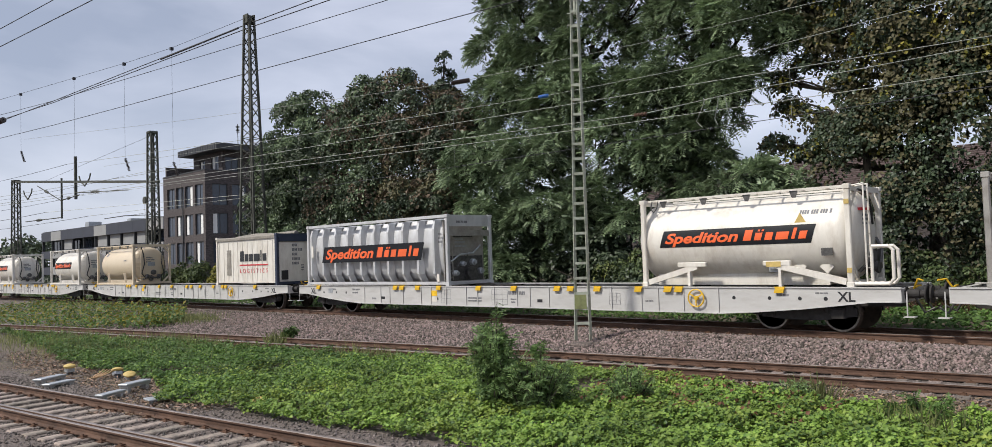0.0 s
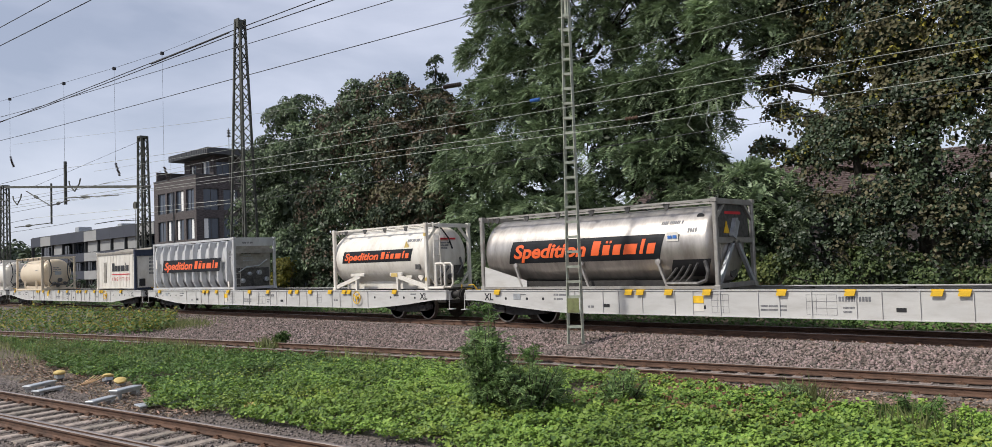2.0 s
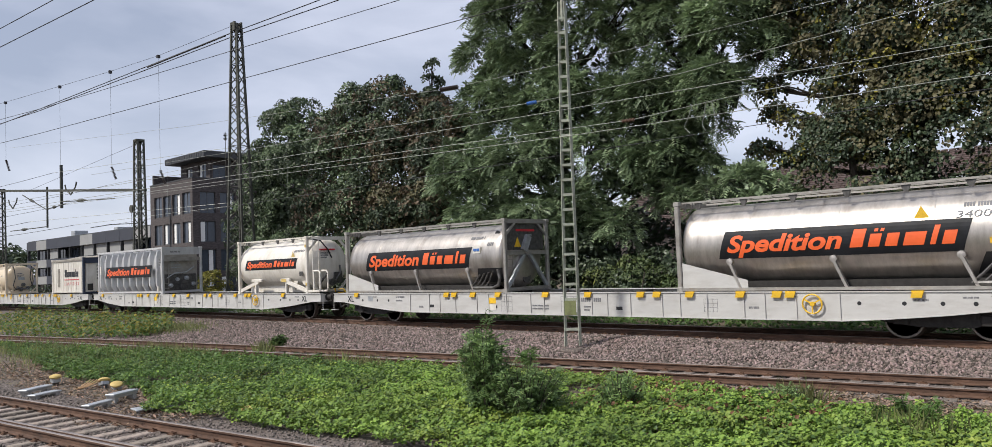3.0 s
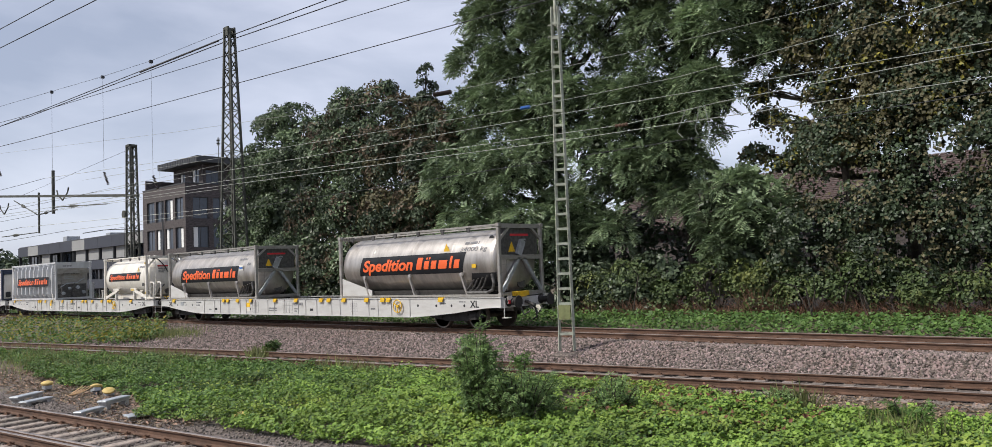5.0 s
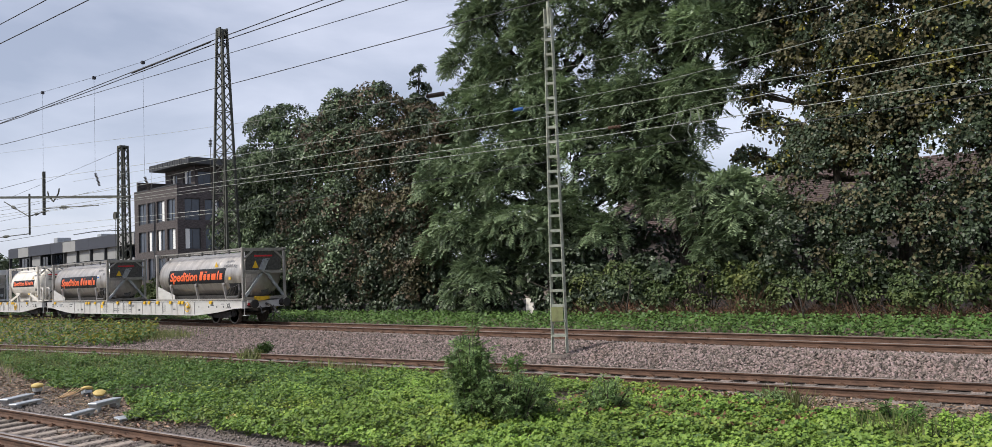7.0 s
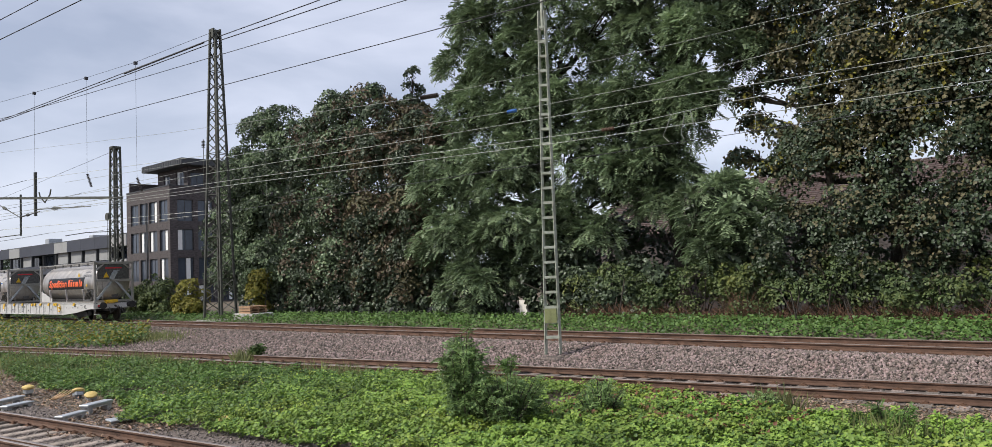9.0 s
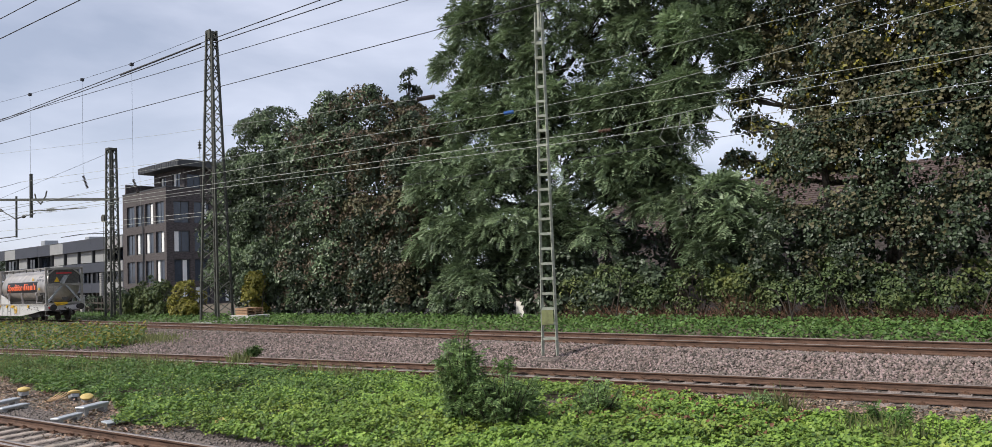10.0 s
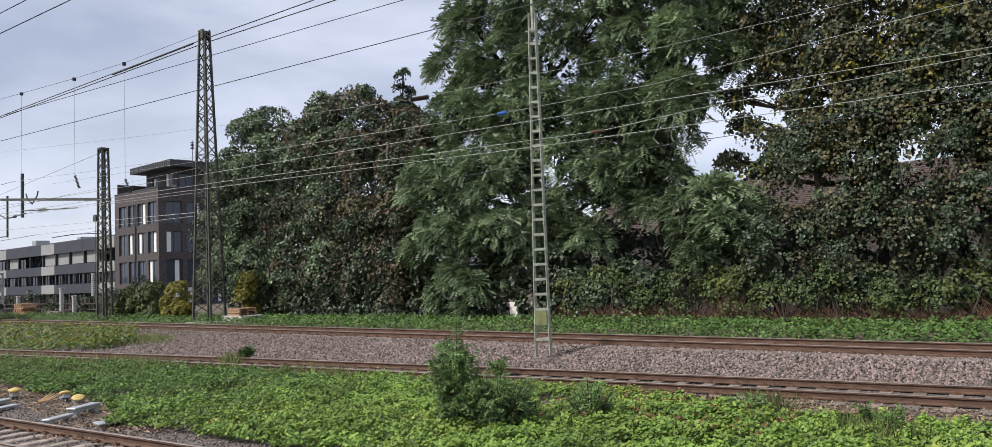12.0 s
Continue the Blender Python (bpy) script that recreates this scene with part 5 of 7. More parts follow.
def far_woods():
    rng = np.random.default_rng(51)
    lumps = [(x, 60 + 8 * math.sin(x), 4.5, 7, 5, 4.5 + 1.5 * math.sin(x * 0.7)) for x in np.arange(-260, -150, 8.0)]
    p, o = crown_places(lumps, 9000, rng, 0.8, 2.0)
    v, f = leaves(p, 0.8, o, 0.6, 1.2, 0, rng)
    tagged(soup("far_woods", v, f, LEAF_DARK), "dark trees far down the yard", "trees", kind="stuff")
    lumps = [(x, 62 + 3 * math.sin(x), 3.5, 6, 3, 4.2 + math.sin(x * 0.9)) for x in np.arange(-74, 30, 6.0)]
    p, o = crown_places(lumps, 12000, rng, 0.8, 1.6)
    v, f = leaves(p, 0.5, o, 0.6, 1.2, 0, rng)
    tagged(soup("back_woods", v, f, LEAF_DARK), "dark trees behind the house", "trees", kind="stuff")


far_woods()


def yard_clutter():
    rng = random.Random(8)
    # pallet stack on a slab
    root = thing("pallet_stack", "stack of reddish pallets on a pale slab", "pallet stack")
    x, y = -41.5, 25.4
    part("slab", Build().box(x - 1.1, x + 1.1, y - 0.7, y + 0.7, -0.22, 0.22, bevel=0.03), CONCRETE, root, "pale concrete slab")
    for k in range(3):
        b = Build()
        z = 0.22 + k * 0.15
        for u in (-0.5, 0, 0.5):
            b.box(x - 0.62, x + 0.6, y + u - 0.05, y + u + 0.05, z, z + 0.09)
        for i in range(6):
            b.box(x - 0.6 + i * 0.21, x - 0.43 + i * 0.21, y - 0.56, y + 0.56, z + 0.09, z + 0.12)
        part("pallet", b, PALLET_WOOD, root)
    # signs beside the undergrowth
    ob = part("notice_board", Build().box(-23.1, -22.65, 27.95, 27.98, 0.0, 0.75).bar((-22.88, 28.0, -0.3), (-22.88, 28.0, 0.7), 0.05), WHITE_PAINT)
    tagged(ob, "small white board in the undergrowth", "board")
    # cable posts with yellow caps at the near track
    for x, y, hgt, tilt in ((-23.6, 7.6, 0.27, 4), (-21.7, 8.15, 0.24, -14), (-21.0, 8.2, 0.19, 18), (-14.5, 8.2, 0.16, 24)):
        root = thing("cable_post", "short cable post with a faded yellow cap", "cable post", "cable posts", at=pose(x, y, -0.72, tilt * 0.4, tilt, 0))
        part("stub", Build().tube([(0, 0, -0.05), (0, 0, hgt * 0.6)], 0.085, 10), SHADOW_STEEL, root)
        part("body", Build().box(-0.12, 0.12, -0.1, 0.1, hgt * 0.45, hgt * 0.85, bevel=0.02), GALV, root)
        part("cap", Build().lathe([(hgt * 0.85, 0.14), (hgt * 0.85 + 0.04, 0.16), (hgt + 0.03, 0.14), (hgt + 0.06, 0.07)], "z", 12), YELLOW_CAP, root, "faded yellow cap")
    for k in range(4):
        x, y = -21.9 + 0.1 * k, 7.9 + 0.04 * k
        ob = part("cable", Build().tube([(x, y, -0.45), (x + 0.02, y - 0.12, -0.52), (x - 0.08 - 0.08 * k, y - 0.32, -0.66), (x - 0.3 - 0.12 * k, y - 0.3, -0.69)], 0.013, 6), PALE_HOSE)
        tagged(ob, "pale orange cable hanging from its post", "cable", "loose cables")
    for (xa, ya), (xb, yb), w, h in (((-22.1, 6.35), (-22.6, 7.12), 0.26, 0.16), ((-21.4, 6.34), (-21.75, 7.06), 0.26, 0.10), ((-18.24, 6.45), (-18.6, 7.1), 0.22, 0.13), ((-18.87, 7.2), (-19.24, 7.92), 0.26, 0.2), ((-17.1, 7.0), (-16.98, 7.8), 0.42, 0.07)):
        ln, ang = math.hypot(xb - xa, yb - ya), math.degrees(math.atan2(yb - ya, xb - xa))
        root = thing("cable_trough", "grey cable trough section lying on the ballast", "cable trough", "cable troughs", at=pose((xa + xb) / 2, (ya + yb) / 2, -0.70, 0, 0, ang))
        for s in (-1, 1):
            part("trough_foot", Build().box(s * ln * 0.36 - 0.06, s * ln * 0.36 + 0.06, -w * 0.4, w * 0.4, -0.06, h * 0.6), CONCRETE, root)
        part("trough", Build().box(-ln / 2 + 0.03, ln / 2 - 0.03, -w * 0.42, w * 0.42, h * 0.6, h * 0.88), CONCRETE, root)
        part("lid", Build().box(-ln / 2, ln / 2, -w / 2, w / 2, h * 0.885, h + 0.02, bevel=0.012), GALV, root, "grey sheet lid")
    # fence and crates by the low building
    root = thing("fence", "weathered wooden fence by the low building", "fence")
    for k in range(46):
        x = -92 + k * 0.8
        part("post", Build().box(x - 0.05, x + 0.05, 28.45, 28.55, -0.3, 1.2 + 0.2 * rng.random()), BARK, root)
    for z in (0.3, 0.8):
        part("rail_board", Build().box(-92.2, -55, 28.38, 28.44, z, z + 0.12), BARK, root)
    for x, y, rows, mat, lab in ((-80.5, 26.9, 5, PALLET_WOOD, "stack of reddish-brown timber in the yard"), (-86.5, 27.2, 3, SLEEPER_WOOD, "low stack of old grey sleepers"), (-74.0, 27.4, 2, SLEEPER_WOOD, "low stack of old grey sleepers")):
        root = thing("timber_stack", lab, "timber stack", "timber stacks")
        for i in range(rows):
            for q in range(4):
                u = -0.6 + 0.3 * q + rng.uniform(-0.02, 0.02)
                b = Build()
                if i % 2:
                    b.box(x - 1.15, x + 1.1 + rng.uniform(-0.1, 0.1), y + u, y + u + 0.25, -0.2 + i * 0.24, 0.035 + i * 0.24, bevel=0.01)
                else:
                    b.box(x + u * 1.7, x + u * 1.7 + 0.28, y - 0.7, y + 0.75, -0.2 + i * 0.24, 0.035 + i * 0.24, bevel=0.01)
                part("beam", b, mat, root)
    for x, y, h in ((-73.0, 27.2, 2.2), (-71.4, 27.6, 1.5), (-84.0, 27.4, 1.6)):
        root = thing("concrete_post", "weathered grey concrete post in the yard", "post", "concrete posts")
        part("shaft", Build().box(x - 0.16, x + 0.16, y - 0.14, y + 0.14, -0.25, h, bevel=0.03), CONCRETE, root)
        part("cap", Build().box(x - 0.2, x + 0.2, y - 0.18, y + 0.18, h + 0.003, h + 0.1, bevel=0.03), CONCRETE, root)
    for x, y, s in ((-70.5, 30, 1.6), (-68.2, 30.5, 1.1), (-63, 30.5, 1.3)):
        ob = part("crate", Build().box(x - s / 2, x + s / 2, y - s / 2, y + s / 2, -0.3, s * 0.9, bevel=0.05), SHADOW_STEEL)
        tagged(ob, "dark stored crate in the yard", "crate", "stored crates")


yard_clutter()


# ---- the train ----
DECK = 1.155               # container floor above the rails
L30, L20, HIGH = 9.125, 6.058, 2.55
CARGO, WAGONS, WHEELS = [], [], []


def text_mesh(words, size, slant=0.0, heavy=0.0, spacing=1.0):
    cu = bpy.data.curves.new("letters", "FONT")
    cu.body, cu.size, cu.extrude, cu.shear, cu.offset, cu.space_character, cu.resolution_u = words, size, 0.002, slant, heavy, spacing, 5
    ob = new("letters", cu)
    me = bpy.data.meshes.new_from_object(ob.evaluated_get(bpy.context.evaluated_depsgraph_get()))
    bpy.data.objects.remove(ob)
    return me


def wrapped_text(parent, words, x0, x1, z, size, mat, zc, radius, slant=0.0, heavy=0.0, flat=None, spacing=1.0, name="lettering"):
    """Writing between x0 and x1 with its base line at z, bent round a lying cylinder or on a flat wall."""
    me = text_mesh(words, size, slant, heavy, spacing)
    bm = bmesh.new()
    bm.from_mesh(me)
    if flat is None:
        for k in range(-2, 9):
            bmesh.ops.bisect_plane(bm, geom=bm.verts[:] + bm.edges[:] + bm.faces[:], plane_co=(0, k * size * 0.12, 0), plane_no=(0, 1, 0))
    lo, hi = min(v.co.x for v in bm.verts), max(v.co.x for v in bm.verts)
    for v in bm.verts:
        x, up, out = v.co
        h = z + up
        y = flat - 0.008 if flat is not None else -math.sqrt(max(0.01, (radius + 0.012) ** 2 - (h - zc) ** 2))
        v.co = (x0 + (x - lo) / (hi - lo) * (x1 - x0), y - out, h)
    bm.to_mesh(me)
    bm.free()
    me.materials.clear()
    me.materials.append(mat)
    ob = new(name, me)
    ob.parent = parent
    return tagged(ob)


def side_text(parent, words, x, y, z, size, mat, name="lettering"):
    me = text_mesh(words, size, 0.0, size * 0.02)
    me.materials.clear()
    me.materials.append(mat)
    ob = new(name, me)
    ob.parent = parent
    ob.matrix_basis = pose(x, y, z, 90, 0, 0)
    return ob


def bars(b, x, y, z, words, height, stroke=0.55, slot=0, thick=0.004, gap=0.35):
    """Unreadable writing as small upright bars. words: letters per word."""
    for n in words:
        for k in range(n):
            w = height * stroke
            b.box(x, x + w * 0.8, y - thick, y, z, z + height, slot)
            x += w * 1.1
        x += height * gap
    return x


def curved(b, x0, x1, z0, z1, slant, zc, radius, lift, slot=0, rows=8, cols=1):
    """A slanted patch that follows the near side of a lying cylinder round (y 0, z zc)."""
    k = len(b.v)
    for i in range(rows + 1):
        z = z0 + (z1 - z0) * i / rows
        y = -math.sqrt(max(0.01, (radius + lift) ** 2 - (z - zc) ** 2))
        for j in range(cols + 1):
            b.v.append((x0 + (x1 - x0) * j / cols + slant * (z - z0), y, z))
    for i in range(rows):
        for j in range(cols):
            a = k + i * (cols + 1) + j
            b.f.append((a, a + 1, a + cols + 2, a + cols + 1))
            b.m.append(slot)


def banner(parent, x0, x1, z0, z1, zc, radius, flat=None):
    """Black slanted banner with two words as slanted orange bars. flat: y of a flat wall instead of a cylinder."""
    slant = 0.3
    b = Build()
    h = z1 - z0
    span = x1 - x0 - slant * h
    if flat is None:
        curved(b, x0, x1 - slant * h, z0, z1, slant, zc, radius, 0.006)
    else:
        b.plate([(x0, z0), (x1 - slant * h, z0), (x1, z1), (x0 + slant * h, z1)], flat - 0.004, flat)

    p = part("banner", b, BLACK_PANEL, parent, "black slanted banner")

    def stroke(u, w, a, c):
        o = Build()
        za, zb = z0 + h * a, z0 + h * c
        xa = x0 + slant * h * a + u * span
        if flat is None:
            curved(o, xa, xa + w * span, za, zb, slant, zc, radius, 0.012, rows=4)
        else:
            s = slant * (zb - za)
            o.plate([(xa, za), (xa + w * span, za), (xa + w * span + s, zb), (xa + s, zb)], flat - 0.01, flat - 0.005)
        part("print_bar", o, ORANGE, p)

    # the trade's word, then the firm's name as six plain slanted blocks
    wrapped_text(p, "Spedition", x0 + slant * h * 0.25 + 0.035 * span, x0 + slant * h * 0.4 + 0.545 * span, z0 + h * 0.24, h * 0.84, ORANGE, zc, radius, slant, h * 0.026, flat)
    u = 0.578
    for tall, w in ((0.84, 0.050), (0.66, 0.044), (0.66, 0.046), (0.66, 0.076), (0.84, 0.020), (0.66, 0.044)):
        stroke(u, w, 0.24, tall)
        u += w + 0.021
    for v in (0.659, 0.683):
        stroke(v, 0.014, 0.73, 0.83)


def shell(parent, x0, x1, zc, radius, mat, dish=0.35, label=""):
    prof = [(x0, 0.02)]
    for k in range(1, 7):
        a = k / 6 * math.pi / 2
        prof.append((x0 + dish * (1 - math.cos(a)), radius * math.sin(a) ** 0.8))
    prof += [(x0 + dish + (x1 - x0 - 2 * dish) * f, radius) for f in (0.02, 0.25, 0.5, 0.75, 0.98)]
    for k in range(6, 0, -1):
        a = k / 6 * math.pi / 2
        prof.append((x1 - dish * (1 - math.cos(a)), radius * math.sin(a) ** 0.8))
    prof.append((x1, 0.02))
    ob = part("tank_shell", Build().lathe(prof, "x", 48, (0, 0, zc)), mat, parent, label, smooth=True)
    for f in (0.24, 0.5, 0.74):
        x = x0 + (x1 - x0) * f
        b = Build().lathe([(x - 0.012, radius + 0.0), (x - 0.006, radius + 0.003), (x + 0.006, radius + 0.003), (x + 0.012, radius)], "x", 48, (0, 0, zc))
        part("weld_seam", b, mat, ob, smooth=True)
    return ob


def casting(b, x, y, z, slot=0):
    b.box(x - 0.089, x + 0.089, y - 0.081, y + 0.081, z, z + 0.118, slot, bevel=0.012)


def end_frame(parent, x, mat, h=HIGH, brace="none", w=0.14, sills=True):
    """Corner posts with castings, sills and diagonal braces in the plane x."""
    yw = 1.219 - 0.08
    for s in (-1, 1):
        part("corner_post", Build().box(x - w / 2, x + w / 2, s * yw - 0.07, s * yw + 0.07, 0.118, h - 0.118, bevel=0.02), mat, parent)
        for z in (0, h - 0.118):
            b = Build()
            casting(b, x, s * yw, z)
            part("corner_casting", b, mat, parent)
    if sills:
        part("bottom_sill", Build().box(x - 0.05, x + 0.05, -yw + 0.075, yw - 0.075, 0.02, 0.15), mat, parent)
    part("top_sill", Build().box(x - 0.05, x + 0.05, -yw + 0.075, yw - 0.075, h - 0.17, h - 0.02), mat, parent)
    if brace == "a":
        part("cross_bar", Build().box(x - 0.05, x + 0.05, -yw + 0.075, yw - 0.075, h * 0.50, h * 0.56), mat, parent)
        for s in (-1, 1):
            part("diagonal_brace", Build().bar((x, s * (yw - 0.08), 0.16), (x, s * 0.12, h * 0.52), 0.1, 0.12), GALV, parent)
            part("corner_brace", Build().bar((x, s * (yw - 0.05), h * 0.78), (x, s * 0.62, h - 0.16), 0.08, 0.08), mat, parent)
        part("centre_plate", Build().bar((x + 0.02, -0.16, h * 0.56), (x + 0.02, 0.1, h * 0.76), 0.12, 0.25), GALV, parent)


def top_rails(parent, x0, x1, h, mat, step=1.4):
    b = Build()
    for y in (-0.95, -0.5, 0.5):
        b.box(x0, x1, y - 0.03, y + 0.03, h - 0.06, h - 0.01)
    n = int((x1 - x0) / 0.6)
    for k in range(n + 1):
        x = x0 + (x1 - x0) * k / n
        b.box(x - 0.02, x + 0.02, -0.92, -0.53, h - 0.05, h - 0.02)
    part("walkway", b, mat, parent)
    x = x0 + 0.5
    while x < x1 - 0.3:
        part("rail_bracket", Build().plate([(x - 0.11, h - 0.06), (x - 0.04, h - 0.24), (x + 0.04, h - 0.24), (x + 0.11, h - 0.06)], -0.95, -0.9), SHADOW_STEEL, parent)
        x += step
    part("vent_hose", Build().tube([(x0 + 0.15, -0.98, h - 0.05), (x0 + 0.12, -1.02, h - 0.25), (x0 + 0.22, -1.02, h - 0.38), (x0 + 0.32, -1.0, h - 0.25), (x0 + 0.34, -0.97, h - 0.05)], 0.018, 6), SHADOW_STEEL, parent)


def ladder(parent, x, y0, y1, z0, z1, mat):
    b = Build()
    for y in (y0, y1):
        b.tube([(x, y, z0), (x, y, z1)], 0.022, 6)
    n = int((z1 - z0) / 0.28)
    for k in range(n + 1):
        z = z0 + 0.08 + k * 0.28
        if z < z1:
            b.tube([(x, y0, z), (x, y1, z)], 0.016, 6)
    part("ladder", b, mat, parent)


def stencils(parent, x, y, z, rows, height, mat=GREY_PRINT):
    b = Build()
    for k, words in enumerate(rows):
        bars(b, x, y, z - k * height * 1.6, words, height)
    tagged(part("stencil_marks", b, mat, parent), kind="stuff")


def side_mark(parent, x, z, zc, radius, words, height, mat=GREY_PRINT):
    """Stencilled writing on the tank's curve, as bars."""
    b = Build()
    for n in words:
        for k in range(n):
            curved(b, x, x + height * 0.46, z, z + height, 0.1, zc, radius, 0.006, rows=2)
            x += height * 0.58
        x += height * 0.4
    tagged(part("stencil_marks", b, mat, parent), kind="stuff")


def end_print(parent, x, y, z, rows, height, mat):
    """Bars of writing on an end that faces +x."""
    b = Build()
    for k, words in enumerate(rows):
        u = y
        for n in words:
            for i in range(n):
                b.box(x, x + 0.004, u, u + height * 0.42, z - k * height * 1.7, z - k * height * 1.7 + height)
                u += height * 0.58
            u += height * 0.4
    tagged(part("end_print", b, mat, parent), kind="stuff")


def hazard_plate(parent, x, z, size, zc, radius, mat, shape="diamond"):
    y = -math.sqrt(max(0.05, (radius + 0.03) ** 2 - (z - zc) ** 2))
    s = size / 2
    if shape == "diamond":
        o = [(x - s, z), (x, z - s), (x + s, z), (x, z + s)]
    elif shape == "triangle":
        o = [(x - s, z - s * 0.8), (x + s, z - s * 0.8), (x, z + s * 0.9)]
    else:
        o = [(x - s, z - s * 0.7), (x + s, z - s * 0.7), (x + s, z + s * 0.7), (x - s, z + s * 0.7)]
    part("sign_plate", Build().plate(o, y - 0.012, y), mat, parent)


def white_tank(x0, label, mat=WHITE_PAINT):
    """Frame tank of 20 feet: barrel, two end frames, slanted supports, top walkway, ladder and handrails at the end."""
    root = thing("tank_container", label, "tank container", "tank containers")
    zc, r = 1.30, 1.14
    shell(root, -0.34, L20 + 0.04, zc, r, mat, 0.42)
    end_frame(root, 0.09, mat, brace="none", sills=False)
    end_frame(root, L20 - 0.09, mat, brace="none", sills=False)
    top_rails(root, 0.15, L20 - 0.1, HIGH, mat, 1.3)
    for xa, xb, xp in ((0.2, 1.75, 1.5), (L20 - 0.2, L20 - 2.0, L20 - 1.9)):
        b = Build()
        b.bar((xa, -1.12, 0.12), (xb, -1.06, 0.56), 0.1, 0.16)
        b.bar((xp, -1.05, 0.0), (xp, -1.05, 0.5), 0.14, 0.08)
        b.box(min(xb, xp) - 0.35, max(xb, xp) + 0.3, -1.13, -1.02, 0.56, 0.68, bevel=0.02)
        part("support_strut", b, mat, root)
    part("saddle", Build().box(0.2, L20 - 0.8, -0.6, 0.6, 0.02, 0.36), mat, root)
    ladder(root, L20 + 0.28, -1.10, -0.78, 0.1, HIGH, mat)
    for y in (-1.10, -0.78):
        part("ladder_bracket", Build().tube([(L20 + 0.28, y, HIGH - 0.02), (L20 - 0.05, y, HIGH - 0.06)], 0.022, 6), mat, root)
    for z0, z1 in ((0.62, 0.12), (HIGH - 0.66, HIGH - 0.16)):
        for s in (-1, 1):
            part("corner_brace", Build().bar((L20 - 0.09, s * 1.1, z0), (L20 - 0.09, s * 0.62, z1), 0.07, 0.1), mat, root)
    part("bottom_sill", Build().box(L20 - 0.14, L20 - 0.04, -1.06, 1.06, 0.02, 0.14), mat, root)
    part("hose", Build().tube([(L20 + 0.1, -0.95, HIGH - 0.15), (L20 + 0.2, -0.6, HIGH - 0.22), (L20 + 0.16, -0.2, HIGH - 0.6), (L20 + 0.1, 0.05, HIGH - 1.0)], 0.03, 7), BLACK_PAINT, root, "black hose")
    b = Build()
    for y in (-1.15, -0.75):
        b.tube([(L20 + 0.42, y, 0.98), (L20 + 0.8, y, 0.98), (L20 + 0.9, y, 0.88), (L20 + 0.9, y, 0.2), (L20 + 0.8, y, 0.08), (L20 - 0.05, y, 0.08)], 0.045, 8)
    b.tube([(L20 + 0.42, -1.15, 0.98), (L20 + 0.42, -1.15, 0.08)], 0.04, 8)
    part("handrail", b, mat, root)
    b = Build()
    b.lathe([(-0.1, 0.12), (0.1, 0.12), (0.12, 0.16), (0.18, 0.16)], "x", 14, (L20 + 0.05, 0.0, 0.45))
    b.tube([(L20 - 0.1, -0.5, 0.35), (L20 + 0.15, -0.5, 0.6), (L20 + 0.12, -0.2, 0.85)], 0.05, 8)
    b.tube([(L20, 0.1, 0.3), (L20 + 0.2, 0.2, 0.55), (L20 + 0.15, 0.5, 0.9), (L20, 0.55, 1.2)], 0.045, 8)
    b.box(L20 - 0.05, L20 + 0.12, 0.2, 0.6, 0.4, 0.9)
    part("outlet_valve", b, SHADOW_STEEL, root)
    banner(root, 0.6, 5.17, 1.12, 1.60, zc, r)
    end_print(root, L20 + 0.03, -0.5, 1.75, ((9, 6), (5, 6), (10,)), 0.06, GREY_PRINT)
    part("end_stripe", Build().box(L20 - 0.12, L20 + 0.03, -0.5, 0.3, 1.9, 1.97), RED_PRINT, root)
    side_mark(root, 4.7, 1.86, zc, r, (4, 3, 3, 1), 0.11)
    hazard_plate(root, 4.75, 1.72 + 0.05, 0.3, zc, r, YELLOW_CAP, "triangle")
    for k, x in enumerate((3.95, 4.6, 5.3)):
        hazard_plate(root, x, 0.5, 0.36, zc, r, mat if k else GALV, "diamond" if k else "box")
    hazard_plate(root, 5.4, 0.88, 0.28, zc, r, SHADOW_STEEL, "box")
    part("sign_plate", Build().box(L20 - 2.25, L20 - 1.85, -1.14, -1.132, 0.52, 0.66), YELLOW_CAP, root, "yellow warning label")
    for z in (2.05, 0.35):
        part("post_label", Build().box(L20 - 0.15, L20 - 0.03, -1.226, -1.212, z, z + 0.12), YELLOW_CAP, root, "small yellow label")
    CARGO.append((root, x0))
    return root


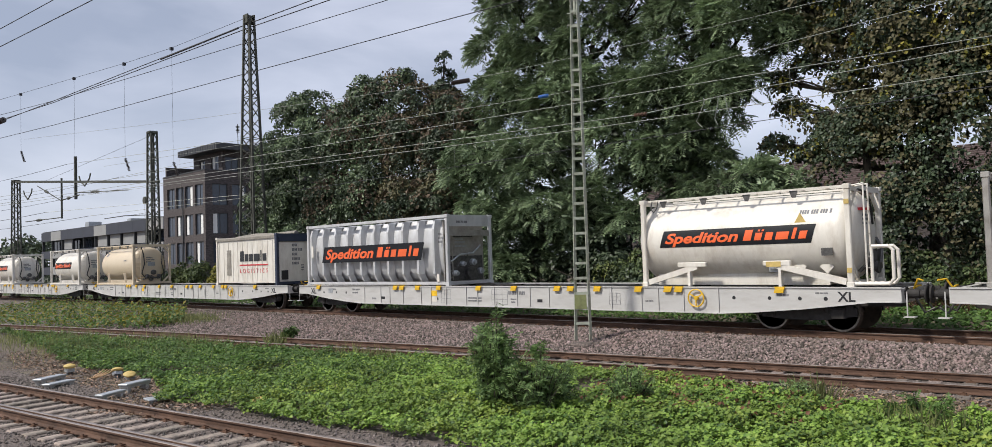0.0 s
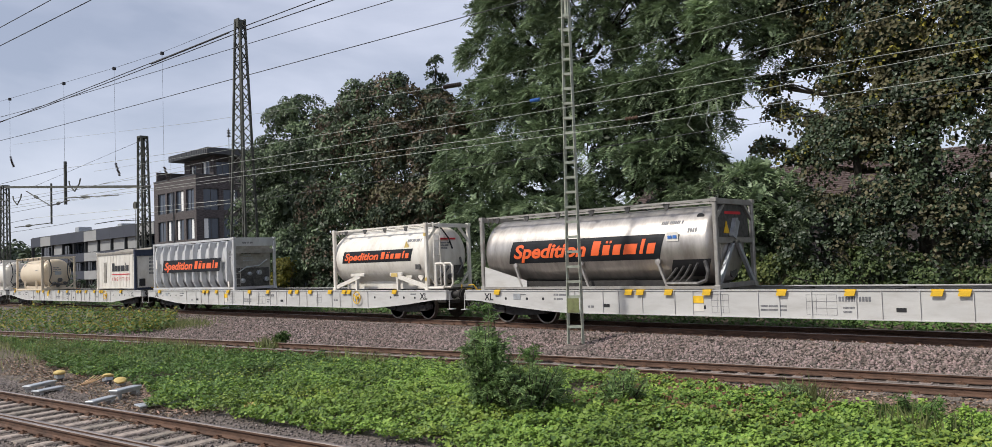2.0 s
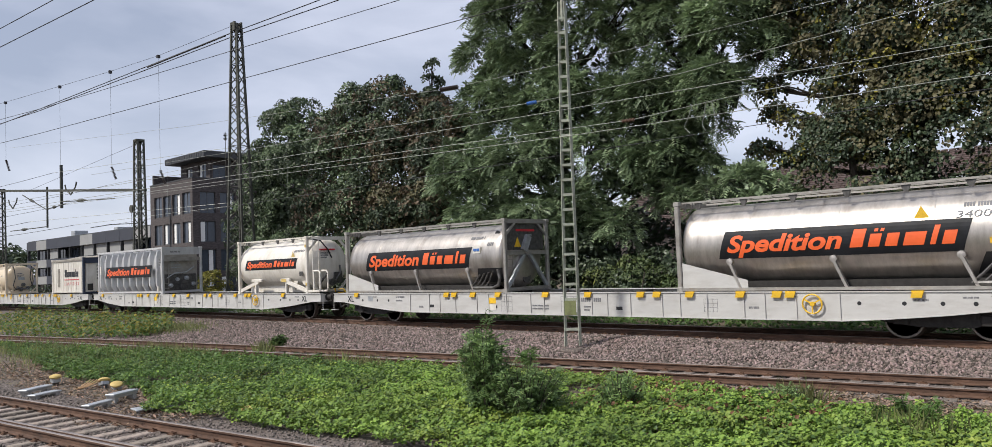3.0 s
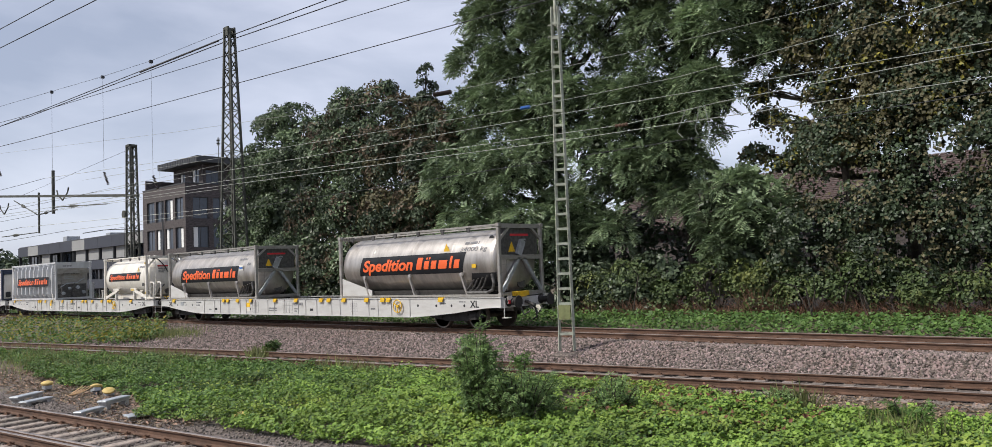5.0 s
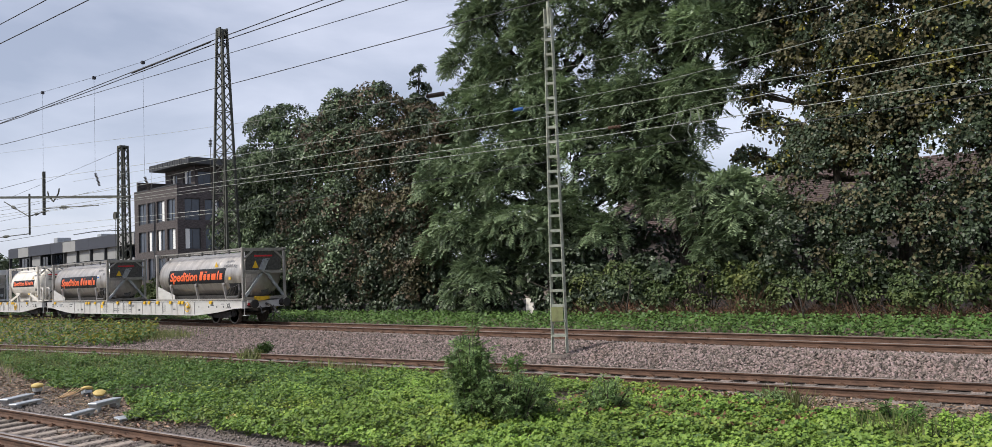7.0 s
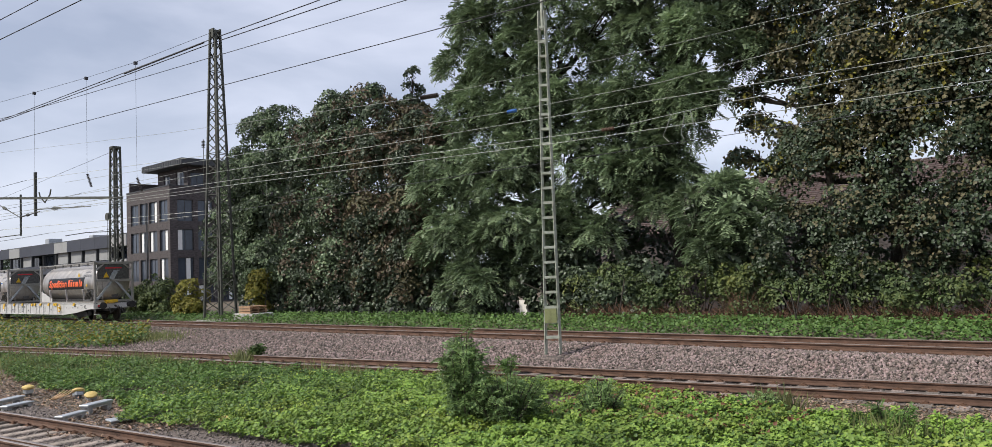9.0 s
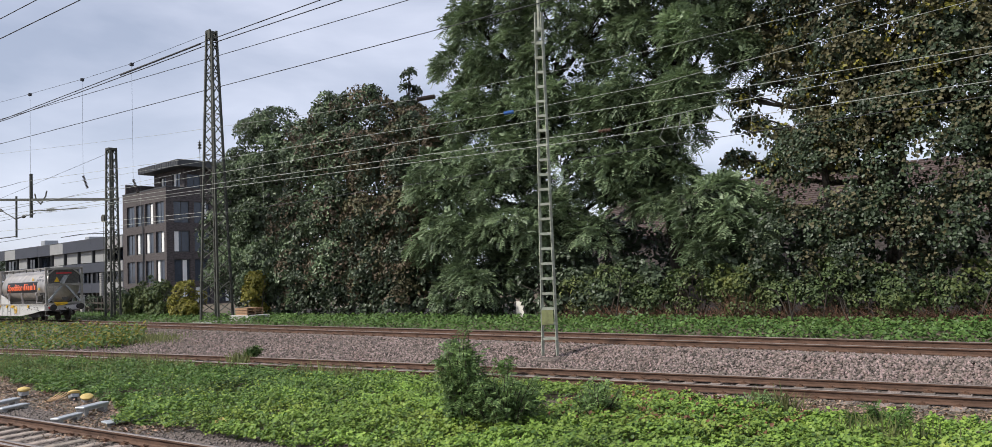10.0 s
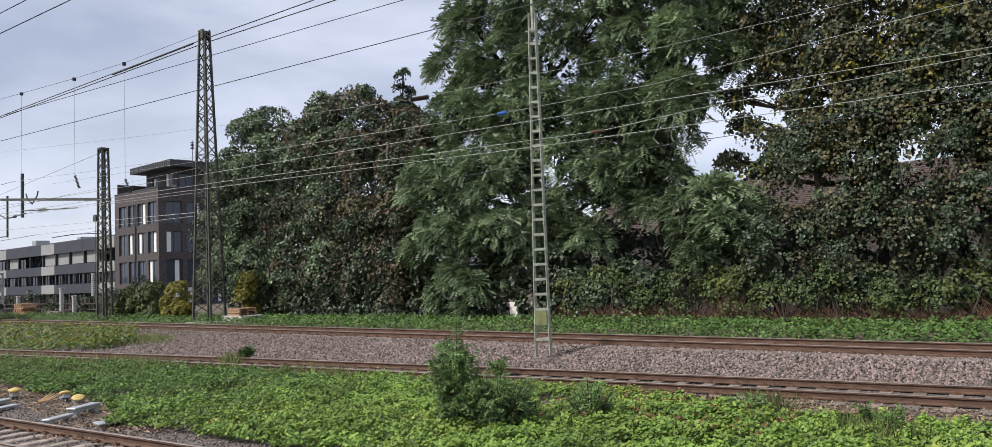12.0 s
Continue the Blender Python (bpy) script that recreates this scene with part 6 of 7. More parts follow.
def framed_tank(x0, label, mat, print_):
    """20-foot tank in full end frames, with the ladder inside the frame."""
    root = thing("tank_container", label, "tank container", "tank containers")
    zc, r = 1.28, 1.08
    shell(root, 0.25, L20 - 0.25, zc, r, mat)
    end_frame(root, 0.09, mat, w=0.13)
    end_frame(root, L20 - 0.09, mat, w=0.13)
    for s in (-1, 1):
        for z0, z1 in ((0.5, 0.15), (HIGH - 0.5, HIGH - 0.15)):
            part("corner_brace", Build().bar((L20 - 0.09, s * 1.1, z0), (L20 - 0.09, s * 0.72, z1), 0.07, 0.09), mat, root)
        part("side_rail", Build().box(0.18, L20 - 0.18, s * 1.14 - 0.05, s * 1.14 + 0.05, 0.02, 0.14), mat, root)
    for x in (1.7, L20 - 1.7):
        part("support_strut", Build().bar((x + 0.2, -1.08, 0.1), (x - 0.15, -1.02, 0.72), 0.12, 0.09), mat, root)
    part("saddle", Build().box(0.2, L20 - 0.3, -0.6, 0.6, 0.02, 0.32), mat, root)
    top_rails(root, 0.15, L20 - 0.15, HIGH, mat, 1.3)
    ladder(root, L20 - 0.12, -1.02, -0.68, 0.16, HIGH - 0.1, mat)
    b = Build()
    b.lathe([(0, 0.1), (0.12, 0.1), (0.14, 0.14), (0.2, 0.14)], "x", 12, (L20 - 0.35, 0.0, 0.42))
    b.tube([(L20 - 0.3, -0.5, 0.3), (L20 - 0.12, -0.3, 0.45), (L20 - 0.15, 0.4, 0.4)], 0.05, 8)
    b.tube([(L20 - 0.2, 0.8, 0.3), (L20 - 0.1, 0.85, 1.0), (L20 - 0.12, 0.75, 2.0)], 0.03, 6)
    part("outlet_valve", b, SHADOW_STEEL, root)
    b = Build()
    for y, bend in ((-0.62, 0.12), (0.78, -0.1)):
        b.tube([(L20 - 0.18, y, HIGH - 0.2), (L20 - 0.14, y + bend, 1.9), (L20 - 0.12, y + bend * 1.4, 1.3), (L20 - 0.12, y, 0.7), (L20 - 0.15, y * 0.6, 0.35)], 0.035, 7)
    part("hose", b, BLACK_PAINT, root, "black hoses down the tank's end")
    b = Build()
    for y, z, q in ((-0.25, 0.5, 0.13), (0.15, 0.75, 0.16), (0.5, 0.5, 0.12), (0.0, 0.32, 0.12)):
        b.lathe([(-0.1, q), (0.06, q), (0.08, q * 0.6), (0.12, q * 0.6)], "x", 12, (L20 - 0.2, y, z))
    part("pipe_fitting", b, SHADOW_STEEL, root)
    end_print(root, L20 - 0.24, -0.3, 1.65, ((9,), (6, 5), (7,)), 0.08, GREY_PRINT)
    part("end_plate", Build().box(L20 - 0.27, L20 - 0.2, -0.2, 0.25, 1.15, 1.4), GALV, root)
    if print_:
        banner(root, 0.6, 4.2, 1.15, 1.62, zc, r)
    else:
        side_mark(root, 0.9, 1.85, zc, r, (3,), 0.2)
        side_mark(root, 4.2, 1.5, zc, r, (4, 6), 0.07)
    CARGO.append((root, x0))
    return root


def steel_tank(x0, label, extra):
    """Stainless 30-foot tank: barrel that falls to the outlet, saddle arms, side skirts, braced end frame."""
    root = thing("tank_container", label, "tank container", "tank containers")
    zc, r = 1.26, 1.14
    shell(root, 0.0, L30 - 0.15, zc, r, STEEL, 0.3)
    end_frame(root, 0.09, FRAME_STEEL)
    end_frame(root, L30 - 0.09, FRAME_STEEL, brace="a", w=0.12)
    part("side_rail", Build().box(0.18, L30 - 0.18, -1.2, -1.1, 0.02, 0.1), FRAME_STEEL, root)
    part("side_rail", Build().box(0.18, L30 - 0.18, 1.1, 1.2, 0.02, 0.1), FRAME_STEEL, root)
    part("skirt", Build().plate([(0.17, 0.1), (2.1, 0.1), (2.1, 0.3), (0.17, 0.8)], -1.16, -1.14), WAGON_GREY, root, "pale side skirt")
    for x in (1.9, 4.65, 7.45):
        b = Build().bar((x, -1.13, 0.08), (x - 0.3, -1.11, 0.78), 0.1, 0.07)
        b.lathe([(-1.16, 0.02), (-1.15, 0.09), (-1.08, 0.1)], "y", 12, (x - 0.3, 0, 0.8))
        part("saddle_arm", b, STEEL, root)
    # near-black cradle: the shade under the barrel is put into its colour
    part("cradle", Build().box(0.3, L30 - 1.0, -0.85, 0.85, 0.02, 0.26), UNDERFRAME, root)
    top_rails(root, 0.15, L30 - 0.2, HIGH, FRAME_STEEL, 1.35)
    # outlet recess, its shade a black patch laid on the shell, and pipework
    b = Build()
    curved(b, L30 - 1.75, L30 - 0.55, 0.35, 0.85, 0.5, zc, r, 0.004)
    part("outlet_shade_patch", b, BLACK_PAINT, root)
    b = Build()
    for k in range(4):
        x = L30 - 1.55 + 0.22 * k
        b.tube([(x - 0.25, -1.1, 0.16), (x, -1.12, 0.4), (x + 0.22, -1.16, 0.62 + 0.04 * k)], 0.035, 6)
    b.tube([(L30 - 1.75, -1.12, 0.16), (L30 - 0.7, -1.15, 0.16), (L30 - 0.42, -1.17, 0.26), (L30 - 0.36, -1.17, 0.48), (L30 - 0.45, -1.16, 0.8)], 0.06, 8)
    part("outlet_pipes", b, SHADOW_STEEL, root)
    part("oval_hatch", Build().lathe([(-0.02, 0.12), (0.02, 0.12)], "y", 14, (L30 - 0.7, -0.80, 2.04)), BLACK_PAINT, root)
    banner(root, 1.28, 7.42, 0.88, 1.62, zc, r)
    side_mark(root, L30 - 1.9, 1.88, zc, r, (4, 6, 1), 0.1)
    if extra == "blue":
        side_mark(root, L30 - 1.0, 1.62, zc, r, (4,), 0.13)
        hazard_plate(root, L30 - 1.45, 1.52, 0.38, zc, r, WHITE_PAINT, "box")
        for dx in (-0.08, 0.08):
            hazard_plate(root, L30 - 1.45 + dx, 1.51, 0.13, zc, r + 0.014, BLUE_PRINT, "box")
    else:
        wrapped_text(root, "34000 kg", L30 - 2.05, L30 - 0.72, 1.64, 0.22, GREY_PRINT, zc, r, 0.15)
        hazard_plate(root, L30 - 2.75, 1.78, 0.4, zc, r, LUG_YELLOW, "triangle")
        hazard_plate(root, L30 - 1.3, 1.1, 0.2, zc, r, LUG_YELLOW, "box")
    part("end_board", Build().box(L30 - 0.145, L30 - 0.13, -0.98, 0.98, 1.45, 2.38), SHADOW_STEEL, root)
    part("end_stripe", Build().box(L30 - 0.128, L30 - 0.12, -0.5, 0.5, 2.1, 2.18), RED_PRINT, root)
    end_print(root, L30 - 0.128, 0.1, 1.95, ((8,), (6,)), 0.055, GALV)
    part("warning_triangle", Build().add([(L30 - 0.1, -0.62, 1.55), (L30 - 0.1, -0.28, 1.55), (L30 - 0.1, -0.45, 1.9), (L30 - 0.12, -0.62, 1.55), (L30 - 0.12, -0.28, 1.55), (L30 - 0.12, -0.45, 1.9)], [(0, 1, 2), (5, 4, 3), (0, 3, 4, 1), (1, 4, 5, 2), (2, 5, 3, 0)]), LUG_YELLOW, root)
    ladder(root, L30 - 0.2, -0.95, -0.65, 0.2, 1.4, FRAME_STEEL)
    b = Build()
    b.lathe([(L30 - 0.6, 0.16), (L30 - 0.3, 0.16), (L30 - 0.28, 0.22), (L30 - 0.22, 0.22)], "x", 14, (0, 0.1, 0.5))
    b.tube([(L30 - 0.4, -0.4, 0.3), (L30 - 0.3, -0.2, 0.6), (L30 - 0.3, 0.3, 0.55), (L30 - 0.4, 0.6, 0.3)], 0.06, 8)
    part("outlet_valve", b, SHADOW_STEEL, root)
    CARGO.append((root, x0))
    return root


def ribbed_silo(x0):
    """Silver 30-foot bulk container with upright ribs."""
    root = thing("bulk_container", "silver ribbed bulk container with a black banner", "bulk container")
    h = 2.68
    L30 = 9.4
    body = Build()
    n = 9
    pitch = (L30 - 1.15) / n
    # rounded side wall between the ribs
    half = [(0.55, 0.12), (0.78, 0.3), (0.93, 0.6), (1.0, 1.0), (1.02, 1.5), (0.98, 1.95), (0.9, 2.3), (0.74, 2.52)]
    prof = [(-y, z) for y, z in half] + half[::-1]
    xs = [0.12, L30 - 0.45]
    k = len(prof)
    body.add([(x, y, z) for x in xs for y, z in prof], [tuple(range(k)), tuple(range(2 * k - 1, k - 1, -1))] + [((i + 1) % k, i, k + i, k + (i + 1) % k) for i in range(k)])
    part("body", body, RIB_SILVER, root, smooth=True)
    for i in range(n + 1):
        x = 0.32 + pitch * i
        for s in (-1, 1):
            b = Build()
            o = [(1.0, 0.12), (1.19, 0.45), (1.19, 2.15), (1.1, 2.5), (0.9, 2.55)]
            p = [(x - 0.055, s * y, z) for y, z in o] + [(x + 0.055, s * y, z) for y, z in o] + [(x - 0.13, s * (y - 0.25), z) for y, z in o] + [(x + 0.13, s * (y - 0.25), z) for y, z in o]
            m = len(o)
            f = []
            for j in range(m - 1):
                f += [(j, j + 1, m + j + 1, m + j), (2 * m + j, 2 * m + j + 1, j + 1, j), (m + j, m + j + 1, 3 * m + j + 1, 3 * m + j)]
            f += [(0, m, 3 * m, 2 * m), (m - 1, 2 * m - 1, 4 * m - 1, 3 * m - 1)]
            b.add(p, f)
            part("rib", b, RIB_SILVER, root)
    for z in (0.1, h - 0.06):
        for s in (-1, 1):
            part("side_rail", Build().box(0.18, L30 - 0.18, s * 1.15 - 0.05, s * 1.15 + 0.05, z - 0.06, z + 0.05), RIB_SILVER, root)
    end_frame(root, 0.09, RIB_SILVER, h)
    end_frame(root, L30 - 0.09, RIB_SILVER, h)
    part("header", Build().box(L30 - 0.12, L30 - 0.06, -1.06, 1.06, h - 0.45, h - 0.17), RIB_SILVER, root)
    part("header_bar", Build().box(L30 - 0.16, L30 - 0.05, -1.06, 1.06, h - 0.82, h - 0.6), FRAME_STEEL, root)
    part("end_wall", Build().box(L30 - 0.44, L30 - 0.38, -1.05, 1.05, 0.15, h - 0.2), FRAME_STEEL, root)
    part("end_sign", Build().box(L30 - 0.375, L30 - 0.365, -0.6, 0.45, 1.84, 2.0), BLACK_PANEL, root, "black end sign")
    part("sign_bar", Build().box(L30 - 0.362, L30 - 0.358, -0.52, 0.36, 1.89, 1.95), ORANGE, root, "orange bar on the sign")
    # flat dark panel: the shade of the outlet opening is put into its colour
    part("outlet_shade_panel", Build().box(L30 - 0.375, L30 - 0.34, -0.95, 0.95, 0.16, 1.1), SHADOW_STEEL, root, "dark panel in place of the outlet recess's shade")
    b = Build()
    for y, z, q in ((-0.6, 0.45, 0.12), (-0.2, 0.8, 0.1), (0.35, 0.85, 0.13), (0.75, 0.5, 0.12)):
        b.lathe([(-0.1, q), (0.06, q), (0.08, q * 0.6), (0.14, q * 0.6)], "x", 12, (L30 - 0.25, y, z))
    b.tube([(L30 - 0.28, -0.8, 0.9), (L30 - 0.2, -0.4, 1.15), (L30 - 0.2, 0.3, 1.2), (L30 - 0.28, 0.8, 1.5)], 0.035, 7)
    part("pipe_fitting", b, GALV, root)
    end_print(root, L30 - 0.375, -0.5, 1.72, ((5, 4), (12,), (8, 5)), 0.08, GALV)
    end_print(root, L30 - 0.055, -0.7, h - 0.33, ((4, 3, 3), ), 0.09, GREY_PRINT)
    ladder(root, L30 - 0.3, -1.0, -0.7, 0.2, 2.0, FRAME_STEEL)
    b = Build()
    b.lathe([(L30 - 0.4, 0.2), (L30 - 0.2, 0.2), (L30 - 0.18, 0.26), (L30 - 0.13, 0.26)], "x", 16, (0, 0.2, 0.45))
    for k in range(5):
        b.tube([(L30 - 0.5, -0.5 + 0.2 * k, 0.3), (L30 - 0.35, -0.4 + 0.2 * k, 0.7), (L30 - 0.4, -0.2 + 0.2 * k, 1.0 + 0.1 * (k % 3))], 0.04, 7)
    b.add([(L30 - 0.5, 0.5, 0.2), (L30 - 0.5, 1.0, 0.2), (L30 - 0.5, 1.0, 1.7)], [(0, 1, 2), (2, 1, 0)])
    part("outlet_valve", b, SHADOW_STEEL, root)
    banner(root, 1.19, 8.07, 0.99, 1.68, 0, 0, flat=-1.20)
    stencils(root, L30 - 0.62, -1.13, 1.9, ((4,), (3, 3), (4,)), 0.09)
    part("reflector", Build().box(0.42, 0.56, -1.235, -1.2, 1.25, 1.75), WHITE_PAINT, root, "white reflective strip")
    part("reflector", Build().box(L30 - 0.62, L30 - 0.5, -1.235, -1.2, 0.15, 0.45), WHITE_PAINT, root, "white reflective strip")
    CARGO.append((root, x0))
    return root


def curtain_box(x0):
    """White 20-foot box with upright panels, a tarpaulin roof and a dark blue end frame."""
    root = thing("box_container", "white box container with tarpaulin roof and navy frame", "box container")
    h = 2.5
    b = Build().box(0.1, L20 - 0.2, -1.15, 1.15, 0.12, h - 0.14)
    part("body", b, WHITE_PAINT, root)
    for k in range(12):
        x = 0.28 + k * (L20 - 0.75) / 11
        part("panel_rib", Build().box(x - 0.04, x + 0.04, -1.166, -1.153, 0.2, h - 0.3), WHITE_PAINT, root)
    b = Build()
    b.box(0.05, L20 - 0.15, -1.21, 1.21, h - 0.22, h - 0.06, bevel=0.04)
    b.tube([(0.05, 0, h - 0.06), (2.0, 0, h + 0.03), (4.0, 0, h - 0.02), (L20 - 0.15, 0, h + 0.02)], 0.12, 8)
    part("tarpaulin", b, TARP, root, "grey tarpaulin roof")
    end_frame(root, 0.09, WHITE_PAINT, h)
    end_frame(root, L20 - 0.09, NAVY_PAINT, h, w=0.18)
    part("navy_header", Build().box(L20 - 0.2, L20 - 0.02, -1.05, 1.05, h - 0.4, h - 0.12), NAVY_PAINT, root)
    part("end_door", Build().box(L20 - 0.19, L20 - 0.1, -1.0, 1.0, 0.16, h - 0.42), WHITE_PAINT, root)
    end_print(root, L20 - 0.095, -0.3, 1.85, ((4,), (4, 3), (4,), (6,), (5,)), 0.13, GREY_PRINT)
    end_print(root, L20 - 0.095, 0.2, 0.9, ((4,), (4,), (4,)), 0.07, GREY_PRINT)
    part("door_vent", Build().box(L20 - 0.1, L20 - 0.06, -0.9, -0.55, 0.25, 0.7), BLACK_PAINT, root)
    o = Build()
    x = 2.5
    for w, high in ((0.38, 0.52), (0.34, 0.36), (0.36, 0.36), (0.56, 0.36), (0.11, 0.52), (0.36, 0.36)):
        o.box(x, x + w, -1.173, -1.168, 1.2, 1.2 + high)
        x += w + 0.09
    tagged(part("company_print", o, BLACK_PAINT, root, "dark block print"), kind="stuff")
    part("print_line", Build().box(2.45, 5.2, -1.174, -1.168, 0.98, 1.04), RED_PRINT, root, "red line")
    wrapped_text(root, "LOGISTICS", 2.5, 5.15, 0.62, 0.3, RED_PRINT, 0, 0, flat=-1.163, spacing=1.9)
    part("torn_strip", Build().box(1.15, 1.55, -1.18, -1.154, 0.5, 1.8), TARP, root)
    CARGO.append((root, x0))


def wagon(x0, mirror, label):
    """Container flat wagon on two bogies: fish-bellied side beams, lugs, end steps, buffers."""
    root = thing("flat_wagon", label, "freight wagon", "freight wagons")
    n = 25.5
    outline = [(0.0, 0.82), (0.7, 0.80), (2.3, 0.61), (3.6, 0.50), (4.6, 0.44), (n - 4.6, 0.44), (n - 3.6, 0.50), (n - 2.3, 0.61), (n - 0.7, 0.80), (n, 0.82), (n, 1.12), (0.0, 1.12)]
    for s in (-1, 1):
        b = Build().plate(outline, s * 1.27 - 0.012, s * 1.27 + 0.012)
        side = part("side_beam", b, WAGON_GREY, root)
        b = Build().box(0.0, n, min(s * 1.13, s * 1.31), max(s * 1.13, s * 1.31), 1.124, 1.15)
        for (xa, za), (xb, zb) in zip(outline[:9], outline[1:10]):
            b.bar((xa, s * 1.24, za - 0.012), (xb, s * 1.24, zb - 0.012), 0.14, 0.022)
        part("beam_flange", b, WAGON_GREY, side)
        if s < 0:
            for k in range(20):
                x = 4.9 + k * (n - 9.8) / 19 + (0.25 if k % 3 == 1 else 0)
                part("stiffener", Build().box(x - 0.012, x + 0.012, -1.31, -1.283, 0.47, 1.11), WAGON_GREY, side)
            # holes and slots are not cut: their darkness is black colour on the beam
            b = Build()
            for x in (1.95, 2.9, 3.6, n - 1.75, n - 2.4, n - 3.2, n - 4.2):
                b.lathe([(-1.285, 0.05), (-1.281, 0.05)], "y", 12, (x, 0, 0.86))
            for x in (6.0, 9.2, 14.3):
                b.box(x, x + 0.22, -1.287, -1.283, 0.62, 0.72)
            tagged(part("painted_holes", b, BLACK_PAINT, side), kind="stuff")
            b = Build()
            for x, z, words, hh in ((4.05, 0.96, (2, 2, 7), 0.07), (4.05, 0.83, (3, 7), 0.06), (5.4, 0.6, (2, 3), 0.07), (11.0, 0.7, (7, 8, 7), 0.05), (11.0, 0.6, (7, 8, 7), 0.05), (13.0, 0.86, (6, 4), 0.12),
                                    (13.1, 0.68, (9,), 0.05), (13.1, 0.58, (7,), 0.05), (n - 3.0, 0.92, (5, 5), 0.05), (n - 2.0, 0.98, (4, 4, 4), 0.04), (2.6, 0.98, (5, 5), 0.04), (18.5, 0.7, (3, 4), 0.06)):
                bars(b, x, -1.283, z, words, hh)
            for x, z, w, hh in ((9.6, 0.52, 0.5, 0.5), (12.2, 0.52, 0.75, 0.5), (17.2, 0.6, 0.4, 0.35)):
                for q in range(4):
                    b.box(x, x + w, -1.287, -1.283, z + q * hh / 3, z + q * hh / 3 + 0.007)
                    b.box(x + q * w / 3, x + q * w / 3 + 0.007, -1.2872, -1.2832, z, z + hh)
            tagged(part("stencil_marks", b, GREY_PRINT, side), kind="stuff")
            part("data_plate", Build().box(2.3, 2.62, -1.292, -1.283, 0.83, 1.03), GALV, side, "small blue-grey plate")
            part("warning_plate", Build().box(9.02, 9.36, -1.292, -1.283, 0.78, 0.98), LUG_YELLOW, side, "yellow warning plate")
            part("notice_plate", Build().box(9.02, 9.36, -1.292, -1.283, 0.56, 0.75), WHITE_PAINT, side, "white notice plate")
            side_text(side, "XL", 0.95, -1.286, 0.80, 0.34, BLACK_PAINT)
            side_text(side, "XL", n - 1.45, -1.286, 0.80, 0.34, BLACK_PAINT)
    b = Build()
    for x in np.arange(1.0, n, 2.6):
        b.box(x - 0.08, x + 0.08, -1.25, 1.25, 0.9, 1.1)
    b.box(0.3, n - 0.3, -0.3, 0.3, 0.62, 1.1)
    part("underframe", b, UNDERFRAME, root)
    part("end_beam", Build().box(0.0, 0.14, -1.25, 1.25, 0.78, 1.11), WAGON_GREY, root)
    part("end_beam", Build().box(n - 0.14, n, -1.25, 1.25, 0.78, 1.11), WAGON_GREY, root)
    lug = Build()
    lug.box(-0.13, 0.13, -0.05, 0.05, -0.02, 0.02)
    lug.plate([(-0.15, -0.14), (0.09, -0.14), (0.13, -0.02), (-0.11, -0.02)], -0.07, -0.03)
    me = mesh_of(lug, LUG_YELLOW, name="lug")
    for x in (1.6, 6.95, 7.35, 8.3, 9.5, 11.6, 13.3, 15.2, 15.75, 16.8, 18.3, 19.3, 19.65, 22.6):
        o = new("lug", me)
        o.parent, o.matrix_basis = root, pose(x, -1.29, 1.14)
        tagged(o, "yellow folding container lug")
    wx = n - 5.3
    b = Build()
    ring = [(wx + 0.24 * math.cos(a), -1.36, 0.84 + 0.24 * math.sin(a)) for a in np.linspace(0, 2 * math.pi, 21)]
    b.tube(ring, 0.022, 6, cap=False)
    for a in (0.5, 2.6, 4.7):
        b.bar((wx, -1.36, 0.84), (wx + 0.23 * math.cos(a), -1.36, 0.84 + 0.23 * math.sin(a)), 0.03)
    b.lathe([(-1.38, 0.06), (-1.29, 0.06)], "y", 10, (wx, 0, 0.84))
    part("handbrake_wheel", b, LUG_YELLOW, root, "yellow handbrake wheel")
    for e, s in ((0.0, -1), (n, 1)):
        for y in (-0.88, 0.88):
            b = Build()
            prof = [(0, 0.17), (0.02, 0.17), (0.03, 0.11), (0.30, 0.11), (0.31, 0.085), (0.42, 0.085), (0.425, 0.21), (0.45, 0.215), (0.47, 0.2)]
            b.lathe([(e + s * a, r) for a, r in prof], "x", 16, (0, y, 0.98))
            part("buffer", b, UNDERFRAME, root)
        b = Build()
        b.tube([(e + s * 0.02, 0, 0.95), (e + s * 0.3, 0, 0.86), (e + s * 0.45, 0, 0.82)], 0.06, 8)
        b.tube([(e + s * 0.05, -0.35, 0.85), (e + s * 0.25, -0.38, 0.5), (e + s * 0.45, -0.3, 0.62)], 0.03, 7)
        b.tube([(e + s * 0.05, 0.35, 0.85), (e + s * 0.25, 0.38, 0.5), (e + s * 0.45, 0.3, 0.62)], 0.03, 7)
        part("coupling", b, SHADOW_STEEL, root)
        b = Build()
        b.tube([(e + s * 0.1, -1.22, 1.05), (e + s * 0.1, -1.24, 0.6), (e + s * 0.1, -1.24, 0.46)], 0.016, 6)
        b.box(min(e + s * 0.02, e + s * 0.26), max(e + s * 0.02, e + s * 0.26), -1.28, -1.04, 0.44, 0.465)
        part("end_step", b, WAGON_GREY, root, "grey steel end step")
        b = Build()
        b.tube([(e + s * 0.08, -0.55, 1.1), (e + s * 0.2, -0.65, 1.32), (e + s * 0.34, -0.8, 1.3)], 0.025, 6)
        b.tube([(e + s * 0.08, -0.55, 1.1), (e + s * 0.1, -0.3, 1.14), (e + s * 0.1, -0.05, 1.14)], 0.025, 6)
        part("uncoupling_lever", b, LUG_YELLOW, root, "yellow uncoupling lever")
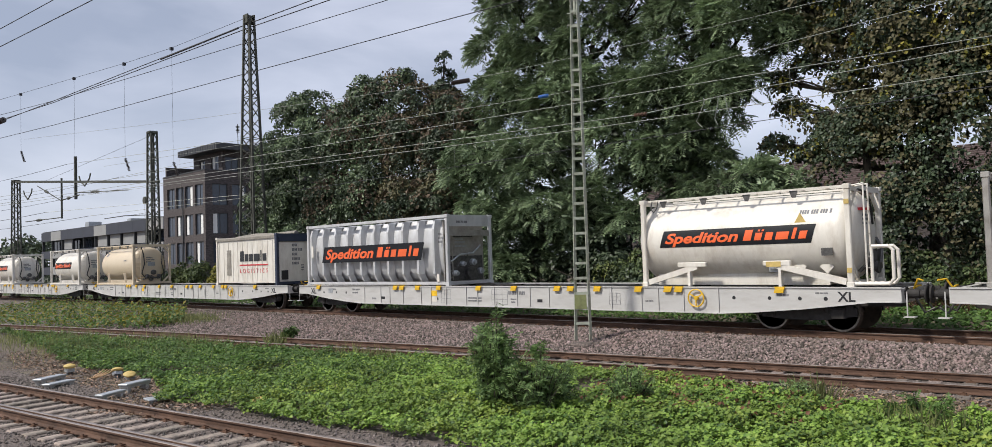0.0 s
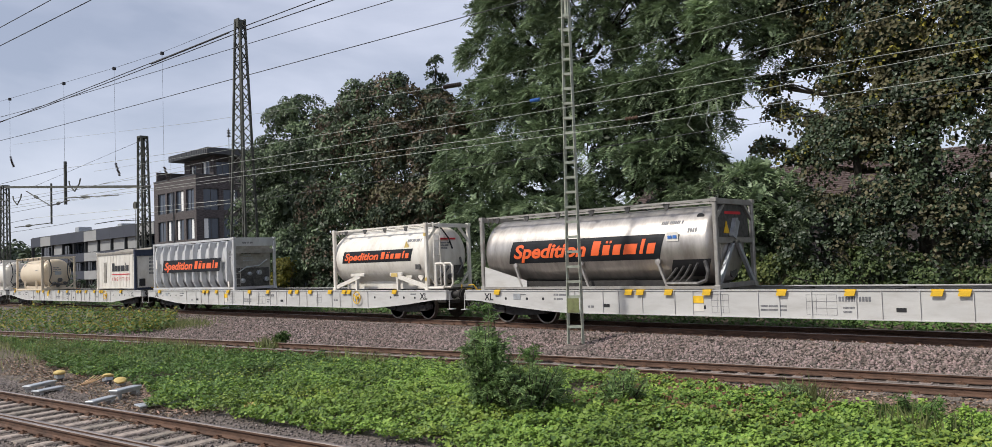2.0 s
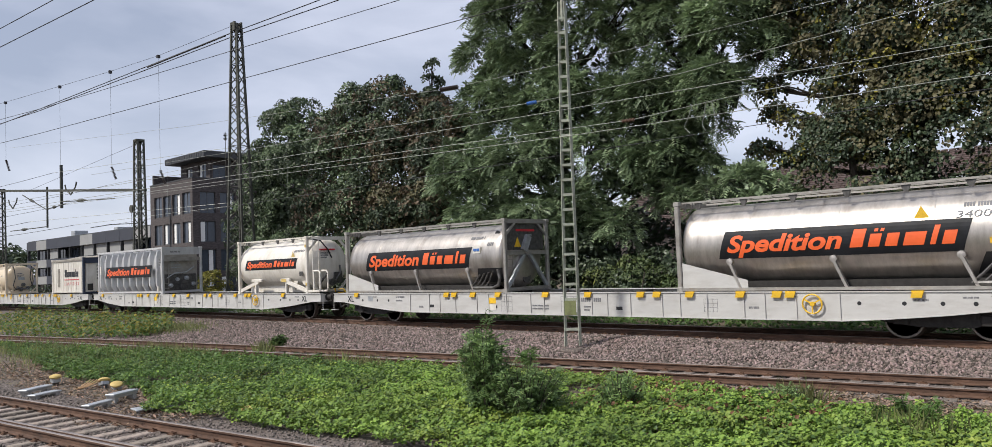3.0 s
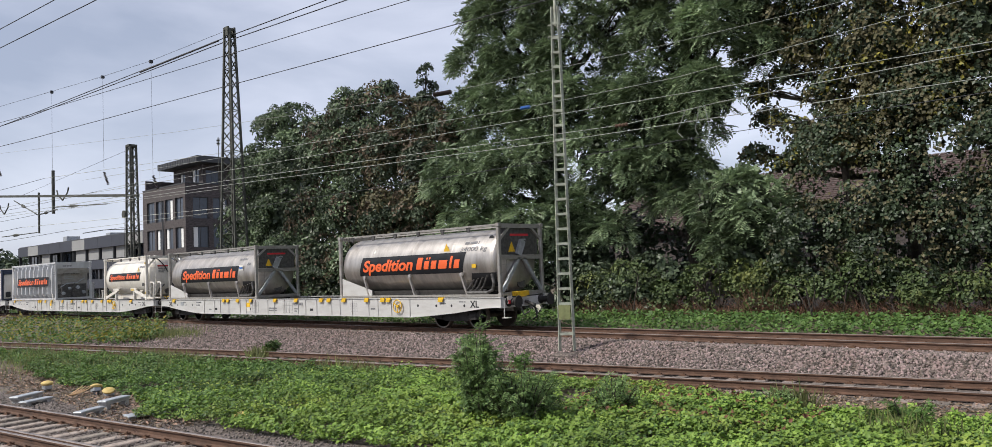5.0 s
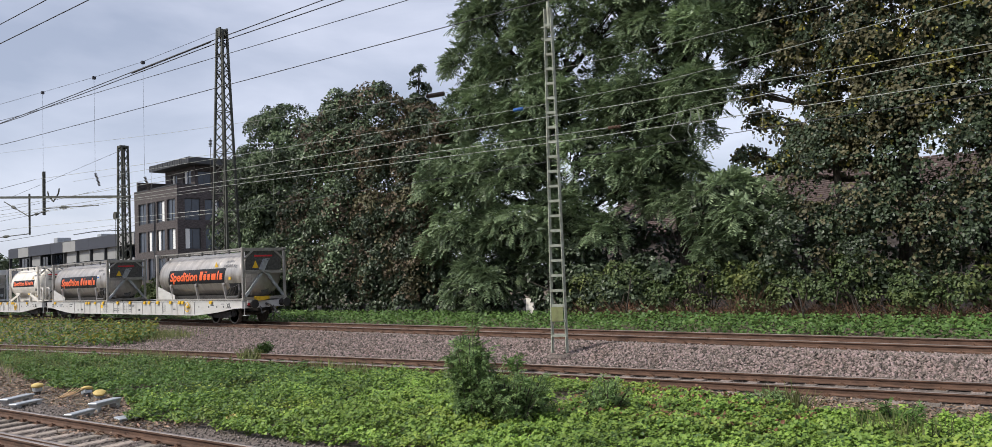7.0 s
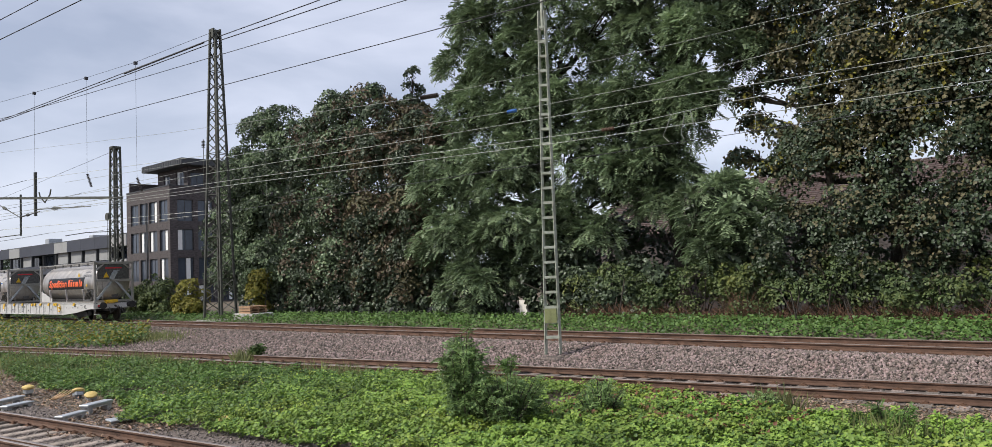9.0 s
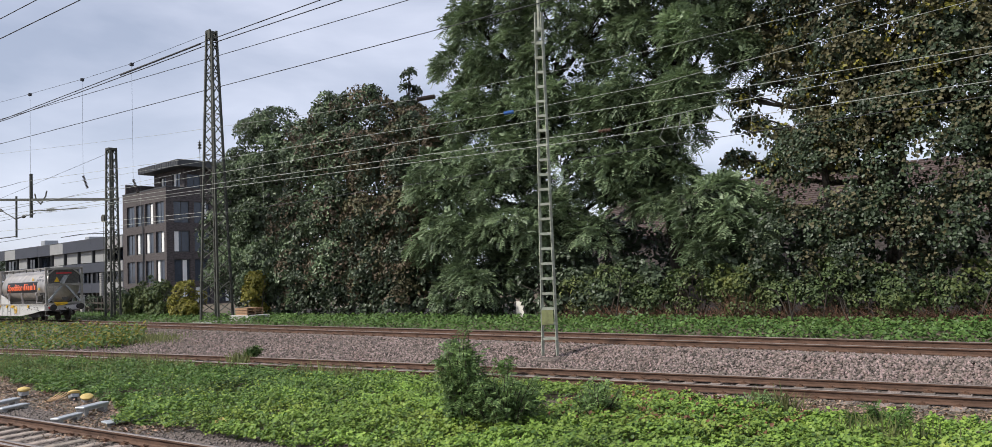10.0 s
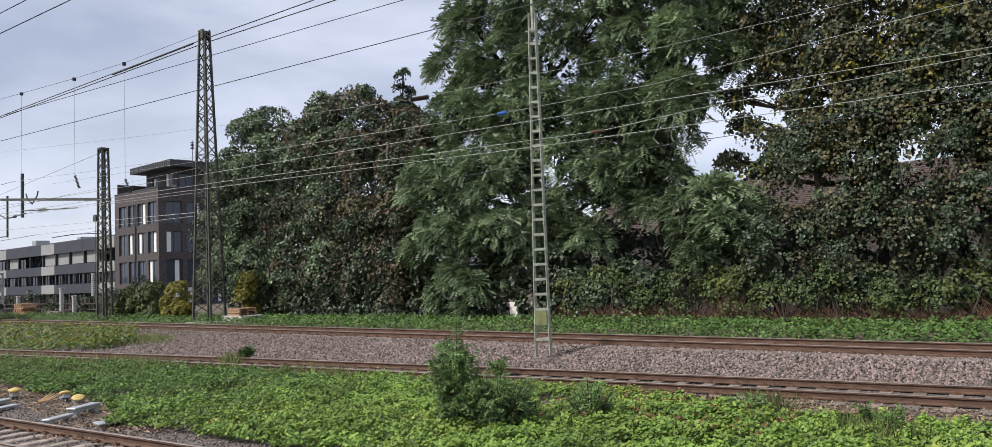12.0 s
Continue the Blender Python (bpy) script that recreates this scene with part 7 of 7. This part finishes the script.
    for cx in (2.45, n - 2.45):
        b = Build()
        for s in (-1, 1):
            b.plate([(cx - 1.35, 0.42), (cx - 0.5, 0.30), (cx + 0.5, 0.30), (cx + 1.35, 0.42), (cx + 1.35, 0.62), (cx - 1.35, 0.62)], s * 1.0 - 0.05, s * 1.0 + 0.05)
            for a in (-0.9, 0.9):
                b.box(cx + a - 0.17, cx + a + 0.17, s * 1.0 - 0.11, s * 1.0 + 0.11, 0.36, 0.6, bevel=0.03)
                for q in (-0.28, 0.28):
                    b.lathe([(0.5, 0.09), (0.72, 0.09)], "z", 10, (cx + a + q, s * 1.0, 0))
        b.box(cx - 0.25, cx + 0.25, -1.0, 1.0, 0.4, 0.75)
        bogie = part("bogie", b, UNDERFRAME, root, "sooty bogie frame")
        for a in (-0.9, 0.9):
            w = Build()
            for s in (-1, 1):
                w.lathe([(s * 0.69, 0.30), (s * 0.69, 0.40), (s * 0.69, 0.485), (s * 0.72, 0.462), (s * 0.80, 0.458), (s * 0.825, 0.452), (s * 0.825, 0.395), (s * 0.79, 0.38), (s * 0.775, 0.2), (s * 0.83, 0.13), (s * 0.84, 0.12)] if s > 0 else
                        [(s * 0.84, 0.12), (s * 0.83, 0.13), (s * 0.775, 0.2), (s * 0.79, 0.38), (s * 0.825, 0.395), (s * 0.825, 0.452), (s * 0.80, 0.458), (s * 0.72, 0.462), (s * 0.69, 0.485), (s * 0.69, 0.40), (s * 0.69, 0.30)], "y", 28)
            w.lathe([(-1.0, 0.08), (1.0, 0.08)], "y", 12)
            for s in (-1, 1):
                for q in range(3):
                    an = q * 2.094
                    w.box(math.sin(an) * 0.28 - 0.05, math.sin(an) * 0.28 + 0.05, s * 0.795 - 0.012, s * 0.795 + 0.012, math.cos(an) * 0.28 - 0.05, math.cos(an) * 0.28 + 0.05)
            for s in (-1, 1):
                ring = [(0.826, 0.40), (0.832, 0.405), (0.832, 0.448), (0.826, 0.452)]
                w.lathe([(q, r) for q, r in ring] if s > 0 else [(-q, r) for q, r in ring[::-1]], "y", 28, slot=1)
            ws = part("wheelset", w, (WHEEL_STEEL, TYRE_STEEL), bogie, "brown-dusted wheelset with bright rims", smooth=True)
            WHEELS.append((ws, cx + a, x0))
    if mirror:
        for y in (-1.0, 1.0):
            plate = part("tail_plate", Build().box(n + 0.16, n + 0.18, y - 0.11, y + 0.11, 0.92, 1.18), WHITE_PAINT, root, "white tail plate with red halves")
            part("red_half", Build().box(n + 0.182, n + 0.186, y - 0.11, y + 0.11, 0.92, 1.04), RED_PRINT, plate)
        part("brake_box", Build().box(n - 0.1, n + 0.1, -0.6, 0.15, 1.155, 1.32, bevel=0.02), LUG_YELLOW, root, "yellow box on the end beam")
        part("brake_hose", Build().tube([(n + 0.05, 0.2, 0.9), (n + 0.3, 0.2, 0.7), (n + 0.35, 0.2, 0.4), (n + 0.15, 0.2, 0.3)], 0.035, 7), UNDERFRAME, root)
    WAGONS.append((root, x0))
    return root


PITCH = 26.5
for k, lab in ((-2, "light grey flat wagon with two white tanks"), (-1, "light grey flat wagon with a beige tank and a box"), (0, "light grey flat wagon with a ribbed container and white tank"), (1, "light grey flat wagon at the train's end")):
    wagon(-31.2 + PITCH * k, k == 1, lab)
steel_tank(-3.98, "long stainless steel tank container with a black banner", "blue")
steel_tank(11.65, "long stainless steel tank container with yellow warning signs", "yellow")
white_tank(-12.83, "white tank container with handrails and black banner")
ribbed_silo(-30.65)
curtain_box(-39.3)
framed_tank(-56.2, "beige tank container in full end frames", BEIGE_PAINT, False)
framed_tank(-65.7, "white framed tank container with a black banner", WHITE_PAINT, True)
framed_tank(-81.4, "white framed tank container with an end ladder", WHITE_PAINT, True)

# metres that the train has gone to the left, by the second
GONE = ((0, 0.0), (0.5, 3.80), (1, 7.58), (1.5, 11.40), (2, 15.22), (2.5, 19.06), (3, 22.96), (4, 30.7), (5, 38.58), (5.5, 42.55), (6, 46.50), (6.5, 50.72),
        (7, 54.7), (8, 62.9), (9, 71.0), (9.5, 74.7), (10, 78.3), (10.5, 81.8), (11, 85.3), (11.5, 88.8), (12, 92.3))


def gone(t):
    return float(np.interp(t, [a for a, _ in GONE], [b for _, b in GONE]))


def motions():
    for root, x0 in WAGONS:
        walk(root, [(t, pose(x0 - s, TRACK_Y, 0.0)) for t, s in GONE])
    for root, x0 in CARGO:
        walk(root, [(t, pose(x0 - s, TRACK_Y, DECK)) for t, s in GONE])
    steps = [k / 15 for k in range(181)]
    for ws, x, x0 in WHEELS:
        walk(ws, [(t, pose(x, 0, 0.458, 0, -math.degrees(gone(t) / 0.458) % 360, 0)) for t in steps])


motions()
